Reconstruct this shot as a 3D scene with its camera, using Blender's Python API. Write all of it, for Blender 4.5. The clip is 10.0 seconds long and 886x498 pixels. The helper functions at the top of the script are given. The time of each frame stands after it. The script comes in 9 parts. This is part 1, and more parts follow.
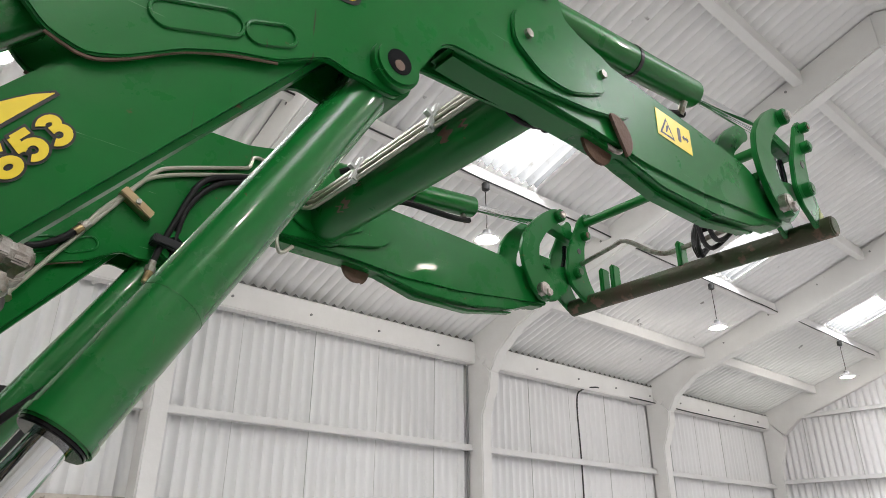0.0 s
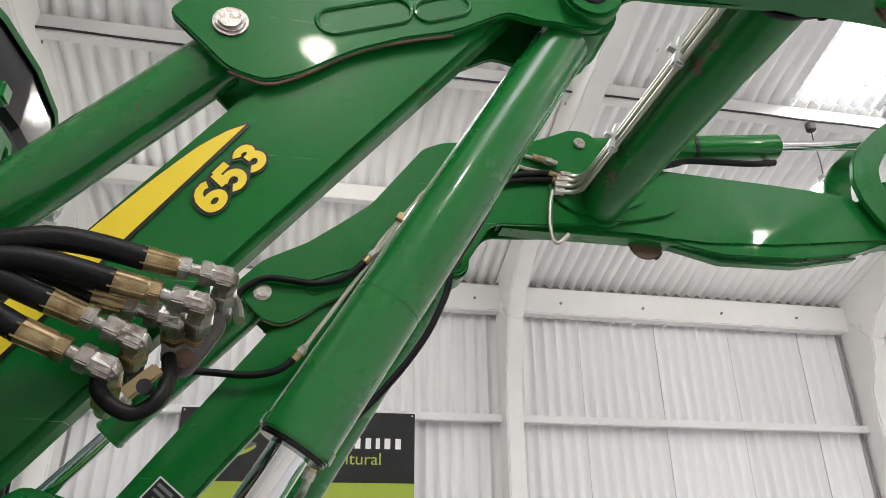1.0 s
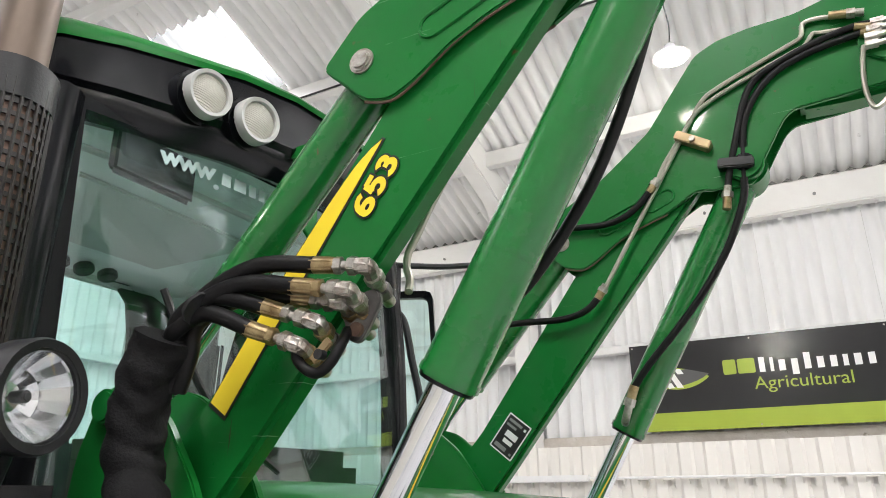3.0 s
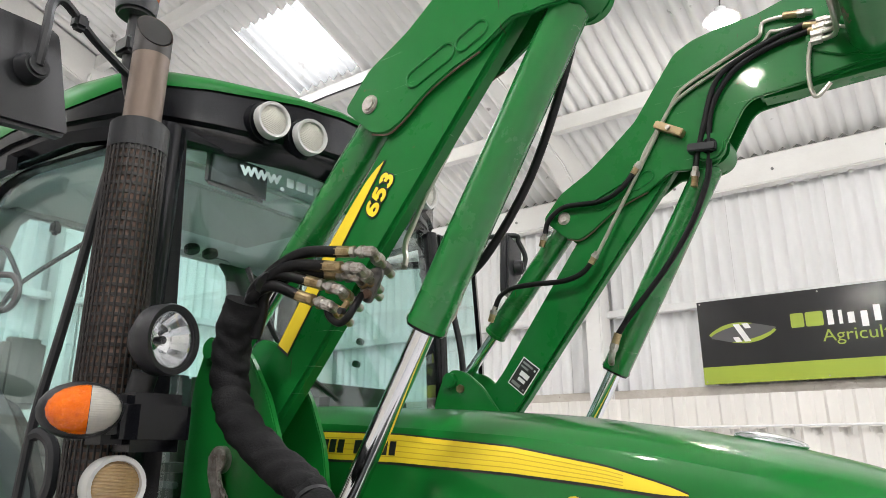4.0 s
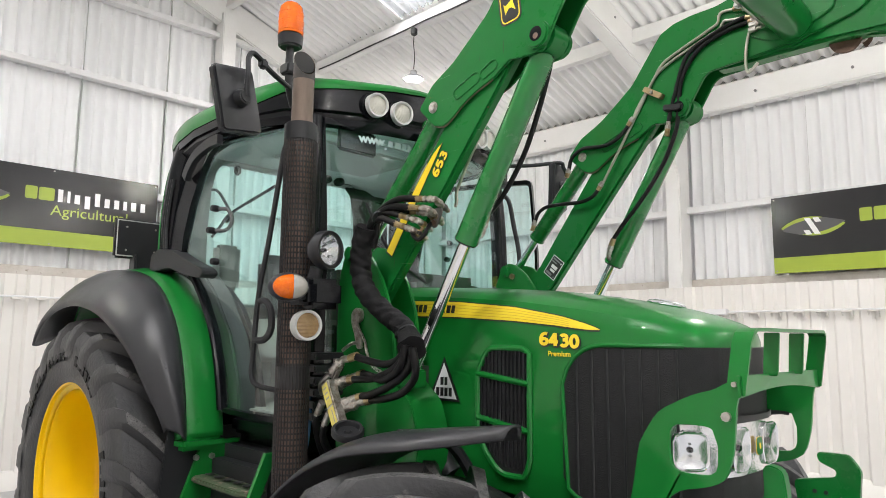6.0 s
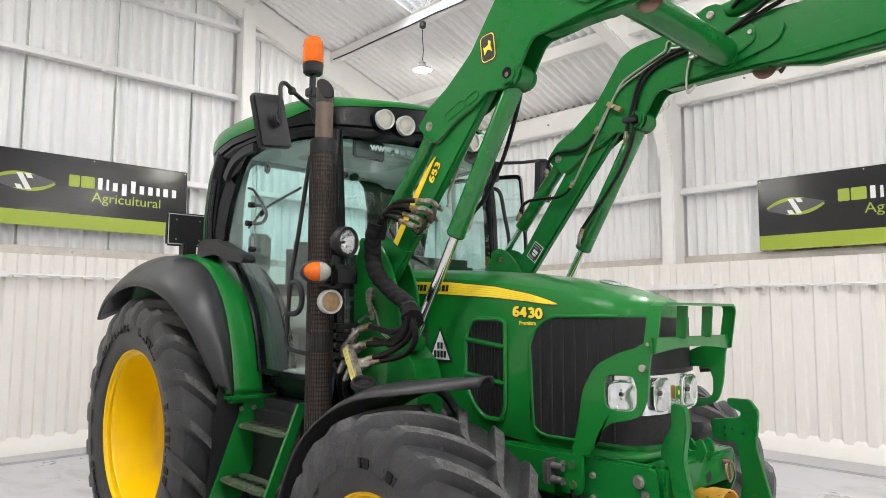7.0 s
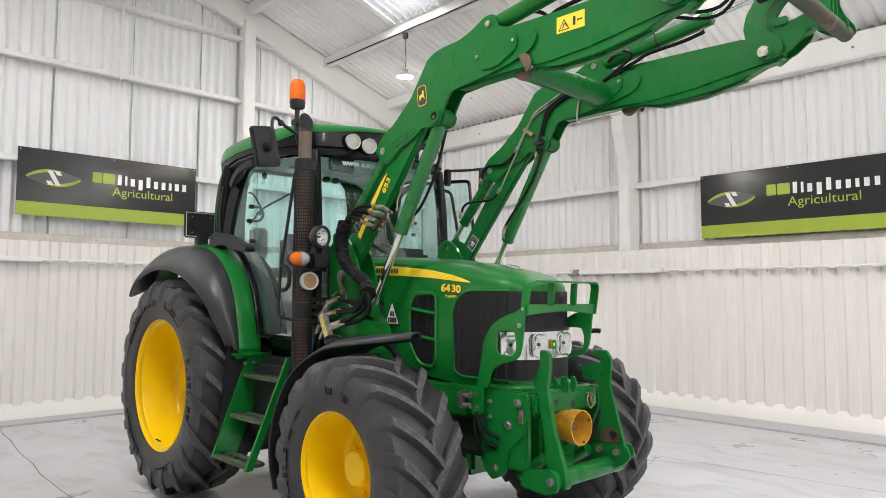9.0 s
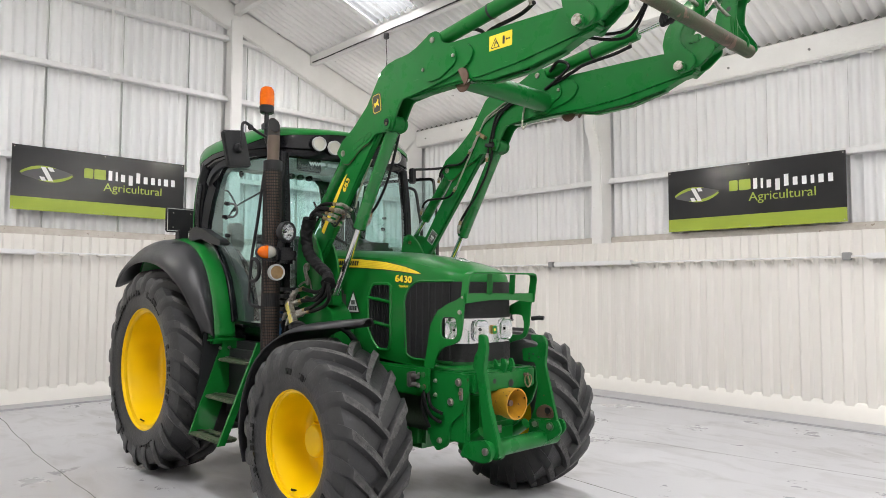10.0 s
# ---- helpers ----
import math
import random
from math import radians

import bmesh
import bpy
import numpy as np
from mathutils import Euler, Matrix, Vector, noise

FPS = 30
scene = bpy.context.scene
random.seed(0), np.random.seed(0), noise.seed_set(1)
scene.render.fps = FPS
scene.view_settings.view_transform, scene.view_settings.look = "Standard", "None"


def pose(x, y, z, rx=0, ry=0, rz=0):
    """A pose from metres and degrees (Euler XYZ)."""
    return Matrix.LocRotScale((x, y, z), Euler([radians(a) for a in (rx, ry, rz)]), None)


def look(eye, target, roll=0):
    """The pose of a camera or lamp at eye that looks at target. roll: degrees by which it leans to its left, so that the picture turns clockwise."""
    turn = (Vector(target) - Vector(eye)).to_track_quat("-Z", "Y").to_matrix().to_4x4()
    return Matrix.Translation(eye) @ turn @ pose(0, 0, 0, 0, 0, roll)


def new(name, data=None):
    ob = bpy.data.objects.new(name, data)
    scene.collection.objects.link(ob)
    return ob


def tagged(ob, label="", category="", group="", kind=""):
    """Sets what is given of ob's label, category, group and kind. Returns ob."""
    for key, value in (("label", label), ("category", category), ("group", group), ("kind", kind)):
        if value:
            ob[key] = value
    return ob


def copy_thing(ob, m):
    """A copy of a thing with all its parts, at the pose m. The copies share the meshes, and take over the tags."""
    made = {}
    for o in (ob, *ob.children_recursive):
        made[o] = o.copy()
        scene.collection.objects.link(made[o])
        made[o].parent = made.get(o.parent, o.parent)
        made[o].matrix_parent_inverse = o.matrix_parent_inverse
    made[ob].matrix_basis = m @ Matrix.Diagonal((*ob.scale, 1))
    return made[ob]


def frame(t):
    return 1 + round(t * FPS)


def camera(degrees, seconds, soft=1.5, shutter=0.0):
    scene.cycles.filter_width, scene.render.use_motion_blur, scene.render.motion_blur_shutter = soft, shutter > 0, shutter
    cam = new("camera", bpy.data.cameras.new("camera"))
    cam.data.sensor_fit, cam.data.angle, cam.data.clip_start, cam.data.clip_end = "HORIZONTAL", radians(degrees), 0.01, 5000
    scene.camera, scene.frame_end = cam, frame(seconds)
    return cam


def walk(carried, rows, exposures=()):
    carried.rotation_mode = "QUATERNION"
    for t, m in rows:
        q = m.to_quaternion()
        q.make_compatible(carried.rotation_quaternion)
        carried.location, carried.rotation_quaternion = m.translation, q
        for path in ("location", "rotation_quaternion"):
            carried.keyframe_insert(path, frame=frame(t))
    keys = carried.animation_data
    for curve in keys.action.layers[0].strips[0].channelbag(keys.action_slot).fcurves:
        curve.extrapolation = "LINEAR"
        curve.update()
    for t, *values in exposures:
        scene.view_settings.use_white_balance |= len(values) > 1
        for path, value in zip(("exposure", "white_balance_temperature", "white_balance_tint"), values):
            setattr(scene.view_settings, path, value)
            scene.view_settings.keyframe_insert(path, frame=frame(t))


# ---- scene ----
cam = camera(65.5, 10.0, 0.75)
PATH = [
    (0, (2.106, -1.347, 1.831), (3.295, 0.04, 2.645), 0.1),
    (0.5, (2.195, -1.309, 1.837), (2.996, 0.333, 2.651), 0.1),
    (1, (2.298, -1.297, 1.83), (2.655, 0.49, 2.653), -0.4),
    (1.5, (2.415, -1.295, 1.826), (2.349, 0.525, 2.652), -0.6),
    (2, (2.513, -1.28, 1.818), (2.079, 0.503, 2.611), -0.7),
    (2.5, (2.6, -1.282, 1.812), (1.917, 0.443, 2.558), -0.6),
    (2.7, (2.645, -1.301, 1.812), (1.873, 0.401, 2.525), -0.5),
    (3.8, (3.094, -1.574, 1.717), (2.021, 0.011, 2.297), -0.4),
    (4, (3.17, -1.643, 1.698), (2.052, -0.082, 2.259), -0.1),
    (4.5, (3.374, -1.819, 1.682), (2.18, -0.294, 2.18), 0.3),
    (5, (3.611, -2.005, 1.635), (2.353, -0.513, 2.069), 0.4),
    (5.5, (3.811, -2.186, 1.604), (2.478, -0.734, 1.944), 0.4),
    (5.7, (3.908, -2.252, 1.584), (2.538, -0.827, 1.888), 0.5),
    (6.8, (4.519, -2.711, 1.595), (3.082, -1.332, 1.779), 0.1),
    (7, (4.627, -2.782, 1.582), (3.184, -1.41, 1.764), 0.2),
    (7.5, (4.895, -2.96, 1.559), (3.444, -1.595, 1.732), 0.2),
    (8, (5.218, -3.114, 1.548), (3.765, -1.749, 1.707), 0.2),
    (8.5, (5.473, -3.231, 1.543), (4.02, -1.864, 1.687), 0.2),
    (9, (5.737, -3.346, 1.531), (4.285, -1.978, 1.668), 0.2),
    (9.5, (6.012, -3.392, 1.525), (4.563, -2.02, 1.651), 0.2),
    (10, (6.267, -3.412, 1.518), (4.816, -2.04, 1.632), 0.2),
]
walk(cam, [(t, look(eye, target, roll)) for t, eye, target, roll in PATH],
     exposures=[(0.0, 0.18), (0.7, 0.30), (1.5, 0.62), (2.5, 0.86), (4.0, 0.86), (5.5, 0.86), (7.5, 0.76), (10.0, 0.62)])

# ---- light ----
FLOOR = -0.092
world = bpy.data.worlds.new("sky")
scene.world = world
world.use_nodes = True
wn = world.node_tree.nodes
sky = wn.new("ShaderNodeTexSky")
sky.sky_type, sky.sun_disc = "NISHITA", False
sky.sun_elevation, sky.sun_rotation = radians(48), radians(200)
world.node_tree.links.new(sky.outputs[0], wn["Background"].inputs[0])
wn["Background"].inputs[1].default_value = 0.15
sun = new("sun", bpy.data.lights.new("sun", "SUN"))
sun.data.energy, sun.data.angle, sun.data.color = 1.0, radians(12), (1, 0.96, 0.9)
sun.matrix_world = look((0, 0, 30), (8, 16, 0))

SKYLIGHT_POWER, LAMP_POWER = 138.0, 38.0

# ---- materials ----


def material(name, color, rough=0.5, metal=0.0, second=None, scale=6.0, amount=0.5, bump=0.0, bump_scale=60.0,
             coat=0.0, specular=0.5, detail=6.0, rough_var=0.0, spots=None, spot_level=0.62, object_random=0.0, stretch=(1, 1, 1)):
    m = bpy.data.materials.new(name)
    m.use_nodes = True
    nt = m.node_tree
    b = nt.nodes["Principled BSDF"]
    b.inputs["Roughness"].default_value = rough
    b.inputs["Metallic"].default_value = metal
    b.inputs["Coat Weight"].default_value = coat
    b.inputs["Coat Roughness"].default_value = 0.04
    b.inputs["Specular IOR Level"].default_value = specular
    b.inputs["Base Color"].default_value = (*color, 1)
    tc = nt.nodes.new("ShaderNodeTexCoord")
    mp = nt.nodes.new("ShaderNodeMapping")
    mp.inputs["Scale"].default_value = stretch
    nt.links.new(tc.outputs["Object"], mp.inputs["Vector"])
    last = None
    if second:
        n1 = nt.nodes.new("ShaderNodeTexNoise")
        n1.inputs["Scale"].default_value, n1.inputs["Detail"].default_value = scale, detail
        n1.inputs["Roughness"].default_value = 0.65
        nt.links.new(mp.outputs[0], n1.inputs["Vector"])
        r1 = nt.nodes.new("ShaderNodeMapRange")
        r1.inputs[1].default_value, r1.inputs[2].default_value = 0.35, 0.7
        r1.inputs[4].default_value = amount
        nt.links.new(n1.outputs[0], r1.inputs[0])
        mx = nt.nodes.new("ShaderNodeMix")
        mx.data_type = "RGBA"
        mx.inputs[6].default_value, mx.inputs[7].default_value = (*color, 1), (*second, 1)
        nt.links.new(r1.outputs[0], mx.inputs[0])
        last = mx.outputs[2]
        if rough_var:
            rr = nt.nodes.new("ShaderNodeMapRange")
            rr.inputs[1].default_value, rr.inputs[2].default_value = 0.3, 0.7
            rr.inputs[3].default_value, rr.inputs[4].default_value = max(0.02, rough - rough_var), min(1, rough + rough_var)
            nt.links.new(n1.outputs[0], rr.inputs[0])
            nt.links.new(rr.outputs[0], b.inputs["Roughness"])
    if spots:
        n2 = nt.nodes.new("ShaderNodeTexNoise")
        n2.inputs["Scale"].default_value, n2.inputs["Detail"].default_value = scale * 3.3, 8
        nt.links.new(mp.outputs[0], n2.inputs["Vector"])
        r2 = nt.nodes.new("ShaderNodeMapRange")
        r2.inputs[1].default_value, r2.inputs[2].default_value = spot_level, spot_level + 0.06
        nt.links.new(n2.outputs[0], r2.inputs[0])
        mx2 = nt.nodes.new("ShaderNodeMix")
        mx2.data_type = "RGBA"
        mx2.inputs[6].default_value, mx2.inputs[7].default_value = (*color, 1), (*spots, 1)
        if last:
            nt.links.new(last, mx2.inputs[6])
        nt.links.new(r2.outputs[0], mx2.inputs[0])
        last = mx2.outputs[2]
    if object_random:
        oi = nt.nodes.new("ShaderNodeObjectInfo")
        rv = nt.nodes.new("ShaderNodeMapRange")
        rv.inputs[3].default_value, rv.inputs[4].default_value = 1 - object_random, 1 + object_random * 0.4
        nt.links.new(oi.outputs["Random"], rv.inputs[0])
        hs = nt.nodes.new("ShaderNodeHueSaturation")
        nt.links.new(rv.outputs[0], hs.inputs["Value"])
        hs.inputs["Color"].default_value = (*color, 1)
        if last:
            nt.links.new(last, hs.inputs["Color"])
        last = hs.outputs[0]
    if last:
        nt.links.new(last, b.inputs["Base Color"])
    if bump:
        n3 = nt.nodes.new("ShaderNodeTexNoise")
        n3.inputs["Scale"].default_value, n3.inputs["Detail"].default_value = bump_scale, 4
        nt.links.new(mp.outputs[0], n3.inputs["Vector"])
        bp = nt.nodes.new("ShaderNodeBump")
        bp.inputs["Strength"].default_value, bp.inputs["Distance"].default_value = bump, 0.01
        nt.links.new(n3.outputs[0], bp.inputs["Height"])
        nt.links.new(bp.outputs[0], b.inputs["Normal"])
    return m


def glow(name, color, strength):
    m = bpy.data.materials.new(name)
    m.use_nodes = True
    b = m.node_tree.nodes["Principled BSDF"]
    b.inputs["Base Color"].default_value = (*color, 1)
    b.inputs["Emission Color"].default_value = (*color, 1)
    b.inputs["Emission Strength"].default_value = strength
    return m


def glass(name, tint, gloss=1.0, rough=0.0):
    m = bpy.data.materials.new(name)
    m.use_nodes = True
    nt = m.node_tree
    nt.nodes.remove(nt.nodes["Principled BSDF"])
    tr, gl = nt.nodes.new("ShaderNodeBsdfTransparent"), nt.nodes.new("ShaderNodeBsdfGlossy")
    tr.inputs[0].default_value = (*tint, 1)
    gl.inputs["Roughness"].default_value = rough
    fr, mx = nt.nodes.new("ShaderNodeLayerWeight"), nt.nodes.new("ShaderNodeMixShader")
    fr.inputs[0].default_value = 0.5
    pw = nt.nodes.new("ShaderNodeMath")
    pw.operation, pw.inputs[1].default_value = "POWER", 3.0
    nt.links.new(fr.outputs["Facing"], pw.inputs[0])
    ml = nt.nodes.new("ShaderNodeMath")
    ml.operation, ml.inputs[1].default_value, ml.inputs[2].default_value = "MULTIPLY_ADD", 0.45 * gloss, 0.08 * gloss
    nt.links.new(pw.outputs[0], ml.inputs[0])
    nt.links.new(ml.outputs[0], mx.inputs[0])
    nt.links.new(tr.outputs[0], mx.inputs[1])
    nt.links.new(gl.outputs[0], mx.inputs[2])
    nt.links.new(mx.outputs[0], nt.nodes["Material Output"].inputs[0])
    return m


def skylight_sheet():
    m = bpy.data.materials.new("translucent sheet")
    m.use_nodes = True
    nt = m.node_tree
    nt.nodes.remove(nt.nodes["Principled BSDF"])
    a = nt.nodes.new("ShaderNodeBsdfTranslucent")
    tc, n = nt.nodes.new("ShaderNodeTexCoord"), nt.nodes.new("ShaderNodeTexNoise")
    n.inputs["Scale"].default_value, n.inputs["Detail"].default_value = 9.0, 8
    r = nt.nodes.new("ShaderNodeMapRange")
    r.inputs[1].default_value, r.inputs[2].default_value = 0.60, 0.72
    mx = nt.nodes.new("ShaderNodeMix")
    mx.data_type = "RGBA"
    # dark colour stands in for less light: tones down the sheet under its lamp
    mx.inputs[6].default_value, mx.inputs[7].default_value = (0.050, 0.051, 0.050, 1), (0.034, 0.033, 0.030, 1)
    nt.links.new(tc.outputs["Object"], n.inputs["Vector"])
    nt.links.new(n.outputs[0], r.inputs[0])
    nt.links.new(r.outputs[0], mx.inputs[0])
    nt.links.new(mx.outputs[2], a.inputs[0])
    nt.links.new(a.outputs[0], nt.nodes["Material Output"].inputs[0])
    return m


GREEN = material("tractor green paint", (0.006, 0.150, 0.022), 0.32, specular=0.16, second=(0.005, 0.128, 0.019), scale=3, amount=0.5, coat=0.6, rough_var=0.05, bump=0.02, bump_scale=220)
GREEN_WORN = material("worn green loader paint", (0.006, 0.140, 0.024), 0.32, specular=0.12, second=(0.005, 0.118, 0.020), scale=7, amount=0.5, coat=0.38, rough_var=0.1, spots=(0.13, 0.06, 0.03), spot_level=0.71, bump=0.03, bump_scale=160)
RAM_GREEN = material("glossy chipped ram paint", (0.007, 0.152, 0.026), 0.26, specular=0.25, second=(0.006, 0.130, 0.022), scale=7, amount=0.5, coat=0.8, rough_var=0.06, spots=(0.13, 0.06, 0.03), spot_level=0.74, bump=0.03, bump_scale=160)
GREEN_RUST = material("green paint with rust", (0.012, 0.13, 0.03), 0.5, second=(0.05, 0.06, 0.03), scale=5, amount=0.6, spots=(0.14, 0.06, 0.035), spot_level=0.56, bump=0.15, bump_scale=90)
RUST = material("rusty bare steel", (0.105, 0.056, 0.036), 0.65, metal=0.3, second=(0.20, 0.145, 0.11), scale=7, amount=0.7, spots=(0.06, 0.03, 0.02), bump=0.3, bump_scale=110)
YELLOW = material("yellow wheel paint", (0.87, 0.56, 0.001), 0.34, specular=0.22, second=(0.82, 0.515, 0.001), scale=4, amount=0.5, coat=0.22, rough_var=0.06)
DECAL_YELLOW = material("yellow decal", (0.86, 0.66, 0.03), 0.35, second=(0.8, 0.58, 0.03), scale=30, amount=0.4)
STRIPE_OCHRE = material("ochre stripe line", (0.66, 0.44, 0.02), 0.4, second=(0.58, 0.38, 0.02), scale=30, amount=0.4)
DECAL_BLACK = material("black decal", (0.012, 0.012, 0.012), 0.35, second=(0.02, 0.02, 0.02), scale=30)
PTO_YELLOW = material("worn yellow plastic", (0.62, 0.32, 0.02), 0.5, second=(0.4, 0.2, 0.03), scale=12, amount=0.7, bump=0.1, spots=(0.2, 0.1, 0.04), spot_level=0.66)
INTERIOR_BROWN = material("dark brown cab plastic", (0.030, 0.026, 0.021), 0.6, second=(0.045, 0.04, 0.033), scale=9, amount=0.6, bump=0.1, bump_scale=200)
LUG_FACE = material("scuffed tread face", (0.060, 0.0595, 0.059), 0.6, second=(0.15, 0.147, 0.142), scale=24, amount=0.75, bump=0.8, bump_scale=70, spots=(0.045, 0.045, 0.045), spot_level=0.6, specular=0.2)
ZINC = material("bright zinc bolt", (0.52, 0.51, 0.47), 0.35, metal=0.9, second=(0.30, 0.27, 0.23), scale=60, amount=0.7)
EXHAUST_CORE = material("rusty silencer pipe", (0.25, 0.155, 0.115), 0.6, metal=0.2, second=(0.08, 0.05, 0.038), scale=8, amount=0.8, bump=0.1)
FADED_YELLOW = material("faded yellow label", (0.62, 0.52, 0.10), 0.5, second=(0.42, 0.36, 0.12), scale=40, amount=0.8)
GRIP_STEEL = material("worn grey casting", (0.20, 0.195, 0.19), 0.45, metal=0.6, second=(0.10, 0.09, 0.08), scale=22, amount=0.9, bump=0.15, bump_scale=140)
RUBBER = material("tyre rubber", (0.025, 0.0255, 0.0275), 0.42, second=(0.050, 0.0495, 0.049), scale=6, amount=0.7, bump=0.3, bump_scale=60, spots=(0.075, 0.072, 0.068), spot_level=0.68, specular=0.5)
PLASTIC = material("black plastic", (0.013, 0.0135, 0.015), 0.42, specular=0.35, second=(0.021, 0.0215, 0.023), scale=9, amount=0.6, bump=0.08, bump_scale=240)
FENDER_PLASTIC = material("grey-black fender plastic", (0.021, 0.0215, 0.0235), 0.33, specular=0.5, second=(0.031, 0.0315, 0.034), scale=5, amount=0.6, bump=0.08, bump_scale=240, rough_var=0.08)
SCREEN_VINYL = material("pale screen lettering", (0.46, 0.60, 0.58), 0.4, second=(0.40, 0.54, 0.52), scale=30)
CAB_BLACK = material("black cab frame", (0.0045, 0.005, 0.0066), 0.18, specular=0.30, second=(0.007, 0.0075, 0.0095), scale=8)
GRILLE_BLACK = material("black grille mesh", (0.009, 0.0092, 0.010), 0.5, specular=0.3, second=(0.016, 0.016, 0.016), scale=40, amount=0.5, bump=0.5, bump_scale=420)
HOSE = material("black rubber hose", (0.006, 0.006, 0.0065), 0.45, specular=0.16, second=(0.013, 0.0125, 0.012), scale=14, amount=0.6, bump=0.1, bump_scale=200)
SLEEVE = material("woven hose sleeve", (0.0075, 0.0075, 0.008), 0.75, specular=0.15, second=(0.014, 0.0138, 0.014), scale=14, amount=0.7, bump=0.25, bump_scale=240)
CHROME = material("chrome rod", (0.78, 0.79, 0.80), 0.08, metal=1.0, second=(0.7, 0.7, 0.7), scale=20, amount=0.3)
STEEL = material("zinc fitting", (0.56, 0.545, 0.51), 0.30, metal=0.9, second=(0.17, 0.125, 0.09), scale=42, amount=0.9, bump=0.2, bump_scale=160)
BRASS = material("dull brass ferrule", (0.46, 0.36, 0.20), 0.34, metal=0.9, second=(0.17, 0.11, 0.05), scale=38, amount=0.95, bump=0.15, bump_scale=150)
PIPE = material("plated hydraulic pipe", (0.50, 0.49, 0.42), 0.35, metal=0.8, second=(0.38, 0.36, 0.28), scale=12, amount=0.6)
SOOT = material("sooty pipe end", (0.02, 0.018, 0.017), 0.6, second=(0.045, 0.036, 0.03), scale=12, amount=0.7)
EXHAUST = material("heat-stained exhaust steel", (0.16, 0.12, 0.095), 0.5, metal=0.5, second=(0.10, 0.075, 0.06), scale=9, amount=0.8, stretch=(1, 1, 0.35))
EXHAUST_GUARD = material("dark exhaust guard", (0.014, 0.013, 0.013), 0.45, metal=0.2, second=(0.032, 0.025, 0.021), scale=10, amount=0.7, bump=0.1)
WALL_UPPER = material("white painted fibre cement", (0.83, 0.83, 0.835), 0.7, second=(0.77, 0.77, 0.775), scale=1.3, amount=0.5, bump=0.1, bump_scale=50, object_random=0.05, spots=(0.46, 0.45, 0.43), spot_level=0.78, stretch=(1, 1, 0.3))
WALL_LOWER = material("white painted lining sheet", (0.765, 0.742, 0.70), 0.55, specular=0.3, second=(0.71, 0.685, 0.64), scale=1.6, amount=0.6, bump=0.05, bump_scale=60, object_random=0.03, stretch=(1, 1, 0.3))
WHITE_BEAM = material("white painted concrete", (0.80, 0.795, 0.78), 0.65, second=(0.71, 0.70, 0.68), scale=2.2, amount=0.6, bump=0.25, bump_scale=26, spots=(0.40, 0.37, 0.34), spot_level=0.75)
WHITE_METAL = material("white painted steel", (0.75, 0.75, 0.75), 0.45, second=(0.66, 0.655, 0.64), scale=4, amount=0.5)
ROOF_SHEET = material("white roof sheet", (0.89, 0.887, 0.88), 0.75, second=(0.80, 0.795, 0.78), scale=1.2, amount=0.6, bump=0.1, bump_scale=50, spots=(0.30, 0.29, 0.28), spot_level=0.705)
SIGN_BLACK = material("black sign vinyl", (0.016, 0.016, 0.017), 0.16, second=(0.022, 0.022, 0.023), scale=3, bump=0.02, bump_scale=5)
SIGN_LIME = material("lime sign vinyl", (0.33, 0.42, 0.045), 0.3, second=(0.29, 0.37, 0.04), scale=4)
SIGN_WHITE = material("white sign vinyl", (0.8, 0.8, 0.8), 0.35, second=(0.74, 0.74, 0.74), scale=4)
SIGN_GREY = material("grey sign vinyl", (0.07, 0.07, 0.073), 0.3, second=(0.08, 0.08, 0.08), scale=4)
CABLE = material("black cable", (0.02, 0.02, 0.02), 0.5, second=(0.03, 0.03, 0.03), scale=20)
GREY_PLASTIC = material("grey plastic", (0.25, 0.25, 0.25), 0.5, second=(0.2, 0.2, 0.2), scale=12)
LENS_CLEAR = material("clear lamp lens", (0.74, 0.75, 0.77), 0.16, metal=0.85, second=(0.55, 0.56, 0.58), scale=16, amount=0.5, coat=1.0, bump=0.12, bump_scale=120)
LENS_MILK = material("clear moulded lens", (0.42, 0.395, 0.35), 0.16, second=(0.30, 0.29, 0.27), scale=24, amount=0.7, coat=0.4, bump=0.3, bump_scale=120)
LENS_CREAM = material("ribbed lamp lens", (0.62, 0.60, 0.52), 0.2, second=(0.5, 0.48, 0.42), scale=40, amount=0.5, coat=0.8, bump=0.4, bump_scale=150)
LENS_TAN = material("tan ribbed lens", (0.44, 0.29, 0.13), 0.2, second=(0.22, 0.135, 0.06), scale=16, amount=0.8, coat=0.8, bump=0.4, bump_scale=150)
LENS_AMBER = material("amber lens", (0.95, 0.185, 0.0), 0.10, specular=0.35, second=(0.72, 0.10, 0.0), scale=26, amount=0.8, coat=0.35, bump=0.35, bump_scale=120)


def ribbed(m, scale, turn=0.0, depth=0.004):
    """Moulded ribs across a lens."""
    nt = m.node_tree
    tc, mp, w, bp = (nt.nodes.new(k) for k in ("ShaderNodeTexCoord", "ShaderNodeMapping", "ShaderNodeTexWave", "ShaderNodeBump"))
    w.bands_direction = "Z"
    w.inputs["Scale"].default_value = scale
    mp.inputs["Rotation"].default_value = (turn, 0, 0)
    bp.inputs["Strength"].default_value, bp.inputs["Distance"].default_value = 0.9, depth
    nt.links.new(tc.outputs["Object"], mp.inputs[0])
    nt.links.new(mp.outputs[0], w.inputs[0])
    nt.links.new(w.outputs[1], bp.inputs["Height"])
    nt.links.new(bp.outputs[0], nt.nodes["Principled BSDF"].inputs["Normal"])


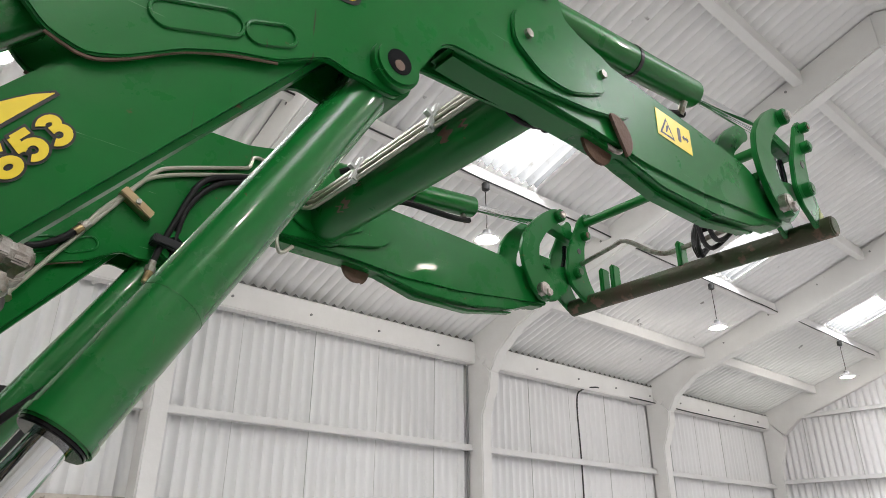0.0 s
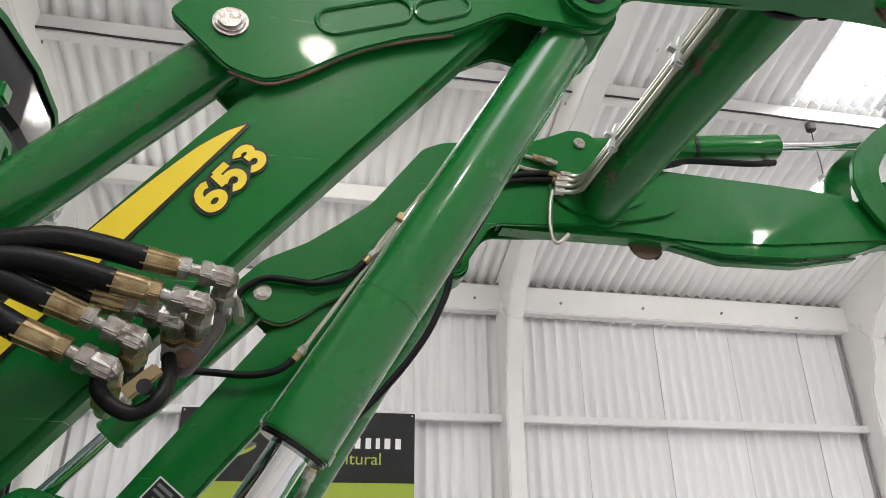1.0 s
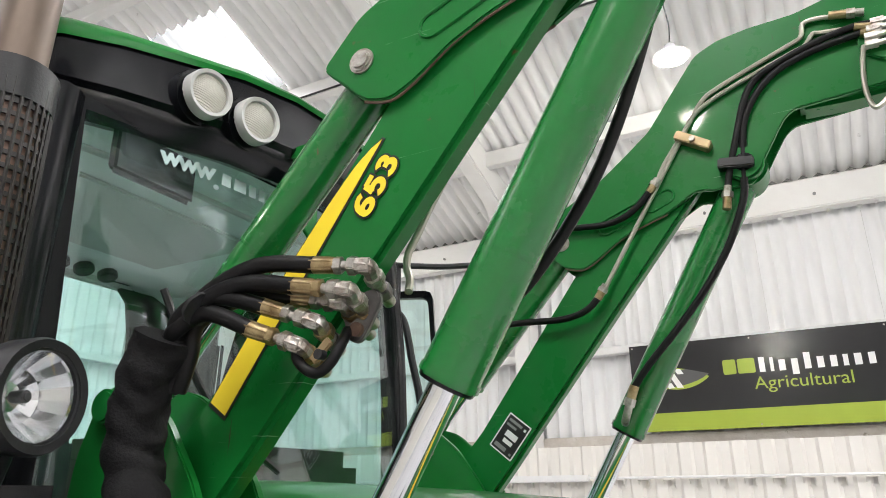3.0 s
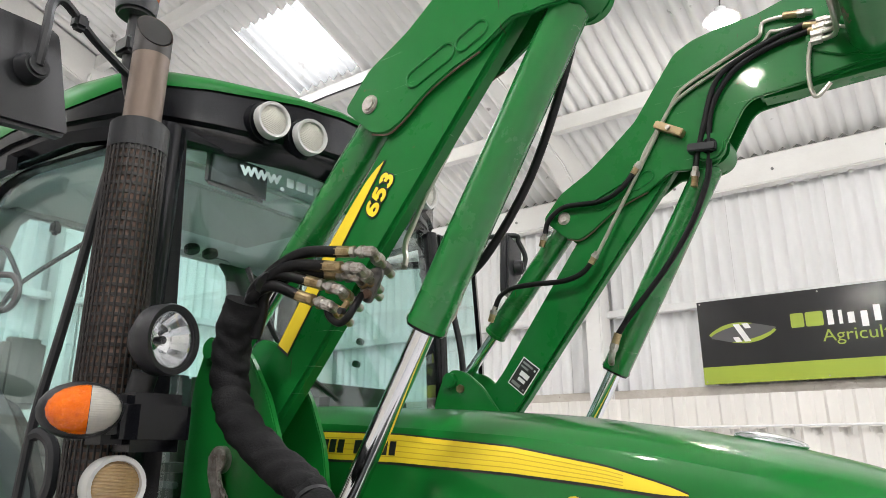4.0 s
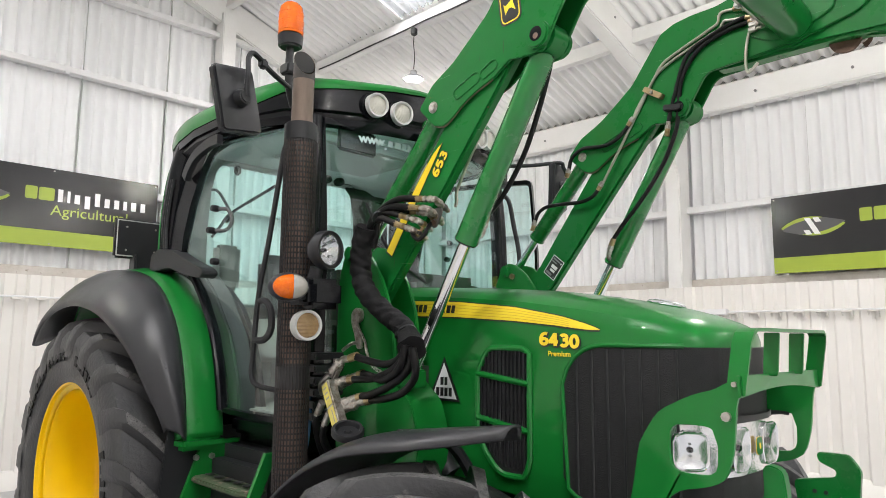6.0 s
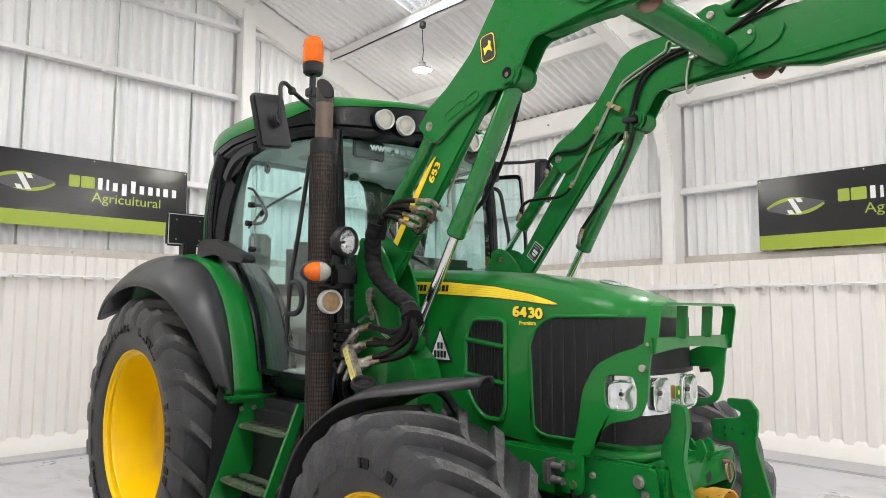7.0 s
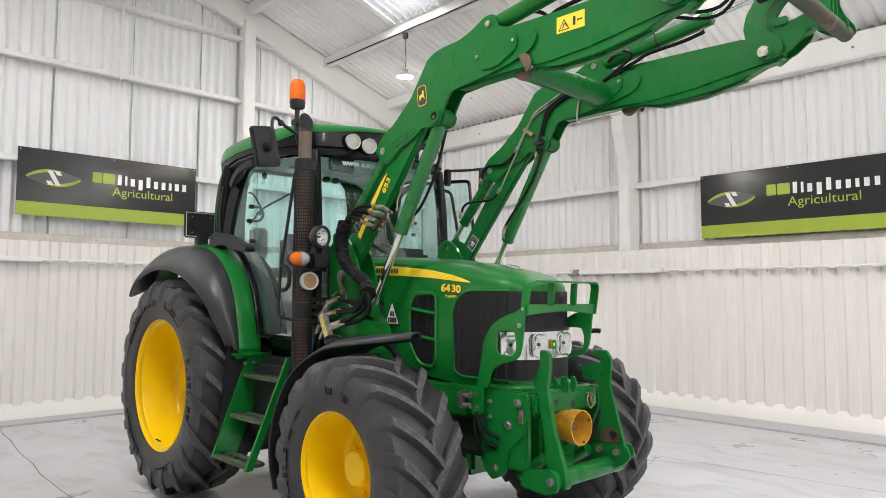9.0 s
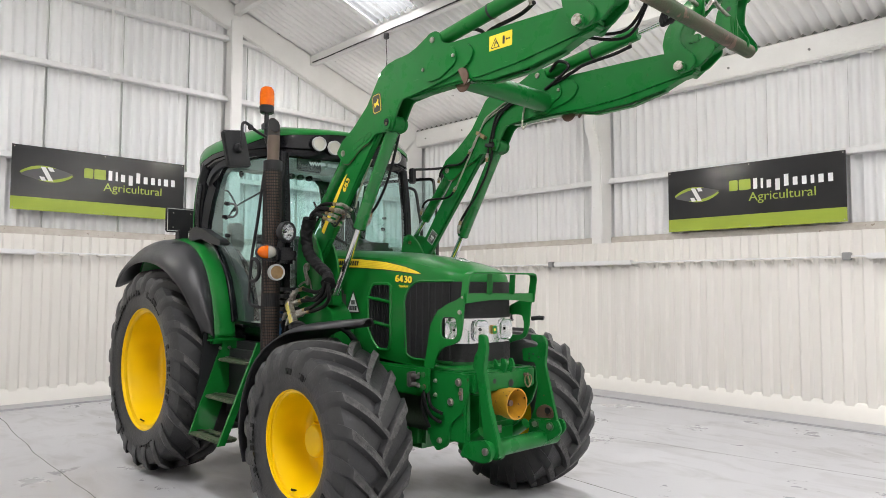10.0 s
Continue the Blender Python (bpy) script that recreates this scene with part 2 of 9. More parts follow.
ribbed(LENS_CREAM, 62, radians(12), 0.0016)
ribbed(LENS_TAN, 60, 0.0, 0.0016)
ribbed(LENS_MILK, 70, 0.0, 0.0004)


def see_through(m, amount, ior=1.45):
    b = m.node_tree.nodes["Principled BSDF"]
    b.inputs["Transmission Weight"].default_value, b.inputs["IOR"].default_value = amount, ior


LAMP_RIM = material("pale lamp housing", (0.55, 0.55, 0.53), 0.4, second=(0.42, 0.42, 0.40), scale=20)
REFLECTOR = material("faceted lamp reflector", (0.80, 0.81, 0.83), 0.14, metal=1.0, second=(0.66, 0.67, 0.69), scale=13, amount=0.4, detail=2, bump=0.03, bump_scale=60)
see_through(LENS_AMBER, 0.25)
LAMP_GLASS = glass("clear lamp glass", (0.97, 0.98, 0.98), 1.0)
INTERIOR = material("grey cab lining", (0.45, 0.43, 0.39), 0.8, second=(0.51, 0.49, 0.45), scale=10, amount=0.5)
INTERIOR_PALE = material("pale cab lining", (0.56, 0.555, 0.53), 0.8, second=(0.62, 0.615, 0.59), scale=10, amount=0.5)
HEADLINER = material("pale roof lining", (0.86, 0.86, 0.84), 0.8, second=(0.80, 0.80, 0.78), scale=8, amount=0.5, bump=0.1, bump_scale=120)
PANEL_GREY = material("grey cab side panel", (0.085, 0.085, 0.082), 0.7, second=(0.12, 0.119, 0.115), scale=8, amount=0.6, bump=0.1, bump_scale=120)
SEAT_CLOTH = material("grey seat cloth", (0.11, 0.11, 0.108), 0.9, second=(0.15, 0.15, 0.147), scale=60, bump=0.3, bump_scale=300)
BRACKET_TAN = material("tan plated clamp", (0.36, 0.27, 0.15), 0.45, metal=0.7, second=(0.25, 0.18, 0.1), scale=12)
ENGINE = material("dark greasy castings", (0.018, 0.028, 0.018), 0.6, second=(0.04, 0.035, 0.03), scale=9, amount=0.7, bump=0.4, bump_scale=60)
CAB_GLASS = glass("tinted cab glass", (0.875, 0.99, 0.978), 1.0)
MIRROR_GLASS = material("mirror", (0.8, 0.8, 0.8), 0.02, metal=1.0)
LAMP_GLOW = glow("lamp diffuser", (1.0, 0.95, 0.86), 14.0)
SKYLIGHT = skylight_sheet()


def scratch(m, tone, size, turn, level):
    """Thin scuff lines across a painted surface."""
    nt = m.node_tree
    b = nt.nodes["Principled BSDF"]
    src = b.inputs["Base Color"].links[0].from_socket
    tc, mp, n, r, mx = (nt.nodes.new(k) for k in ("ShaderNodeTexCoord", "ShaderNodeMapping", "ShaderNodeTexNoise", "ShaderNodeMapRange", "ShaderNodeMix"))
    mp.inputs["Rotation"].default_value = turn
    mp.inputs["Scale"].default_value = size
    n.inputs["Scale"].default_value, n.inputs["Detail"].default_value, n.inputs["Distortion"].default_value = 1.0, 3, 0.25
    r.inputs[1].default_value, r.inputs[2].default_value, r.inputs[4].default_value = level, level + 0.03, 0.8
    mx.data_type = "RGBA"
    mx.inputs[7].default_value = (*tone, 1)
    nt.links.new(tc.outputs["Object"], mp.inputs[0])
    nt.links.new(mp.outputs[0], n.inputs["Vector"])
    nt.links.new(n.outputs[0], r.inputs[0])
    nt.links.new(r.outputs[0], mx.inputs[0])
    nt.links.new(src, mx.inputs[6])
    nt.links.new(mx.outputs[2], b.inputs["Base Color"])


scratch(GREEN_WORN, (0.06, 0.20, 0.07), (7, 7, 150), (0, radians(-32), 0), 0.74)
scratch(GREEN_WORN, (0.20, 0.36, 0.22), (5, 5, 260), (0, radians(-70), 0), 0.735)
scratch(GREEN_WORN, (0.045, 0.035, 0.02), (130, 6, 6), (0, radians(-58), 0), 0.71)
scratch(RAM_GREEN, (0.14, 0.06, 0.03), (90, 60, 5), (0, radians(30), 0), 0.735)
scratch(RAM_GREEN, (0.20, 0.36, 0.22), (6, 6, 240), (0, radians(-70), 0), 0.735)


def floor_material():
    m = material("worn grey painted concrete", (0.44, 0.44, 0.455), 0.38, specular=0.36, second=(0.53, 0.527, 0.535), scale=1.3, amount=0.85, detail=9, rough_var=0.18, bump=0.12, bump_scale=24, spots=(0.36, 0.352, 0.345), spot_level=0.68)
    nt = m.node_tree
    b = nt.nodes["Principled BSDF"]
    src = b.inputs["Base Color"].links[0].from_socket
    tc = nt.nodes.new("ShaderNodeTexCoord")
    mp = nt.nodes.new("ShaderNodeMapping")
    mp.inputs["Rotation"].default_value = (0, 0, 0.5)
    mp.inputs["Scale"].default_value = (0.8, 1.7, 1)
    n = nt.nodes.new("ShaderNodeTexNoise")
    n.inputs["Scale"].default_value, n.inputs["Detail"].default_value, n.inputs["Distortion"].default_value = 1.7, 9, 1.2
    r = nt.nodes.new("ShaderNodeMapRange")
    r.inputs[1].default_value, r.inputs[2].default_value, r.inputs[4].default_value = 0.50, 0.72, 0.62
    mx = nt.nodes.new("ShaderNodeMix")
    mx.data_type = "RGBA"
    mx.inputs[7].default_value = (0.29, 0.282, 0.275, 1)
    nt.links.new(tc.outputs["Object"], mp.inputs[0])
    nt.links.new(mp.outputs[0], n.inputs["Vector"])
    nt.links.new(n.outputs[0], r.inputs[0])
    nt.links.new(r.outputs[0], mx.inputs[0])
    nt.links.new(src, mx.inputs[6])
    nt.links.new(mx.outputs[2], b.inputs["Base Color"])
    return m


FLOOR_PAINT = floor_material()
TREAD = material("rusty perforated tread", (0.075, 0.085, 0.052), 0.6, metal=0.2, second=(0.022, 0.10, 0.03), scale=9, amount=0.6, spots=(0.20, 0.16, 0.12), spot_level=0.58, bump=0.3, bump_scale=90)
LEDGE = material("dusty masonry", (0.46, 0.42, 0.37), 0.9, second=(0.62, 0.59, 0.55), scale=5, amount=0.8, bump=0.5, bump_scale=40, spots=(0.30, 0.26, 0.22), spot_level=0.66)
GAP_SHADE = material("dark open gap", (0.10, 0.10, 0.095), 0.9, second=(0.20, 0.20, 0.19), scale=6, amount=0.7)
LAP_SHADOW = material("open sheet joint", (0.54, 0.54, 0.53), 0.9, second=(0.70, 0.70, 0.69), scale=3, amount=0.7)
KERB_PAINT = material("grey kerb paint", (0.42, 0.42, 0.435), 0.5, second=(0.36, 0.355, 0.35), scale=2.5, amount=0.6, bump=0.1)

# ---- mesh helpers ----


def finish(bm, name, angle=38):
    bmesh.ops.recalc_face_normals(bm, faces=bm.faces)
    me = bpy.data.meshes.new(name)
    bm.to_mesh(me)
    bm.free()
    me.polygons.foreach_set("use_smooth", [True] * len(me.polygons))
    me.set_sharp_from_angle(angle=radians(angle))
    return me


def part(name, bm, mat, parent=None, label="", angle=38):
    me = bm if isinstance(bm, bpy.types.Mesh) else finish(bm, name, angle)
    if mat and not me.materials:
        me.materials.append(mat)
    ob = new(name, me)
    if parent:
        ob.parent = parent
    if label:
        ob["label"] = label
    return ob


def thing(name, label, category, at=(0, 0, 0), group="", kind=""):
    return_ob = tagged(new(name), label, category, group, kind)
    return_ob.empty_display_size = 0.2
    return_ob.location = at
    return return_ob


def absorb(bm, tmp):
    me = bpy.data.meshes.new("tmp")
    tmp.to_mesh(me)
    tmp.free()
    bm.from_mesh(me)
    bpy.data.meshes.remove(me)


def bevelled(bm, tmp, width, segments=2, least=30):
    if width:
        bmesh.ops.recalc_face_normals(tmp, faces=tmp.faces)
        es = [e for e in tmp.edges if len(e.link_faces) == 2 and e.calc_face_angle() > radians(least)]
        bmesh.ops.bevel(tmp, geom=es, offset=width, segments=segments, affect="EDGES", clamp_overlap=True)
    absorb(bm, tmp)


def box(bm, x, y, z, bev=0.0, m=None):
    """A block from three (low, high) pairs."""
    tmp = bmesh.new()
    bmesh.ops.create_cube(tmp, size=1)
    for v in tmp.verts:
        v.co = Vector([lo + (c + 0.5) * (hi - lo) for c, (lo, hi) in zip(v.co, (x, y, z))])
    if m:
        tmp.transform(m)
    bevelled(bm, tmp, bev)
    return bm


def block(x, y, z, bev=0.0, m=None):
    return box(bmesh.new(), x, y, z, bev, m)


def prism(bm, pts, y0, y1, bev=0.0):
    """A plate from its outline in x and z."""
    tmp = bmesh.new()
    f = tmp.faces.new([tmp.verts.new((a, y0, b)) for a, b in pts])
    r = bmesh.ops.extrude_face_region(tmp, geom=[f])
    for v in r["geom"]:
        if isinstance(v, bmesh.types.BMVert):
            v.co.y = y1
    bevelled(bm, tmp, bev, 2, 25)
    return bm


def plate(pts, y0, y1, bev=0.0):
    return prism(bmesh.new(), pts, y0, y1, bev)


def ring_plate(bm, outer, inner, y0, y1):
    """A plate with an opening: both outlines have as many points."""
    n = len(outer)
    rows = [[bm.verts.new((a, y, b)) for a, b in pts] for pts, y in ((outer, y0), (inner, y0), (inner, y1), (outer, y1))]
    for i in range(4):
        a, b = rows[i], rows[(i + 1) % 4]
        for k in range(n):
            bm.faces.new((a[k], a[(k + 1) % n], b[(k + 1) % n], b[k]))
    return bm


def cyl(bm, a, b, r, seg=24, r2=None, bev=0.0):
    a, b = Vector(a), Vector(b)
    tmp = bmesh.new()
    bmesh.ops.create_cone(tmp, cap_ends=True, segments=seg, radius1=r, radius2=r if r2 is None else r2, depth=(b - a).length)
    tmp.transform(Matrix.Translation((a + b) / 2) @ (b - a).to_track_quat("Z", "Y").to_matrix().to_4x4())
    bevelled(bm, tmp, bev, 2, 50)
    return bm


def rod(a, b, r, seg=24, r2=None, bev=0.0):
    return cyl(bmesh.new(), a, b, r, seg, r2, bev)


def lathe(bm, prof, at, axis="y", seg=48, sign=1, caps=True):
    """Turns a profile of (radius, height) about an axis through at."""
    rows = []
    for r, h in prof:
        row = []
        for k in range(seg):
            a = 2 * math.pi * k / seg
            c, s = r * math.cos(a), r * math.sin(a)
            p = {"y": (c, sign * h, s), "x": (sign * h, c, s), "z": (c, s, sign * h)}[axis]
            row.append(bm.verts.new(Vector(at) + Vector(p)))
        rows.append(row)
    for a, b in zip(rows, rows[1:]):
        for k in range(seg):
            bm.faces.new((a[k], a[(k + 1) % seg], b[(k + 1) % seg], b[k]))
    for row in (rows[0], rows[-1]) if caps else ():
        if (row[0].co - row[seg // 2].co).length > 1e-5:
            bm.faces.new(row)
    return bm


def spline(pts, steps=6):
    pts = [Vector(p) for p in pts]
    out = []
    for i in range(len(pts) - 1):
        p0, p1, p2, p3 = pts[max(i - 1, 0)], pts[i], pts[i + 1], pts[min(i + 2, len(pts) - 1)]
        for k in range(steps):
            t = k / steps
            out.append(0.5 * ((2 * p1) + (p2 - p0) * t + (2 * p0 - 5 * p1 + 4 * p2 - p3) * t * t + (3 * p1 - p0 - 3 * p2 + p3) * t ** 3))
    out.append(pts[-1])
    return out


def sweep(bm, pts, r, seg=10, steps=6, radii=None):
    """A round hose or bar along a path."""
    path = spline(pts, steps) if steps else [Vector(p) for p in pts]
    up, rows = None, []
    for i, p in enumerate(path):
        d = (path[min(i + 1, len(path) - 1)] - path[max(i - 1, 0)]).normalized()
        if up is None:
            up = d.orthogonal().normalized()
        up = (up - d * up.dot(d)).normalized()
        side = d.cross(up)
        rr = radii(i / (len(path) - 1)) if radii else r
        rows.append([bm.verts.new(p + (up * math.cos(2 * math.pi * k / seg) + side * math.sin(2 * math.pi * k / seg)) * rr) for k in range(seg)])
    for a, b in zip(rows, rows[1:]):
        for k in range(seg):
            bm.faces.new((a[k], a[(k + 1) % seg], b[(k + 1) % seg], b[k]))
    bm.faces.new(rows[0][::-1])
    bm.faces.new(rows[-1])
    return bm


def hose(pts, r, seg=10, steps=6):
    return sweep(bmesh.new(), pts, r, seg, steps)


def bar_sweep(bm, path, w, h, normal=(0, 1, 0)):
    """A flat bar: h across the given normal, w along it."""
    n, rows = Vector(normal).normalized(), []
    path = [Vector(p) for p in path]
    for i, p in enumerate(path):
        d = (path[min(i + 1, len(path) - 1)] - path[max(i - 1, 0)]).normalized()
        s = d.cross(n).normalized()
        rows.append([bm.verts.new(p + s * a * h / 2 + n * b * w / 2) for a, b in ((1, 1), (-1, 1), (-1, -1), (1, -1))])
    for a, b in zip(rows, rows[1:]):
        for k in range(4):
            bm.faces.new((a[k], a[(k + 1) % 4], b[(k + 1) % 4], b[k]))
    bm.faces.new(rows[0])
    bm.faces.new(rows[-1])
    return bm


def rounded(pts, r, n=4):
    """An outline with its corners rounded."""
    out = []
    for i, p in enumerate(pts):
        p, a, b = Vector(p), Vector(pts[i - 1]), Vector(pts[(i + 1) % len(pts)])
        ra = min(r, (a - p).length * 0.45, (b - p).length * 0.45)
        p0, p1 = p + (a - p).normalized() * ra, p + (b - p).normalized() * ra
        for k in range(n + 1):
            t = k / n
            out.append(tuple(p0 * (1 - t) ** 2 + p * 2 * t * (1 - t) + p1 * t * t))
    return out


def lettering(text, size, depth=0.001, bold=0.0):
    """Flat letters as a mesh in x and y, centred."""
    cu = bpy.data.curves.new("letters", "FONT")
    cu.body, cu.size, cu.extrude, cu.offset, cu.align_x, cu.align_y = text, 1.0, depth / size, bold / size, "CENTER", "CENTER"
    ob = bpy.data.objects.new("letters", cu)
    me = bpy.data.meshes.new_from_object(ob)
    me.transform(Matrix.Scale(size, 4))
    bpy.data.objects.remove(ob)
    bpy.data.curves.remove(cu)
    return me


def ribbon(path, w, z0, z1, closed=False):
    """A flat stroke of width w along a path in x and y."""
    bm, rows, n = bmesh.new(), [], len(path)
    for i, p in enumerate(path):
        a = Vector(path[(i - 1) % n] if closed else path[max(i - 1, 0)])
        b = Vector(path[(i + 1) % n] if closed else path[min(i + 1, n - 1)])
        d = (b - a).normalized()
        s = Vector((-d.y, d.x)) * w / 2
        p = Vector(p)
        rows.append([bm.verts.new((q.x, q.y, z)) for q, z in ((p + s, z0), (p - s, z0), (p - s, z1), (p + s, z1))])
    for i in range(n if closed else n - 1):
        a, b = rows[i], rows[(i + 1) % n]
        for k in range(4):
            bm.faces.new((a[k], a[(k + 1) % 4], b[(k + 1) % 4], b[k]))
    if not closed:
        bm.faces.new(rows[0])
        bm.faces.new(rows[-1])
    return bm


def arc_path(cx, cy, rx, ry, a0, a1, n=16):
    return [(cx + rx * math.cos(radians(a0 + (a1 - a0) * k / n)), cy + ry * math.sin(radians(a0 + (a1 - a0) * k / n))) for k in range(n + 1)]


STROKES = {
    "6": [(arc_path(0, -0.155, 0.165, 0.145, 0, 360, 28)[:-1], True), ([(-0.165, -0.155), (-0.163, -0.02), (-0.14, 0.10), (-0.085, 0.20), (-0.01, 0.255), (0.08, 0.27), (0.16, 0.235)], False)],
    "5": [([(0.17, 0.27), (-0.13, 0.27)], False), ([(-0.115, 0.30), (-0.148, -0.05)], False), ([(-0.17, -0.02), (-0.10, 0.035), (0.0, 0.055)] + arc_path(0.0, -0.12, 0.165, 0.175, 75, -140, 14), False)],
    "3": [(arc_path(0.0, 0.145, 0.145, 0.13, 155, -85, 14), False), (arc_path(0.0, -0.135, 0.165, 0.16, 85, -150, 14), False), ([(-0.05, 0.018), (0.03, 0.018)], False)],
    "4": [([(0.075, 0.33), (0.075, -0.35)], False), ([(0.06, 0.30), (-0.19, -0.12)], False), ([(-0.235, -0.13), (0.21, -0.13)], False)],
    "0": [(arc_path(0, -0.01, 0.165, 0.29, 0, 360, 30)[:-1], True)],
}


def digit(kind, size, grow):
    """A bold figure built from broad strokes."""
    bm = bmesh.new()
    for k, (path, ring) in enumerate(STROKES[kind]):
        if not ring:
            a, b, c, d = (Vector(path[q]) for q in (1, 0, -2, -1))
            g = grow / size
            path = [tuple(b + (b - a).normalized() * g)] + list(path[1:-1]) + [tuple(d + (d - c).normalized() * g)]
        absorb(bm, ribbon([(a * size, b * size) for a, b in path], 0.165 * size + 2 * grow, -0.0001 * k, 0.0006 + 0.0001 * k, ring))
    return bm


def frame_m(origin, right, up):
    """A matrix whose x runs right and y up, at an origin."""
    x, y = Vector(right).normalized(), Vector(up)
    y = (y - x * y.dot(x)).normalized()
    z = x.cross(y)
    return Matrix(((x.x, y.x, z.x, origin[0]), (x.y, y.y, z.y, origin[1]), (x.z, y.z, z.z, origin[2]), (0, 0, 0, 1)))


def stick(name, me_or_bm, mat, parent, m, label=""):
    """A flat decal or letter laid at a matrix given in the world's axes (parents stand at the origin)."""
    ob = part(name, me_or_bm, mat, parent, label)
    ob.matrix_basis = m
    return ob


def flat(pts, depth=0.002):
    """A flat piece from an outline in x and y."""
    bm = bmesh.new()
    f = bm.faces.new([bm.verts.new((a, b, 0)) for a, b in pts])
    r = bmesh.ops.extrude_face_region(bm, geom=[f])
    for v in r["geom"]:
        if isinstance(v, bmesh.types.BMVert):
            v.co.z = depth
    return bm


def rect(x0, x1, y0, y1):
    return [(x0, y0), (x1, y0), (x1, y1), (x0, y1)]


# ---- the shed ----
WALL_Y, GABLE_X, END_X = 6.46, -4.96, 18.95
EAVE_Z, SLOPE, ROOF_Y = 4.95, 0.345, 6.5
FRAMES = [-0.15, 4.58, 9.35, 14.1]
PURLINS = [5.05, 3.6, 2.05, 0.85]
SKYLIGHTS = [-2.72, 2.03, 6.78, 11.5, 16.0]
LAMPS = [-2.47, 2.2, 6.94, 11.8, 16.6]


RIB = 0.247                     # pitch of the lining ribs


def roof_z(y):
    return EAVE_Z + SLOPE * (6.4 - abs(y))


def build_floor():
    bm = block((GABLE_X - 0.3, END_X + 0.3), (-WALL_Y - 0.3, WALL_Y + 0.3), (FLOOR - 0.2, FLOOR))
    fl = tagged(part("floor", bm, FLOOR_PAINT), "pale grey painted concrete floor with hairline cracks", "floor", kind="structure")
    crack = material("dark joint", (0.075, 0.07, 0.065), 0.9, second=(0.16, 0.15, 0.14), scale=20)
    lines = [((-4.2, -1.44), (-1.0, -1.63), (2.2, -1.66), (8.0, -1.75)), ((-1.0, 1.9), (2.75, 1.47), (3.73, 1.36), (8.5, 0.95)),
             ((4.4, -6.0), (4.45, -1.7), (4.5, 1.3)), ((-3.9, 3.3), (0.5, 3.1), (5.2, 3.45), (9.0, 3.3))]
    for pts in lines:
        bm = bmesh.new()
        path = spline([(a, b, FLOOR + 0.0006) for a, b in pts], 40)
        for i, p in enumerate(path):
            p += Vector((noise.noise(p * 2.1) * 0.03, noise.noise(p * 1.7 + Vector((5, 0, 0))) * 0.03, 0))
        rows = []
        for i, p in enumerate(path):
            d = (path[min(i + 1, len(path) - 1)] - path[max(i - 1, 0)]).normalized()
            w = 0.0028 + 0.0045 * abs(noise.noise(p * 5))
            s = Vector((-d.y, d.x, 0)) * w
            rows.append((bm.verts.new(p + s), bm.verts.new(p - s)))
        for a, b in zip(rows, rows[1:]):
            bm.faces.new((a[0], a[1], b[1], b[0]))
        part("crack", bm, crack, fl)
    for name, x, y in (("kerb_side", (GABLE_X, END_X), (5.42, WALL_Y)), ("kerb_gable", (GABLE_X, -4.18), (-WALL_Y, 5.42))):
        tagged(part(name, block(x, y, (FLOOR - 0.02, FLOOR + 0.022), 0.012), KERB_PAINT), "grey painted concrete kerb along the wall", "kerb", kind="structure")


def wave(u, pitch, depth):
    a = 2 * math.pi * u / pitch
    return depth * (0.5 * math.cos(a) + 0.11 * math.cos(2 * a))


def trapezoid(u, pitch, depth):
    t = (u / pitch) % 1.0
    for a, b, h0, h1 in ((0, 0.36, 0, 0), (0.36, 0.48, 0, 1), (0.48, 0.88, 1, 1), (0.88, 1.0, 1, 0)):
        if t <= b:
            return depth * (h0 + (h1 - h0) * (t - a) / (b - a))
    return 0.0


def sheet_mesh(name, width, z0, tops, kind):
    """A corrugated sheet standing in x and z, facing -y; tops gives its height along x."""
    bm = bmesh.new()
    if kind == "wave":
        us = [width * k / 70 for k in range(71)]
        prof = [wave(u, 0.146, 0.058) for u in us]
    else:
        us, u = [], 0.0
        while u < width - 1e-6:
            us += [u, u + 0.36 * RIB, u + 0.48 * RIB, u + 0.88 * RIB]
            u += RIB
        us = [q for q in us if q <= width] + [width]
        prof = [trapezoid(q, RIB, 0.036) for q in us]
    front = [(bm.verts.new((u, -p, z0)), bm.verts.new((u, -p, tops(u)))) for u, p in zip(us, prof)]
    back = [(bm.verts.new((u, 0.006 - p, z0)), bm.verts.new((u, 0.006 - p, tops(u)))) for u, p in zip(us, prof)]
    for rows in (front, back):
        for a, b in zip(rows, rows[1:]):
            bm.faces.new((a[0], b[0], b[1], a[1]))
    for i in range(len(us) - 1):
        bm.faces.new((front[i][0], front[i + 1][0], back[i + 1][0], back[i][0]))
        bm.faces.new((front[i][1], front[i + 1][1], back[i + 1][1], back[i][1]))
    return finish(bm, name, 50 if kind == "wave" else 20)


def rivets_mesh(zs):
    bm = bmesh.new()
    for k in range(4):
        x = (k + 0.68) * RIB
        cyl(bm, (x, -0.034, 2.13), (x, -0.041, 2.13), 0.009, 8)
    for z in zs:
        cyl(bm, (0.52 * RIB, -0.034, z), (0.52 * RIB, -0.041, z), 0.010, 8)
    return finish(bm, "rivet_row")


def gable_profile():
    return [(-WALL_Y, FLOOR - 0.2), (WALL_Y, FLOOR - 0.2), (WALL_Y, roof_z(WALL_Y)), (0, roof_z(0)), (-WALL_Y, roof_z(WALL_Y))]


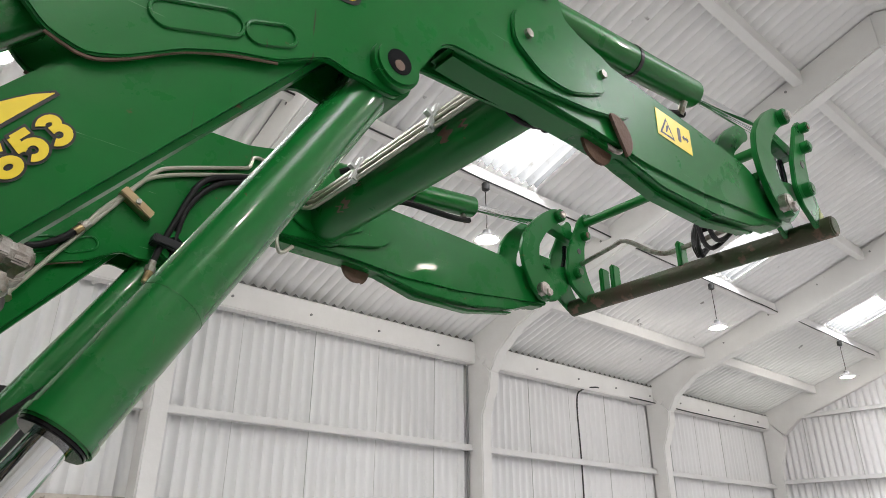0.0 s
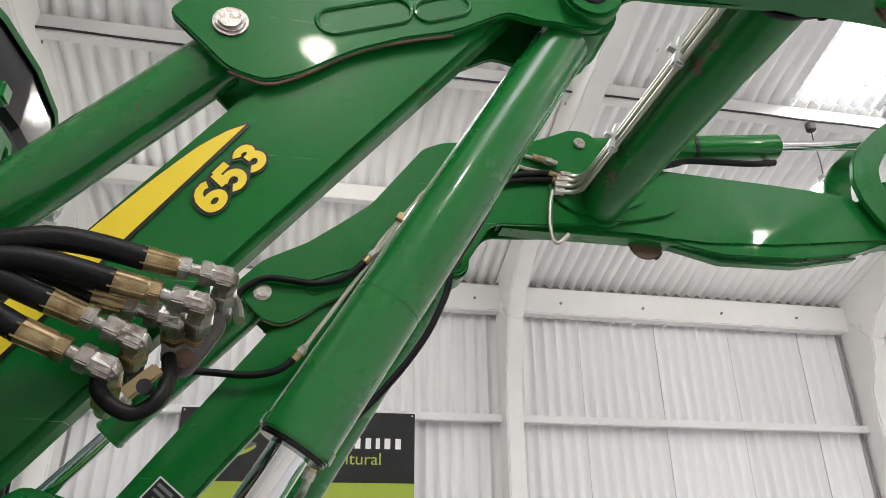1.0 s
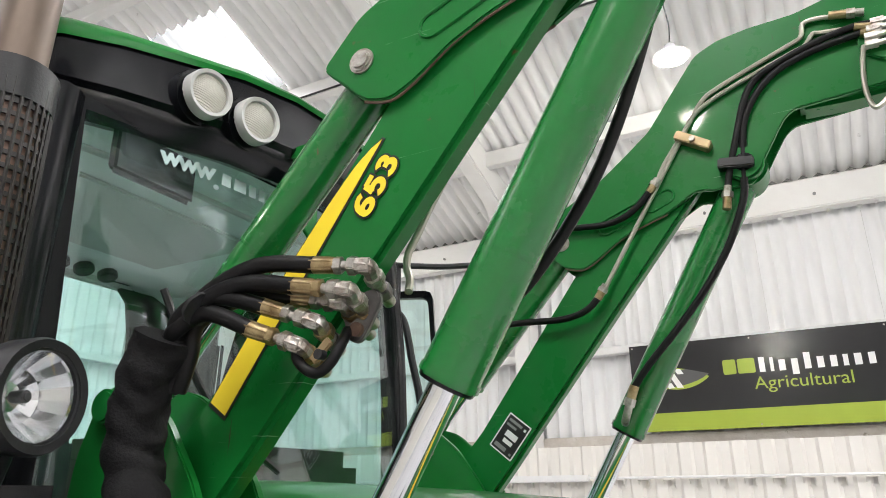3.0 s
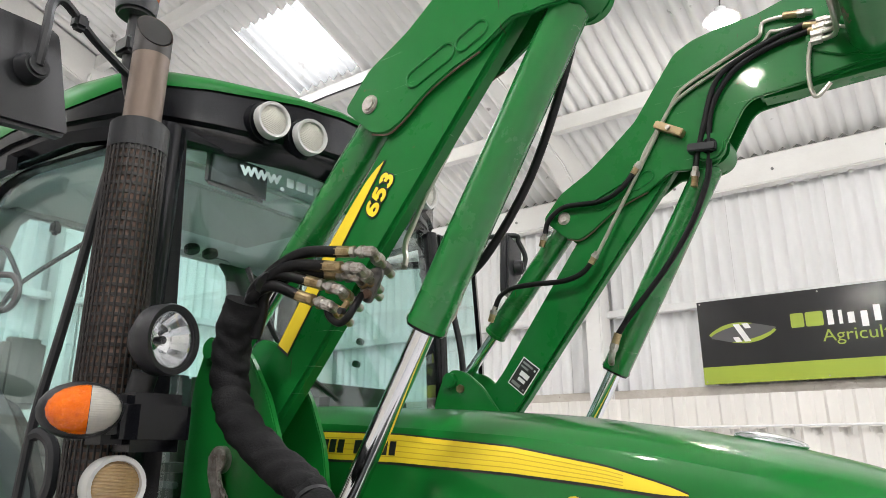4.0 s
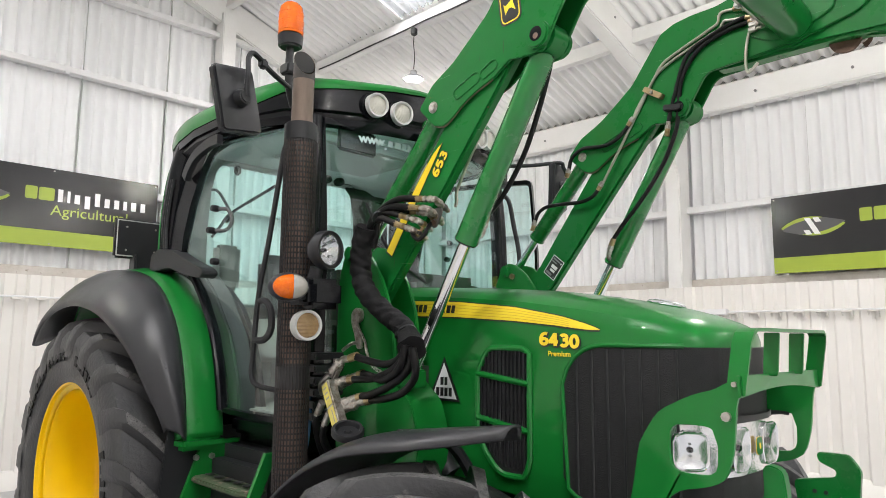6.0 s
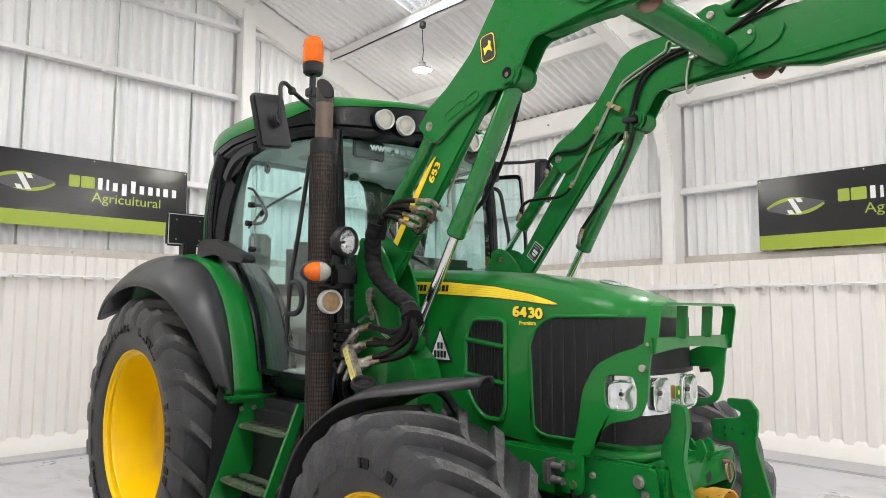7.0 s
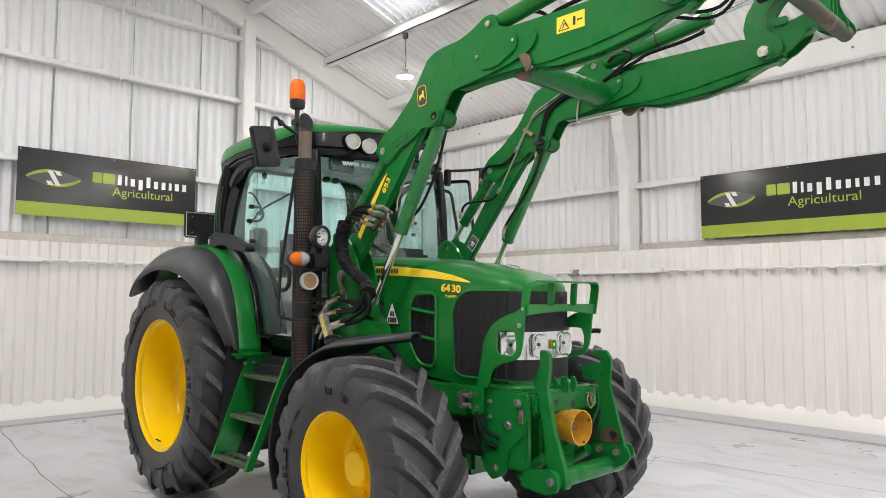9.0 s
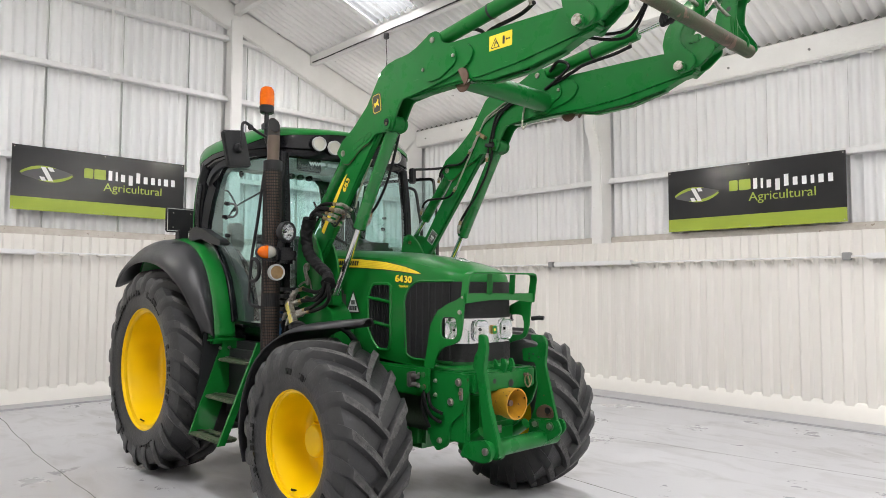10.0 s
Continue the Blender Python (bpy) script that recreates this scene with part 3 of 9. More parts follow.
def build_walls():
    wave_w, liner_w = 1.022, 4 * RIB
    upper = sheet_mesh("sheet", wave_w + 0.02, 2.365, lambda u: 4.86, "wave")
    lower = sheet_mesh("lining_sheet", liner_w, 0.09, lambda u: 2.25, "box")
    rivet = rivets_mesh([0.32 + 0.235 * k for k in range(8)])
    for me, mat in ((upper, WALL_UPPER), (lower, WALL_LOWER), (rivet, WALL_LOWER)):
        me.materials.append(mat)
    for name, sgn in (("wall_side", 1), ("wall_opposite", -1)):
        w = tagged(part(name, block((GABLE_X - 0.3, END_X + 0.3), sorted((sgn * (WALL_Y + 0.04), sgn * (WALL_Y + 0.2))), (FLOOR - 0.2, 4.9)), WALL_UPPER),
                   "white corrugated shed wall with a box-profile lining below", "wall", kind="structure")
        n = int((END_X + 4.69) / wave_w) + 1
        for k in range(n):
            x = -4.69 + k * wave_w
            ob = part("sheet", upper, None, w)
            ob.matrix_basis = pose(x, WALL_Y - 0.010 * (k % 2), 0) if sgn > 0 else pose(x + wave_w, -WALL_Y, 0, 0, 0, 180)
        for k in range(int((END_X + 4.806) / liner_w) + 1):
            x = -4.806 + k * liner_w
            m = pose(x, 6.06, 0) if sgn > 0 else pose(x + liner_w, -6.06, 0, 0, 0, 180)
            ob = part("lining_sheet", lower, None, w)
            ob.matrix_basis = m
            if sgn > 0:
                part("rivet_row", rivet, None, w).matrix_basis = m
        ys = sorted((sgn * 6.075, sgn * (WALL_Y + 0.04)))
        bm = block((GABLE_X, END_X), ys, (FLOOR, 2.235))
        part("lining_core", bm, WALL_LOWER, w)
        bm = bmesh.new()
        prism(bm, [(sgn * 6.09, FLOOR), (sgn * 5.965, FLOOR), (sgn * 5.972, FLOOR + 0.07), (sgn * 6.01, FLOOR + 0.15), (sgn * 6.03, FLOOR + 0.215), (sgn * 6.058, FLOOR + 0.24), (sgn * 6.09, FLOOR + 0.245)], 0, END_X - GABLE_X)
        bm.transform(Matrix(((0, 1, 0, GABLE_X), (1, 0, 0, 0), (0, 0, 1, 0), (0, 0, 0, 1))))
        part("coving", bm, WALL_LOWER, w, "rough white painted skirting fillet")
        part("ledge", block((GABLE_X, END_X), sorted((sgn * 6.37, sgn * 6.44)), (2.23, 2.372), 0.01), LEDGE, w, "rough masonry wall top")
        # thin grey strips paint the shadow line at each sheet lap
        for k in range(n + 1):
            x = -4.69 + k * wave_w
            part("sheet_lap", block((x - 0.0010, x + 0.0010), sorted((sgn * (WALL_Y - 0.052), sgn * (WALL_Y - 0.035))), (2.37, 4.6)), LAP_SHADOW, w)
        for z in (3.30,):
            bm = bmesh.new()
            box(bm, (GABLE_X + 0.1, END_X), sorted((sgn * 6.315, sgn * 6.42)), (z - 0.055, z + 0.035), 0.008)
            box(bm, (GABLE_X + 0.1, END_X), sorted((sgn * 6.285, sgn * 6.315)), (z - 0.055, z - 0.035), 0.004)
            part("girt", bm, WHITE_METAL, w)
    # gables
    for name, x0, sgn in (("wall_gable", GABLE_X, 1), ("wall_far_gable", END_X, -1)):
        bm = plate(gable_profile(), 0, 0.16)
        bm.transform(Matrix(((0, 1, 0, x0 - 0.2 if sgn > 0 else x0 + 0.04), (1, 0, 0, 0), (0, 0, 1, 0), (0, 0, 0, 1))))
        g = tagged(part(name, bm, WALL_UPPER), "white corrugated shed gable wall with lining below", "wall", kind="structure")
        for k in range(13):
            y = -6.07 + k * 1.051
            if y > 5.6:
                continue
            for tier, (za, zb) in enumerate(((2.365, 4.82), (4.74, 9.0))):
                def tops(u, y=y, zb=zb):
                    return min(zb, roof_z(y + u) - 0.05)
                if max(tops(0), tops(wave_w)) < za + 0.1:
                    continue
                me = sheet_mesh("sheet", 1.065, za, lambda u: max(za + 0.01, tops(u)), "wave")
                me.materials.append(WALL_UPPER)
                ob = part("sheet", me, None, g)
                lay = 0.012 * (k % 2) + 0.022 * tier
                ob.matrix_basis = Matrix(((0, -1, 0, x0 + sgn * lay), (1, 0, 0, y), (0, 0, 1, 0), (0, 0, 0, 1)))
        for k in range(13):
            y = -6.02 + k * liner_w
            if y > 5.4:
                continue
            for me in (lower, rivet):
                ob = part(me.name.split(".")[0], me, None, g)
                ob.matrix_basis = Matrix(((0, -1 if sgn > 0 else 1, 0, x0 + sgn * 0.30), (1 if sgn > 0 else -1, 0, 0, y if sgn > 0 else y + liner_w), (0, 0, 1, 0), (0, 0, 0, 1)))
        xs = sorted((x0 - sgn * 0.04, x0 + sgn * 0.285))
        part("lining_core", block(xs, (-6.07, 6.07), (FLOOR, 2.235)), WALL_LOWER, g)
        part("ledge", block(sorted((x0 + sgn * 0.02, x0 + sgn * 0.09)), (-6.36, 6.36), (2.23, 2.372), 0.01), LEDGE, g, "rough masonry wall top")
        # the gable's laps get painted shadow lines too, as grey strips
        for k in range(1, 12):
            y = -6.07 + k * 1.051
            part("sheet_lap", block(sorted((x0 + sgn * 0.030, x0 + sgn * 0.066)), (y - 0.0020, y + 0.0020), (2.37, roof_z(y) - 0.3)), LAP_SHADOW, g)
        bm = bmesh.new()
        prism(bm, [(0.27, FLOOR), (0.395, FLOOR), (0.388, FLOOR + 0.07), (0.35, FLOOR + 0.15), (0.325, FLOOR + 0.22), (0.27, FLOOR + 0.23)], -5.96, 5.96)
        if sgn < 0:
            bm.transform(Matrix.Diagonal((-1, 1, 1, 1)))
        bm.transform(Matrix.Translation((x0, 0, 0)))
        part("coving", bm, WALL_LOWER, g)
        for z in (3.37, 4.77, 5.83):
            half = min(6.1, 6.4 - (z + 0.25 - EAVE_Z) / SLOPE)
            bm = bmesh.new()
            box(bm, sorted((x0 + sgn * 0.04, x0 + sgn * 0.15)), (-half, half), (z - 0.04, z + 0.045), 0.008)
            box(bm, sorted((x0 + sgn * 0.15, x0 + sgn * 0.18)), (-half, half), (z - 0.04, z - 0.02), 0.004)
            part("girt", bm, WHITE_METAL, g)
        for y in (2.04, -2.04):
            part("gable_post", block(sorted((x0 + sgn * 0.03, x0 + sgn * 0.27)), (y - 0.10, y + 0.10), (2.24, roof_z(y) - 0.3), 0.012), WHITE_BEAM, g)
        for y in (0.02,):
            part("sag_rod", block(sorted((x0 + sgn * 0.19, x0 + sgn * 0.2)), (y - 0.022, y + 0.022), (4.70, 7.0), 0.003), WHITE_METAL, g)


def build_frames():
    """Precast portal frames: post, haunch and rafter."""
    for k, x in enumerate([GABLE_X + 0.12] + FRAMES + [END_X - 0.12]):
        fr = tagged(new("portal_frame_%d" % (k + 1)), "white painted concrete portal frame with haunched knees", "frame", kind="structure")
        gable = k in (0, len(FRAMES) + 1)
        half = 0.075 if gable else 0.10
        for sgn in (1, -1):
            r = lambda y: roof_z(y) - 0.035
            post = [(6.40, 2.24), (6.10, 2.24), (6.10, 3.72), (6.03, 3.86), (6.00, 3.98), (5.93, 4.10), (5.90, 4.36), (6.40, 4.9)]
            raf = [(6.40, 4.9), (5.90, 4.36), (5.74, 4.62), (5.32, 4.93), (4.6, 5.16), (3.0, r(3.0) - 0.46), (0, r(0) - 0.44), (0, r(0)), (6.40, r(6.4) + 0.03)]
            if gable:
                raf = [(6.40, 4.9), (5.90, 4.4), (5.5, 4.72), (4.5, 5.07), (3.0, r(3.0) - 0.46), (0, r(0) - 0.42), (0, r(0)), (6.40, r(6.4) + 0.03)]
            for nm, pts in (("post", post), ("rafter", raf)):
                bm = plate([(sgn * a, b) for a, b in pts], -half, half, 0.018)
                bm.transform(Matrix(((0, 1, 0, x), (1, 0, 0, 0), (0, 0, 1, 0), (0, 0, 0, 1))))
                part(nm, bm, WHITE_BEAM, fr)
            if not gable:
                bm = bmesh.new()
                for dx in (-1, 1):
                    cyl(bm, (x + dx * half, sgn * 6.05, 4.55), (x + dx * (half + 0.02), sgn * 6.05, 4.55), 0.05, 16)
                part("cast_boss", bm, WHITE_BEAM, fr)
                bm = bmesh.new()
                for j in range(5):
                    y = sgn * (1.0 + j * 0.9)
                    for dx in (-1, 1):
                        cyl(bm, (x + dx * half, y, r(y) - 0.12), (x + dx * (half + 0.008), y, r(y) - 0.12), 0.016, 8)
                part("bolt_hole", bm, GREY_PLASTIC, fr)
    for sgn, nm in ((1, "eaves_beam_1"), (-1, "eaves_beam_2")):
        bm = block((GABLE_X, END_X), sorted((sgn * 6.22, sgn * 6.40)), (4.535, 4.87), 0.015)
        eb = tagged(part(nm, bm, WHITE_BEAM), "white painted concrete eaves beam", "beam", kind="structure")
        bm = bmesh.new()
        for j in range(22):
            x = GABLE_X + 0.5 + j * 1.08
            cyl(bm, (x, sgn * 6.22, 4.68), (x, sgn * 6.20, 4.68), 0.016, 8)
        part("bolt", bm, GREY_PLASTIC, eb)
        # lumps of mortar and paint where the sheets run up behind the beam
        bm, rng = bmesh.new(), random.Random(7)
        for j in range(int((END_X + 4.69) / 0.146)):
            x = -4.69 + j * 0.146 + rng.uniform(-0.02, 0.02)
            r = rng.uniform(0.012, 0.027)
            bmesh.ops.create_icosphere(bm, subdivisions=1, radius=1, matrix=Matrix.Translation((x, sgn * rng.uniform(6.33, 6.38), 4.532 - rng.uniform(0, 0.012))) @ Matrix.Rotation(rng.uniform(0, 3), 4, "Z") @ Matrix.Diagonal((r * 1.3, r, r * rng.uniform(0.6, 1.1), 1)))
        part("mortar_lumps", bm, WHITE_BEAM, eb, "uneven painted mortar along the beam")
        # dark wedges paint the shade in the gaps under the roof sheets' waves
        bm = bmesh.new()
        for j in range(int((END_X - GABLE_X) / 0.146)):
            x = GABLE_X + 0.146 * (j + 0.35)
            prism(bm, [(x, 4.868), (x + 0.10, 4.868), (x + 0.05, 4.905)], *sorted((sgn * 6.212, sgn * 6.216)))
        part("eaves_gap", bm, GAP_SHADE, eb, "dark wedges painted as shaded gaps under the roof waves")
    n = 0
    for y in PURLINS:
        for sgn in (1, -1):
            n += 1
            z = roof_z(y) - 0.03
            bm = bmesh.new()
            prism(bm, [(sgn * (y + 0.055), z - 0.17), (sgn * (y - 0.055), z - 0.17), (sgn * (y - 0.045), z + SLOPE * 0.045), (sgn * (y + 0.05), z - SLOPE * 0.05)], 0, END_X - GABLE_X, 0.006)
            bm.transform(Matrix(((0, 1, 0, GABLE_X), (1, 0, 0, 0), (0, 0, 1, 0), (0, 0, 0, 1))))
            tagged(part("purlin_%d" % n, bm, WHITE_BEAM), "white painted concrete roof purlin", "purlin", kind="structure")


def build_roof():
    """Corrugated roof sheets with openings for the skylights, lapped at the purlins."""
    pitch, per = 0.146, 8
    cols = int((END_X - GABLE_X + 0.4) / pitch * per)
    xs = [GABLE_X - 0.2 + k * pitch / per for k in range(cols + 1)]
    ys = [6.75, 5.0, 3.52, 2.50, 0.0]
    bm = bmesh.new()

    def in_sky(x):
        return any(s - 0.005 <= x < s + 1.0 for s in SKYLIGHTS)
    for sgn in (1, -1):
        for row, (ya, yb) in enumerate(zip(ys, ys[1:])):
            lift = 0.012
            prev = None
            for x in xs:
                h = wave(x, pitch, 0.06)
                cur = (bm.verts.new((x, sgn * (ya + 0.06), roof_z(ya + 0.06) + h + lift)), bm.verts.new((x, sgn * yb, roof_z(yb) + h - lift * 0.2)))
                if prev and not (row == 2 and in_sky((x + prev[0].co.x) / 2)):
                    bm.faces.new((prev[0], cur[0], cur[1], prev[1]))
                prev = cur
    tagged(part("ceiling", bm, ROOF_SHEET, angle=50), "white painted corrugated roof sheeting seen from below", "roof", kind="structure")
    tagged(part("ridge", block((GABLE_X - 0.2, END_X + 0.2), (-0.14, 0.14), (roof_z(0) - 0.01, roof_z(0) + 0.05), 0.01), ROOF_SHEET), "white roof ridge capping", "ridge", kind="structure")
    n = 0
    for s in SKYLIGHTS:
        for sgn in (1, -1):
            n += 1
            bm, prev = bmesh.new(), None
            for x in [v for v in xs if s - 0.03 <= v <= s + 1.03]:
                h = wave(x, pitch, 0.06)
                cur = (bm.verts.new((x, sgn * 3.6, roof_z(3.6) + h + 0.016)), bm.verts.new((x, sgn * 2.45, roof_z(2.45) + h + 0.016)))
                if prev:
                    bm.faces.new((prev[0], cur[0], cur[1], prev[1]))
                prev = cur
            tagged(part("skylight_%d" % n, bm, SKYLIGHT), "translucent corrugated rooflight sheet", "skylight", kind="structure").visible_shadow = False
            # unseen lamp above the sheet stands in for daylight; dimmer near the gable wall
            lamp = new("skylight_light", bpy.data.lights.new("skylight_light", "AREA"))
            lamp.data.shape, lamp.data.size, lamp.data.size_y, lamp.data.energy = "RECTANGLE", 1.1, 1.25, SKYLIGHT_POWER * (0.56 if s < -2 else 1.0)
            lamp.data.color = (0.985, 0.972, 1.0)
            c = Vector((s + 0.5, sgn * 3.01, roof_z(3.01) + 0.22))
            lamp.matrix_world = look(c, c + Vector((0, -sgn * SLOPE, -1)))


def build_lamps():
    proto = None
    for x in LAMPS:
        for sgn in (1, -1):
            at = Vector((x, sgn * 3.55, 5.0))
            if proto is None:
                proto = thing("pendant_lamp", "round white pendant lamp hanging from a chain", "lamp", group="pendant lamps under the purlins")
                bm = bmesh.new()
                lathe(bm, [(0.02, 0.12), (0.045, 0.112), (0.05, 0.075), (0.07, 0.055), (0.125, 0.022), (0.142, 0.0), (0.128, -0.004), (0.115, 0.012), (0.0001, 0.014)], (0, 0, 0), "z", 28)
                part("shade", bm, GREY_PLASTIC, proto, "grey metal shade")
                bm = bmesh.new()
                lathe(bm, [(0.0001, 0.006), (0.112, 0.006), (0.116, 0.0), (0.0001, -0.004)], (0, 0, 0), "z", 28)
                part("diffuser", bm, LAMP_GLOW, proto, "glowing lamp face")
                bm = hose([(0, 0, 0.14), (0.012, 0.004, 0.3), (-0.006, 0, 0.5), (0.004, 0, 0.66)], 0.006, 6)
                part("chain", bm, CABLE, proto)
                part("ceiling_box", rod((0, 0, 0.62), (0, 0, 0.71), 0.045, 16, bev=0.01), CABLE, proto)
                proto.location = at
            else:
                copy_thing(proto, Matrix.Translation(at))
            lamp = new("lamp_light", bpy.data.lights.new("lamp_light", "POINT"))
            lamp.data.shadow_soft_size, lamp.data.energy, lamp.data.color = 0.045, LAMP_POWER, (1.0, 0.95, 0.87)
            lamp.location = at + Vector((0, 0, -0.055))
    # lamp cable along the purlins
    for sgn, nm in ((1, "lamp_cable"), (-1, "lamp_cable")):
        pts = []
        for j in range(49):
            x = GABLE_X + 0.3 + j * 0.48
            pts.append((x, sgn * 3.535, roof_z(3.6) - 0.17 - 0.012 * abs(math.sin(j * 1.9))))
        tagged(part(nm, hose(pts, 0.011, 6, 3), CABLE), "black lamp cable clipped along a purlin", "cable")


def build_sign(m, label):
    """A dark company sign: lime base band, eye-shaped mark, plain bars for the name."""
    s = thing("wall_sign", label, "sign", group="signs on the walls")
    part("board", flat(rect(-1.22, 1.22, -0.4575, 0.4575), 0.012), SIGN_BLACK, s)
    part("base_band", flat(rect(-1.22, 1.22, -0.4575, -0.272), 0.0005), SIGN_LIME, s).location.z = 0.0125
    ex, ey = -0.775, 0.075
    hw, hh = 0.345, 0.155

    def lid(t):
        """Upper edge of the eye: t runs from the outer to the inner corner; the lower edge is the same turned about."""
        return Vector((-hw + 2 * hw * t, hh * (math.sin(math.pi * t) ** 0.85) * (1.0 - 0.55 * t) - 0.03 * (1 - 2 * t) * t))
    top = [lid(k / 24) for k in range(25)]
    eye = [(ex + p.x, ey + p.y) for p in top] + [(ex - p.x, ey - p.y) for p in top[1:-1]]
    part("emblem_eye", flat(eye, 0.0006), SIGN_GREY, s).location.z = 0.0125
    for sg in (1, -1):
        arc = [lid(k / 20 * 0.66) for k in range(21)]
        inn = [p - Vector((-0.022 * (1 - k / 20), 0.036 * math.sin(math.pi * min(1.0, 0.12 + 0.88 * k / 20)) + 0.004)) for k, p in enumerate(arc)]
        loop = [(ex + sg * p.x, ey + sg * p.y) for p in arc + inn[::-1]]
        part("emblem_lid", flat(loop, 0.0006), SIGN_LIME, s).location.z = 0.0132
    for pts in (((-0.085, 0.098), (-0.022, 0.098), (0.085, -0.098), (0.022, -0.098)), ((0.005, 0.098), (0.068, 0.098), (0.098, 0.043), (0.035, 0.043)), ((-0.098, -0.043), (-0.035, -0.043), (-0.005, -0.098), (-0.068, -0.098))):
        part("emblem_stripe", flat([(ex + a, ey + b) for a, b in pts], 0.0006), SIGN_WHITE, s).location.z = 0.0134
    # plain bars in place of the name
    for x0, w in ((-0.285, 0.125), (-0.145, 0.165)):
        part("name_bar", flat(rounded(rect(x0, x0 + w, 0.075, 0.225), 0.02, 3), 0.0006), SIGN_LIME, s).location.z = 0.0128
    x = 0.045
    for w, lo, hi in ((0.082, 0.075, 0.225), (0.05, 0.075, 0.215), (0.09, 0.075, 0.185), (0.09, 0.030, 0.185), (0.088, 0.075, 0.235), (0.09, 0.075, 0.185), (0.088, 0.075, 0.185), (0.066, 0.075, 0.185), (0.094, 0.075, 0.185), (0.088, 0.075, 0.185)):
        part("name_bar", flat(rect(x + w * 0.14, x + w * 0.80, lo, hi), 0.0006), SIGN_WHITE, s).location.z = 0.0128
        x += w + 0.024
    me = lettering("Agricultural", 0.175, 0.0003)
    wide = max(v.co.x for v in me.vertices) - min(v.co.x for v in me.vertices)
    word = part("lettering", me, SIGN_LIME, s)
    word.location = (0.43, -0.035, 0.0131)
    word.scale = (0.87 / wide, 1, 1)
    for a in (-1.19, 1.19, 0.0):
        for b in (-0.43, 0.43):
            part("screw", rod((a, b, 0.012), (a, b, 0.016), 0.009, 10), STEEL, s)
    s.matrix_basis = m
    return s


def build_rail():
    """Thin conduit rail with brackets and white cover lengths along the lining."""
    r = thing("conduit_rail", "white conduit rail with brackets and cover lengths on the lining", "conduit")
    z = 1.925
    part("rail", hose([(GABLE_X + 0.4, 5.985, z), (END_X, 5.985, z)], 0.012, 8, 0), WHITE_METAL, r)
    bm = bmesh.new()
    box(bm, (-0.05, 0.06), (5.97, 6.056), (z - 0.022, z - 0.010))
    for e in (-0.045, 0.05):
        tmp = plate([(5.975, z - 0.02), (6.056, z - 0.02), (6.056, z - 0.10)], e - 0.006, e + 0.006)
        tmp.transform(Matrix(((0, 1, 0, 0), (1, 0, 0, 0), (0, 0, 1, 0), (0, 0, 0, 1))))
        absorb(bm, tmp)
    box(bm, (-0.045, 0.05), (6.045, 6.056), (z - 0.105, z - 0.085))
    shared = finish(bm, "bracket")
    shared.materials.append(WALL_LOWER)
    for k in range(60):
        part("bracket", shared, None, r).location.x = -4.806 + (k + 0.95) * RIB
    for x0, x1 in ((-0.9, 0.57), (3.76, 5.2), (7.4, 8.8)):
        part("cover_length", block((x0, x1), (5.93, 6.03), (z - 0.035, z + 0.035), 0.01), WHITE_METAL, r)
    for x in (-0.98, 3.54, 8.95):
        part("junction_box", block((x - 0.05, x + 0.05), (5.95, 6.03), (z - 0.045, z + 0.05), 0.008), GREY_PLASTIC, r)
    g = thing("conduit_rail", "white conduit rail with brackets and cover lengths on the lining", "conduit")
    part("rail", hose([(-4.58, -6.0, 2.0), (-4.58, 5.9, 2.0)], 0.012, 8, 0), WHITE_METAL, g)
    part("cover_length", block((-4.63, -4.54), (-3.0, -0.95), (1.965, 2.035), 0.01), WHITE_METAL, g)
    shared = finish(block((-4.65, -4.56), (-0.05, 0.05), (1.97, 1.992)), "bracket")
    shared.materials.append(WALL_LOWER)
    for k in range(46):
        part("bracket", shared, None, g).location.y = -6.02 + (k + 0.95) * RIB
    # drop cable on the side wall
    c = [(12.6, 6.36, 4.62), (12.2, 6.2, 4.6), (11.9, 6.3, 4.52), (11.85, 6.38, 4.3), (11.88, 6.4, 3.3), (11.86, 6.4, 2.3)]
    tagged(part("drop_cable", hose(c, 0.014, 7), CABLE), "black cable running down the corrugated wall", "cable")
    c = [(12.6, 6.36, 4.62), (13.4, 6.2, 4.56), (14.0, 6.18, 4.55), (15.5, 6.2, 4.54), (18.5, 6.2, 4.56)]
    tagged(part("eaves_cable", hose(c, 0.012, 7), CABLE), "black cable slung along the eaves beam", "cable")
    c = [(9.22, 6.38, 4.6), (9.22, 6.38, 2.3)]
    tagged(part("post_cable", hose(c, 0.016, 7, 0), GREY_PLASTIC), "grey cable beside a concrete post", "cable")


build_floor()
build_walls()
build_frames()
build_roof()
build_lamps()
build_sign(frame_m((2.26, 6.272, 2.838), (1, 0, 0), (0, 0, 1)), "black and lime company sign screwed above the lining")
build_sign(frame_m((-4.78, -0.03, 3.06), (0, 1, 0), (0, 0, 1)), "black and lime company sign on the gable wall")
build_rail()

# ---- the tractor ----
FLIP = Matrix.Diagonal((1, -1, 1, 1))


def flipped(ob, m=FLIP):
    """The same part on the other side of the machine, with its own parts."""
    twin = part(ob.name.split(".")[0], ob.data, None, ob.parent, ob.get("label", ""))
    twin.matrix_basis = m @ ob.matrix_basis
    for md in ob.modifiers:
        if md.type == "SOLIDIFY":
            s = twin.modifiers.new("thickness", "SOLIDIFY")
            s.thickness, s.offset = md.thickness, md.offset
    for ch in ob.children:
        sub = part(ch.name.split(".")[0], ch.data, None, twin, ch.get("label", ""))
        sub.matrix_basis = ch.matrix_basis
    return twin


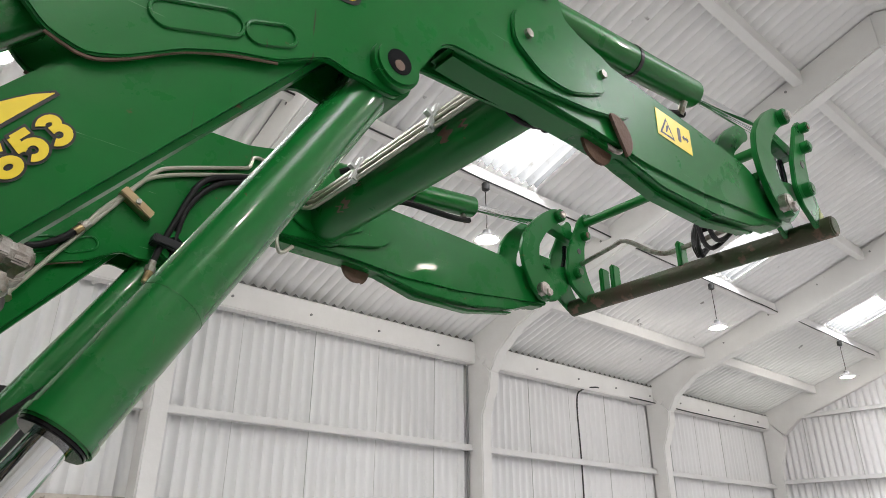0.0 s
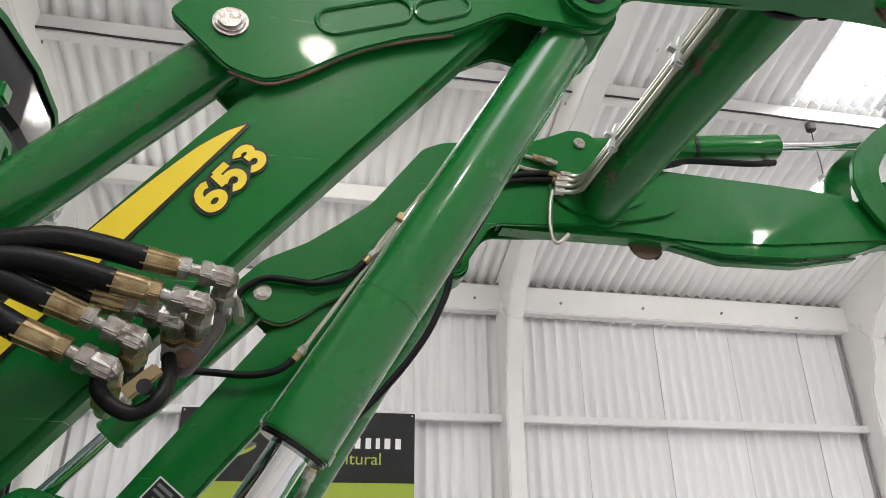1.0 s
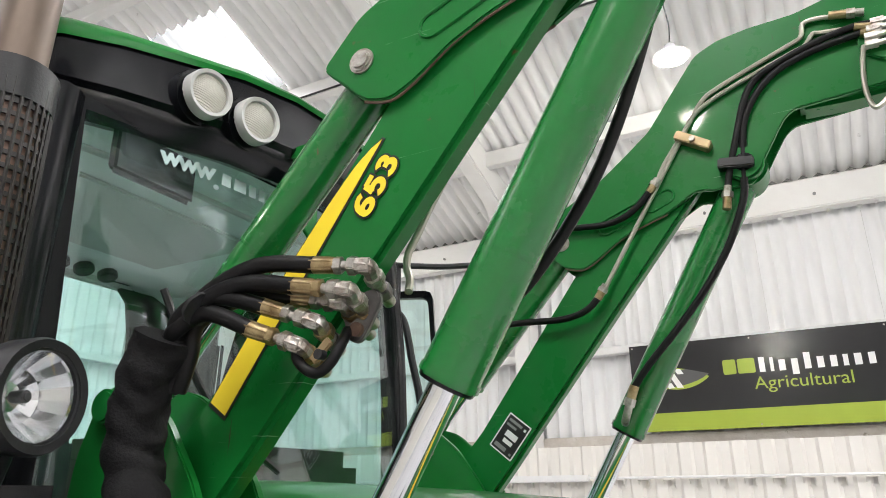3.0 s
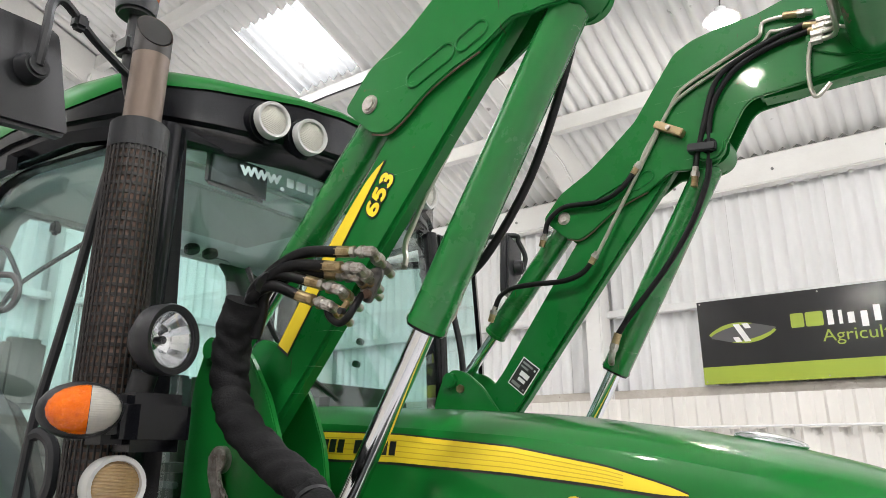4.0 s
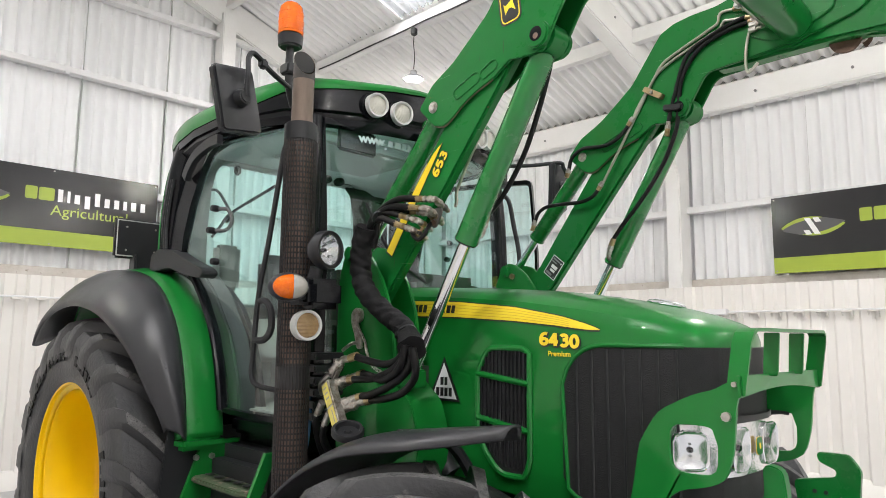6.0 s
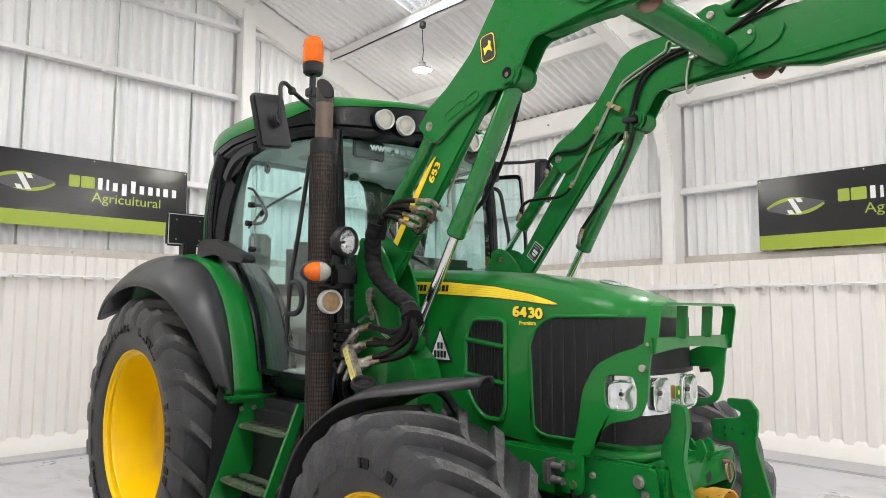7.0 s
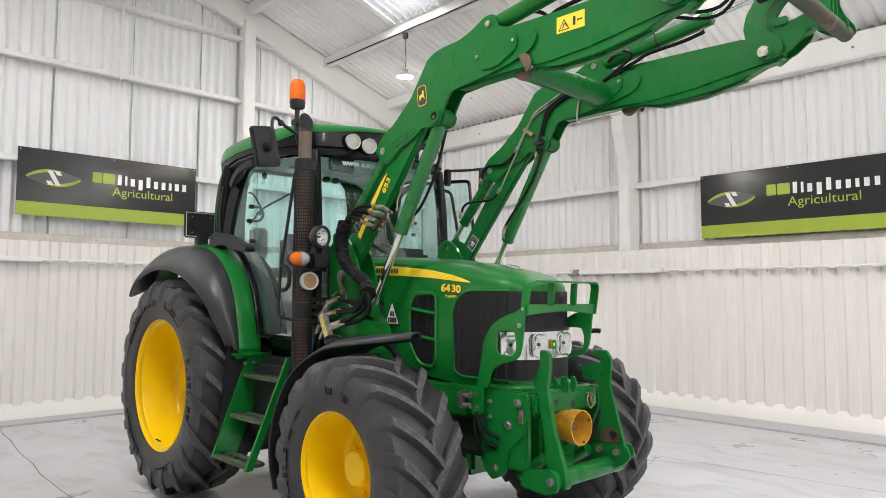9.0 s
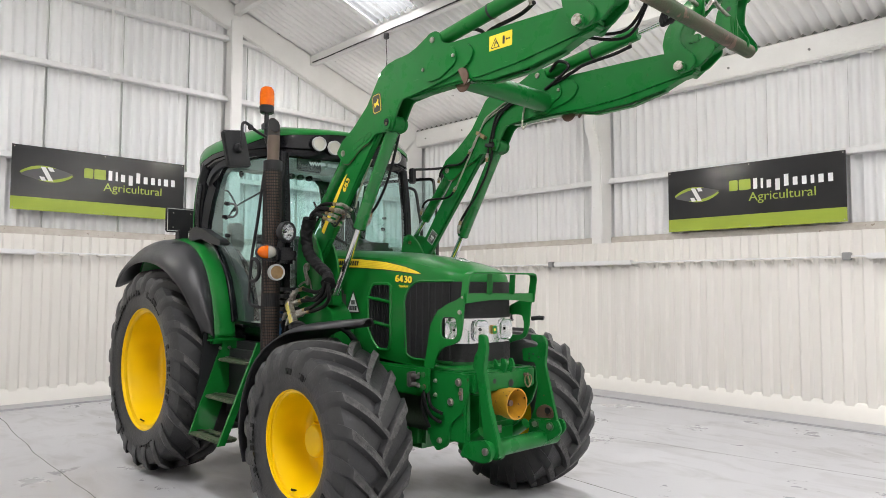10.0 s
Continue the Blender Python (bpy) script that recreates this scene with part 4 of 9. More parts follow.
def thick(ob, t, offset=-1):
    s = ob.modifiers.new("thickness", "SOLIDIFY")
    s.thickness, s.offset = t, offset
    return ob


def surface(rows):
    """A sheet through rows of points."""
    bm = bmesh.new()
    vs = [[bm.verts.new(p) for p in row] for row in rows]
    for a, b in zip(vs, vs[1:]):
        for k in range(len(a) - 1):
            bm.faces.new((a[k], a[k + 1], b[k + 1], b[k]))
    return bm


def curve2(table, x):
    xs, ys = [p[0] for p in table], [p[1] for p in table]
    return float(np.interp(x, xs, ys))


TRACTOR = thing("tractor", "green farm tractor with yellow wheels and glazed cab on concrete", "tractor")


def build_tyre(radius, width, rim_r, lug_h):
    """Carcass and chevron lugs about the y axis, outer side at -y."""
    hw, rc = width / 2, radius - lug_h
    bm = bmesh.new()
    prof = [(rim_r + 0.003, -hw * 0.70), (rim_r + 0.005, -hw * 0.82), (rim_r + 0.014, -hw * 0.868), (rim_r + 0.03, -hw * 0.90), (rim_r + 0.05, -hw * 0.93), ((rim_r + rc) / 2, -hw), (rc - 0.10, -hw * 0.985), (rc - 0.05, -hw * 0.95),
            (rc - 0.015, -hw * 0.86), (rc, -hw * 0.5), (rc + 0.004, 0)]
    prof = prof + [(r, -h) for r, h in prof[-2::-1]]
    lathe(bm, prof, (0, 0, 0), "y", 96, caps=False)
    return finish(bm, "tyre", 32)


def build_lug(radius, width, lug_h, reach, side):
    """One chevron bar of a tread."""
    hw, rc, n = width / 2, radius - lug_h, 10
    bm, rows = bmesh.new(), []
    for i in range(n + 1):
        t = i / n
        if t < 0.86:
            q = t / 0.86
            y, top, base = -0.03 + q * hw * 1.0, radius - 0.028 * q ** 2.4, rc - 0.012 - 0.02 * q ** 3
        else:
            q = (t - 0.86) / 0.14
            y, top, base = -0.03 + hw * (1.0 + 0.005 * q) + 0.034 * math.sin(q * 1.4), radius - 0.03 - 0.10 * q, rc - 0.03 - 0.13 * q
        a = reach * (t ** 0.85) / radius
        w = (0.034 + 0.012 * t) * (1.0 if t < 0.86 else 1.1)
        row = []
        for da, r in ((-w * 1.35, base), (-w * 0.84, top - 0.006), (-w * 0.72, top), (w * 0.72, top), (w * 0.84, top - 0.006), (w * 1.35, base)):
            ang = a + da / radius
            row.append(bm.verts.new((r * math.cos(ang), side * y, r * math.sin(ang))))
        rows.append(row)
    for p, q in zip(rows, rows[1:]):
        for j in range(5):
            bm.faces.new((p[j], p[j + 1], q[j + 1], q[j]))
    bm.faces.new(rows[0])
    bm.faces.new(rows[-1])
    me = finish(bm, "tread_lug", 32)
    me.materials.append(RUBBER)
    me.materials.append(LUG_FACE)
    for f in me.polygons:
        c = f.center
        if len(f.vertices) == 4 and math.hypot(c.x, c.z) > radius - 0.034 and Vector((c.x, 0, c.z)).normalized().dot(f.normal) > 0.86:
            f.material_index = 1
    return me


def bar_mesh(r, hw, pitch, h):
    """A raised plain bar in place of a moulded letter, at the top of the sidewall."""
    return finish(block((r - h / 2, r + h / 2), (-hw - 0.004, -hw + 0.002), (-r * radians(pitch) * 0.34, r * radians(pitch) * 0.34)), "moulded_bar")


def wheel_set():
    rear_tyre, front_tyre = build_tyre(0.888, 0.52, 0.522, 0.060), build_tyre(0.66, 0.53, 0.334, 0.056)
    rear_prof = [(0.50, -0.02), (0.534, -0.008), (0.539, 0.004), (0.532, 0.010), (0.523, 0.006), (0.521, -0.012), (0.516, -0.022), (0.496, -0.032), (0.490, -0.05), (0.486, -0.09), (0.478, -0.12), (0.473, -0.16), (0.468, -0.21), (0.458, -0.245), (0.452, -0.29), (0.44, -0.32),
                 (0.42, -0.338), (0.40, -0.345), (0.26, -0.355), (0.22, -0.33), (0.15, -0.33), (0.14, -0.30), (0.0001, -0.295)]
    front_prof = [(0.322, -0.012), (0.345, -0.008), (0.350, 0.004), (0.343, 0.010), (0.335, 0.006), (0.333, -0.012), (0.332, -0.02), (0.322, -0.028), (0.316, -0.045), (0.312, -0.075), (0.304, -0.10), (0.300, -0.14), (0.294, -0.18), (0.286, -0.205), (0.278, -0.24), (0.268, -0.258),
                  (0.25, -0.27), (0.235, -0.275), (0.135, -0.275), (0.112, -0.262), (0.106, -0.24), (0.104, -0.15), (0.098, -0.137), (0.09, -0.132), (0.0001, -0.130)]
    specs = (("rear_wheel", (0.0, -0.905, 0.80), rear_tyre, rear_prof, 0.215, 0.30, 8, 0.26, ((150, 6, 5, 0.05), (75, 6, 5, 0.05), (240, 8, 5, 0.05), (20, 8, 5, 0.05), (300, 5, 5, 0.04))),
             ("front_wheel", (2.43, -0.85, 0.532), front_tyre, front_prof, 0.215, 0.195, 8, 0.265, ((100, 8, 6, 0.04), (215, 8, 6, 0.04), (330, 8, 6, 0.04))))
    for name, at, tyre, prof, out, bolt_r, nb, hw, spans in specs:
        rim_bm = bmesh.new()
        lathe(rim_bm, [(r, h) for r, h in prof], (0, -out, 0), "y", 72, -1, False)
        rim_me = finish(rim_bm, "rim", 30)
        dims = (0.888, 0.52, 0.060, 20, 0.37) if name == "rear_wheel" else (0.66, 0.53, 0.056, 18, 0.34)
        lug_meshes = [(build_lug(dims[0], dims[1], dims[2], dims[4], sd), 0.5 if sd < 0 else 0.0) for sd in (1, -1)]
        bar_meshes = {}
        for side in (1, -1):
            m = Matrix.Translation((at[0], 1.072 if side < 0 and name == "front_wheel" else side * at[1], at[2]))
            if side < 0:
                m = m @ FLIP
            w = part(name, tyre, RUBBER, TRACTOR, "black chevron-treaded agricultural tyre on a yellow rim")
            w.matrix_basis = m
            part("rim", rim_me, YELLOW, w, "yellow painted dished steel rim")
            for a0, count, pitch, h in spans:
                for k in range(count):
                    if (pitch, h) not in bar_meshes:
                        bar_meshes[(pitch, h)] = bar_mesh((prof[1][0] + dims[0]) / 2 - 0.04, hw, pitch, h)
                    part("moulded_bar", bar_meshes[(pitch, h)], HOSE, w).matrix_basis = Matrix.Rotation(-radians(a0 - k * pitch), 4, "Y")
            if name == "rear_wheel":
                for k, mark in enumerate("/65R38"):
                    a = radians(118 - 5.2 * k)
                    stick("size_mark", lettering(mark, 0.066, 0.002, 0.001), HOSE, w, frame_m((0.668 * math.cos(a), -hw - 0.0035, 0.668 * math.sin(a)), (math.sin(a), 0, -math.cos(a)), (math.cos(a), 0, math.sin(a))))
            for k in range(dims[3]):
                for lug, half in lug_meshes:
                    part("tread_lug", lug, None, w).matrix_basis = Matrix.Rotation(-2 * math.pi * (k + half) / dims[3], 4, "Y")
            for k in range(nb):
                a = 2 * math.pi * (k + 0.5) / nb
                rr = bolt_r if name == "rear_wheel" else 0.19
                depth = -out + (0.352 if name == "rear_wheel" else 0.276)
                part("wheel_bolt", rod((rr * math.cos(a), depth, rr * math.sin(a)), (rr * math.cos(a), depth - 0.022, rr * math.sin(a)), 0.016, 6), STEEL if name == "rear_wheel" else YELLOW, w)
            a = radians(258)
            part("valve_stem", rod((0.475 * math.cos(a) * prof[1][0] / 0.516, -out + 0.06, 0.475 * math.sin(a) * prof[1][0] / 0.516), (0.45 * math.cos(a) * prof[1][0] / 0.516, -out + 0.02, 0.45 * math.sin(a) * prof[1][0] / 0.516), 0.007, 8), PLASTIC, w)


# bonnet shape
B_TOP = [(1.42, 1.838), (1.7, 1.828), (2.1, 1.805), (2.4, 1.782), (2.7, 1.742), (2.9, 1.703), (3.02, 1.672), (3.08, 1.652), (3.115, 1.636), (3.135, 1.622), (3.14, 1.61)]
B_HALF = [(1.42, 0.345), (1.8, 0.345), (2.2, 0.338), (2.6, 0.318), (2.8, 0.302), (2.95, 0.287), (3.02, 0.272), (3.08, 0.235), (3.115, 0.19), (3.135, 0.11), (3.14, 0.001)]
B_LOW = [(1.42, 1.10), (2.3, 1.02), (2.7, 0.985), (3.14, 0.975)]


def bonnet_section(x):
    t, w, b = curve2(B_TOP, x), curve2(B_HALF, x), curve2(B_LOW, x)
    k = min(1, w / 0.2)
    return [(w * 0.94, b), (w * 0.985, b + 0.05), (w, b + 0.14), (w, t - 0.15), (w * 0.995, t - 0.115), (w * 0.975, t - 0.085), (w * 0.93, t - 0.055 * k), (w * 0.82, t - 0.03 * k), (w * 0.62, t - 0.014 * k), (w * 0.3, t - 0.003), (0, t)]


def bonnet_side(x, z):
    s = bonnet_section(x)[:9]
    return float(np.interp(z, [p[1] for p in s], [p[0] for p in s]))


def side_patch(xs, low, high, off, rows=6):
    """A panel lying on the right flank of the bonnet."""
    grid = []
    for x in xs:
        a, b = low(x), high(x)
        grid.append([(x, -bonnet_side(x, a + (b - a) * k / rows) - off, a + (b - a) * k / rows) for k in range(rows + 1)])
    return surface(grid)


def nose_path():
    pts = [(x, -curve2(B_HALF, x)) for x in np.linspace(2.612, 3.02, 22)]
    pts += [(x, -curve2(B_HALF, x)) for x in (3.04, 3.06, 3.08, 3.095, 3.105, 3.115, 3.122, 3.129, 3.135, 3.138)]
    pts.append((3.14, 0.0))
    return pts + [(x, -y) for x, y in pts[-2::-1]]


def nose_patch(z0, z1, off, i0, i1, rows=4):
    """A panel wrapped round the nose; z0 and z1 are functions of the place along it."""
    pts = nose_path()
    grid = []
    for i in range(i0, i1 + 1):
        p, a, b = Vector(pts[i]), Vector(pts[max(i - 1, 0)]), Vector(pts[min(i + 1, len(pts) - 1)])
        d = (b - a).normalized()
        nrm = Vector((d.y, -d.x))
        lo, hi = z0(i), z1(i)
        grid.append([(p.x + nrm.x * off, p.y + nrm.y * off, lo + (hi - lo) * k / rows) for k in range(rows + 1)])
    return surface(grid)


def bonnet_decal(x, z, off=0.002):
    y = -bonnet_side(x, z) - off
    d = Vector((0.05, -(bonnet_side(x + 0.025, z) - bonnet_side(x - 0.025, z)), 0)).normalized()
    return frame_m((x, y, z), d, (0, 0, 1))


def squared(bm):
    """Turns round bowls into rounded squares."""
    for v in bm.verts:
        r = math.hypot(v.co.x, v.co.y)
        if r > 1e-4:
            k = ((abs(v.co.x) / r) ** 4 + (abs(v.co.y) / r) ** 4) ** -0.25
            v.co.x, v.co.y = v.co.x * k, v.co.y * k


def build_bonnet():
    xs = list(np.linspace(1.42, 2.9, 26)) + [2.95, 3.0, 3.03, 3.06, 3.08, 3.095, 3.108, 3.118, 3.127, 3.133, 3.137, 3.14]
    rows = []
    for x in xs:
        s = bonnet_section(x)
        rows.append([(x, -y, z) for y, z in s] + [(x, y, z) for y, z in s[-2::-1]])
    bonnet = part("bonnet", surface(rows), GREEN, TRACTOR, "glossy green bonnet with yellow stripe", angle=28)
    # black side and nose grille
    npts = len(nose_path())

    def corner(x, c, r):
        """Fall of a rounded corner of radius r whose straight edge begins at c."""
        return r * (1 - math.sqrt(max(0.0, 1 - min(1.0, max(0.0, (c - x) / r)) ** 2)))

    def low(i):
        x = nose_path()[i][0]
        return 1.045 - 0.01 * (x - 2.6) + corner(x, 2.71, 0.105)

    def high(i):
        x = nose_path()[i][0]
        return min(1.562 - corner(x, 2.775, 0.165), curve2(B_TOP, x) - 0.05)
    part("grille", nose_patch(low, high, 0.005, 0, npts - 1, 6), GRILLE_BLACK, bonnet, "black mesh side and nose grille")
    for i in list(range(3, 22, 3)) + list(range(npts - 22, npts - 3, 3)):
        p = nose_path()[i]
        sgn = -1 if p[1] < 0 else 1
        part("grille_rib", hose([(p[0], p[1] + sgn * 0.006, low(i) + 0.01), (p[0], p[1] + sgn * 0.006, high(i) - 0.01)], 0.005, 6, 0), PLASTIC, bonnet)
    for sgn in (-1, 1):
        rim = []
        for i in range(0, 23):
            p = nose_path()[i]
            rim.append((p[0], sgn * (-p[1] + 0.004) * -1 if sgn < 0 else (-p[1] + 0.004), high(i) + 0.004))
        lo = []
        for i in range(0, 23):
            p = nose_path()[i]
            lo.append((p[0], sgn * (abs(p[1]) + 0.004), low(i) - 0.004))
        rim = [(a, sgn * abs(b), c) for a, b, c in rim]
        part("grille_bead", hose(rim[::-1] + lo[1:], 0.008, 8, 0), GREEN, bonnet)
    # side vents
    vx = list(np.linspace(2.228, 2.472, 19))

    def vhigh(x):
        return 1.550 - 0.115 * max(0, (2.305 - x) / 0.077) ** 2.2 - 0.02 * max(0, (x - 2.425) / 0.047) ** 2

    def vlow(x):
        return 1.082 + 0.15 * max(0, (2.37 - x) / 0.142) ** 2 + 0.07 * max(0, (x - 2.435) / 0.037) ** 2
    for sgn in (1, -1):
        m = Matrix.Identity(4) if sgn > 0 else FLIP
        vent = part("side_vent", side_patch(vx, vlow, vhigh, 0.004), GRILLE_BLACK, bonnet, "black louvred side vent")
        vent.matrix_basis = m
        ring = [(x, -bonnet_side(x, vhigh(x)) - 0.004, vhigh(x)) for x in vx] + [(x, -bonnet_side(x, vlow(x)) - 0.004, vlow(x)) for x in vx[::-1]]
        ring.append(ring[0])
        part("vent_frame", hose(ring, 0.012, 8, 0), GREEN, bonnet).matrix_basis = m
        for za, tilt in ((1.435, -0.016), (1.266, -0.018)):
            pts = [(x, -bonnet_side(x, za) - 0.006, za + tilt * (x - 2.35) / 0.122) for x in vx]
            part("vent_bar", hose(pts, 0.013, 8, 0), GREEN, bonnet).matrix_basis = m
        for k in range(12):
            x = 2.252 + k * 0.0182
            part("vent_slat", bar_sweep(bmesh.new(), [(x, -bonnet_side(x, vlow(x)) - 0.008, vlow(x) + 0.03), (x, -bonnet_side(x, 1.3) - 0.008, 1.3), (x, -bonnet_side(x, vhigh(x)) - 0.008, vhigh(x) - 0.012)], 0.008, 0.005), PLASTIC, bonnet).matrix_basis = m
        # yellow stripe with its black edge
        sx = list(np.linspace(1.60, 2.76, 40))

        def smid(x):
            return curve2([(1.60, 1.715), (1.8, 1.713), (2.1, 1.702), (2.4, 1.678), (2.6, 1.650), (2.76, 1.618)], x)

        def shalf(x):
            return curve2([(1.60, 0.034), (2.1, 0.031), (2.4, 0.026), (2.62, 0.017), (2.72, 0.009), (2.76, 0.001)], x)
        for nm, mat, grow, off in (("stripe_edge", DECAL_BLACK, 0.006, 0.0012), ("stripe", DECAL_YELLOW, 0.0, 0.0024)):
            ob = part(nm, side_patch(sx, lambda x: smid(x) - shalf(x) - grow, lambda x: smid(x) + shalf(x) + grow * 0.6, off, 5), mat, bonnet)
            ob.matrix_basis = m
        for q in (-0.6, -0.2, 0.2, 0.6):
            part("stripe_line", side_patch(sx[:-4], lambda x: smid(x) + q * shalf(x) - 0.0011, lambda x: smid(x) + q * shalf(x) + 0.0011, 0.0030, 1), STRIPE_OCHRE, bonnet).matrix_basis = m
        for k, w in enumerate((0.018, 0.030, 0.028, 0.028, 0.012, 0.030, 0.025, 0.025, 0.028, 0.025)):
            x = 1.832 + k * 0.0275
            if k != 4:
                x0, x1 = x, x + w * 0.75
                ob = part("name_bar", side_patch([x0, x1], lambda q: smid(q) - 0.016, lambda q: smid(q) + 0.016, 0.0040, 5), DECAL_BLACK, bonnet)
                ob.matrix_basis = m
    for dx, dz, mat, off, bold in ((0.0025, -0.0025, DECAL_BLACK, 0.0015, 0.0074), (0, 0, DECAL_YELLOW, 0.0030, 0.0040)):
        for k, figure in enumerate("6430"):
            stick("model_number", digit(figure, 0.078, bold - 0.0036), mat, bonnet, bonnet_decal(2.537 + 0.0418 * k + dx, 1.587 - 0.003 * k + dz, off=off + 0.001) @ Matrix.Diagonal((1.06, 0.86, 1, 1)))
    stick("model_word", lettering("Premium", 0.026, 0.0003, 0.0006), DECAL_YELLOW, bonnet, bonnet_decal(2.60, 1.532, off=0.003))
    # triangular plate with plain bars
    tri = part("triangle_plate", flat([(-0.073, -0.06), (0.073, -0.06), (0.0, 0.085)], 0.0015), DECAL_BLACK, bonnet, "black and white triangular marking plate")
    tri.matrix_basis = bonnet_decal(2.045, 1.405, off=0.003) @ Matrix.Diagonal((1.22, 1.22, 1, 1))
    part("plate_face", flat([(-0.058, -0.052), (0.058, -0.052), (0.0, 0.066)], 0.0006), SIGN_WHITE, tri).location.z = 0.0017
    for x0, x1, y0, y1 in ((-0.016, -0.002, -0.008, 0.018), (0.003, 0.016, -0.008, 0.018), (-0.036, -0.021, -0.044, -0.016), (-0.016, -0.002, -0.044, -0.016), (0.003, 0.017, -0.044, -0.016), (0.022, 0.036, -0.044, -0.016)):
        part("code_bar", flat(rect(x0, x1, y0, y1), 0.0005), DECAL_BLACK, tri).location.z = 0.0024
    # bottom lip and frame under the bonnet
    part("nose_lip", hose([(2.84, -0.298, 1.002), (2.9, -0.295, 0.995), (3.03, -0.27, 0.99), (3.10, -0.20, 0.99), (3.14, 0, 0.99), (3.10, 0.20, 0.99), (3.03, 0.27, 0.99), (2.9, 0.295, 0.995), (2.84, 0.298, 1.002)], 0.028, 10, 5), GREEN, bonnet)
    # headlights across the nose
    hl = part("headlight_strip", nose_patch(lambda i: 1.16, lambda i: 1.322, 0.007, 19, npts - 20, 4), LENS_CLEAR, TRACTOR, "clear headlight strip across the nose")
    pts = nose_path()
    for y, r, x in ((-0.268, 0.058, 3.047), (-0.120, 0.066, 3.134), (0.120, 0.066, 3.134), (0.268, 0.058, 3.047)):
        axis = Vector((1, 0.9 * (1 if y > 0.2 else -1 if y < -0.2 else 0), 0)).normalized()
        c = Vector((x, y, 1.243)) + axis * 0.007
        bm = bmesh.new()
        lathe(bm, [(r, 0.013), (r * 0.9, 0.009), (r * 0.7, 0.005), (r * 0.4, 0.002), (r * 0.2, 0.001), (0.0001, 0.001)], (0, 0, 0), "z", 24, caps=False)
        squared(bm)
        bm.transform(Matrix.Translation(c) @ axis.to_track_quat("Z", "Y").to_matrix().to_4x4())
        bowl = part("headlight_bowl", bm, REFLECTOR, hl, angle=12)
        q = c + Vector((0, 0, r * 0.08))
        part("bulb", rod(q - axis * 0.002, q + axis * 0.008, r * 0.16, 12, None, 0.002), CAB_BLACK, bowl)
        for k in (-1, 1):
            part("bulb_shade", rod(q + Vector((0, 0, k * r * 0.34)) - axis * 0.001, q + Vector((0, 0, k * r * 0.30)) + axis * 0.006, r * 0.07, 8), GREY_PLASTIC, bowl)
        bm = bmesh.new()
        lathe(bm, [(r * 1.03, 0.0125), (r * 0.6, 0.0145), (0.0001, 0.015)], (0, 0, 0), "z", 24, caps=False)
        squared(bm)
        bm.transform(Matrix.Translation(c) @ axis.to_track_quat("Z", "Y").to_matrix().to_4x4())
        part("headlight_glass", bm, LAMP_GLASS, bowl, "clear headlight glass").visible_shadow = False
        bm = bmesh.new()
        lathe(bm, [(r * 1.04, 0.0), (r * 1.05, 0.011), (r * 1.0, 0.013)], (0, 0, 0), "z", 24, caps=False)
        squared(bm)
        bm.transform(Matrix.Translation(c) @ axis.to_track_quat("Z", "Y").to_matrix().to_4x4())
        part("headlight_ring", bm, CHROME, hl)
    stick("badge", flat(rounded(rect(-0.022, 0.022, -0.028, 0.028), 0.012), 0.003), STRIPE_OCHRE, hl, frame_m((3.157, 0, 1.245), (0, 1, 0), (0, 0, 1)))
    stick("badge_face", flat(rounded(rect(-0.0212, 0.0212, -0.0272, 0.0272), 0.011), 0.003), GREEN, hl, frame_m((3.1585, 0, 1.245), (0, 1, 0), (0, 0, 1)))
    stick("badge_mark", flat(rounded([(-0.004, -0.010), (0.006, -0.010), (0.007, 0.003), (0.002, 0.011), (-0.007, 0.006)], 0.003), 0.001), DECAL_YELLOW, hl, frame_m((3.162, 0, 1.245), (0, 1, 0), (0, 0, 1)))
    part("headlight_brow", nose_patch(lambda i: 1.325, lambda i: 1.345, 0.016, 17, npts - 18, 2), PLASTIC, hl)
    # top vent on the bonnet
    bm = bmesh.new()
    bmesh.ops.create_uvsphere(bm, u_segments=24, v_segments=12, radius=1, matrix=pose(2.85, 0, 1.716, 0, 11, 0) @ Matrix.Diagonal((0.075, 0.042, 0.016, 1)))
    part("bonnet_emblem", bm, LENS_CLEAR, bonnet, "clear oval emblem on the bonnet")


def cab_y(x, z):
    y = 0.825 - max(0.0, x - 0.42) * 0.125 - max(0.0, 0.42 - x) * 0.35
    return y - 0.05 * max(0.0, (z - 2.15) / 0.45) ** 1.4


DOOR = [(0.555, 1.975), (0.64, 1.92), (0.765, 1.79), (0.88, 1.60), (0.95, 1.40), (0.985, 1.23), (1.20, 1.215), (1.47, 1.21), (1.485, 1.6), (1.48, 2.1), (1.455, 2.575), (1.2, 2.585), (0.85, 2.59), (0.715, 2.55), (0.655, 2.44), (0.615, 2.29), (0.565, 2.05)]


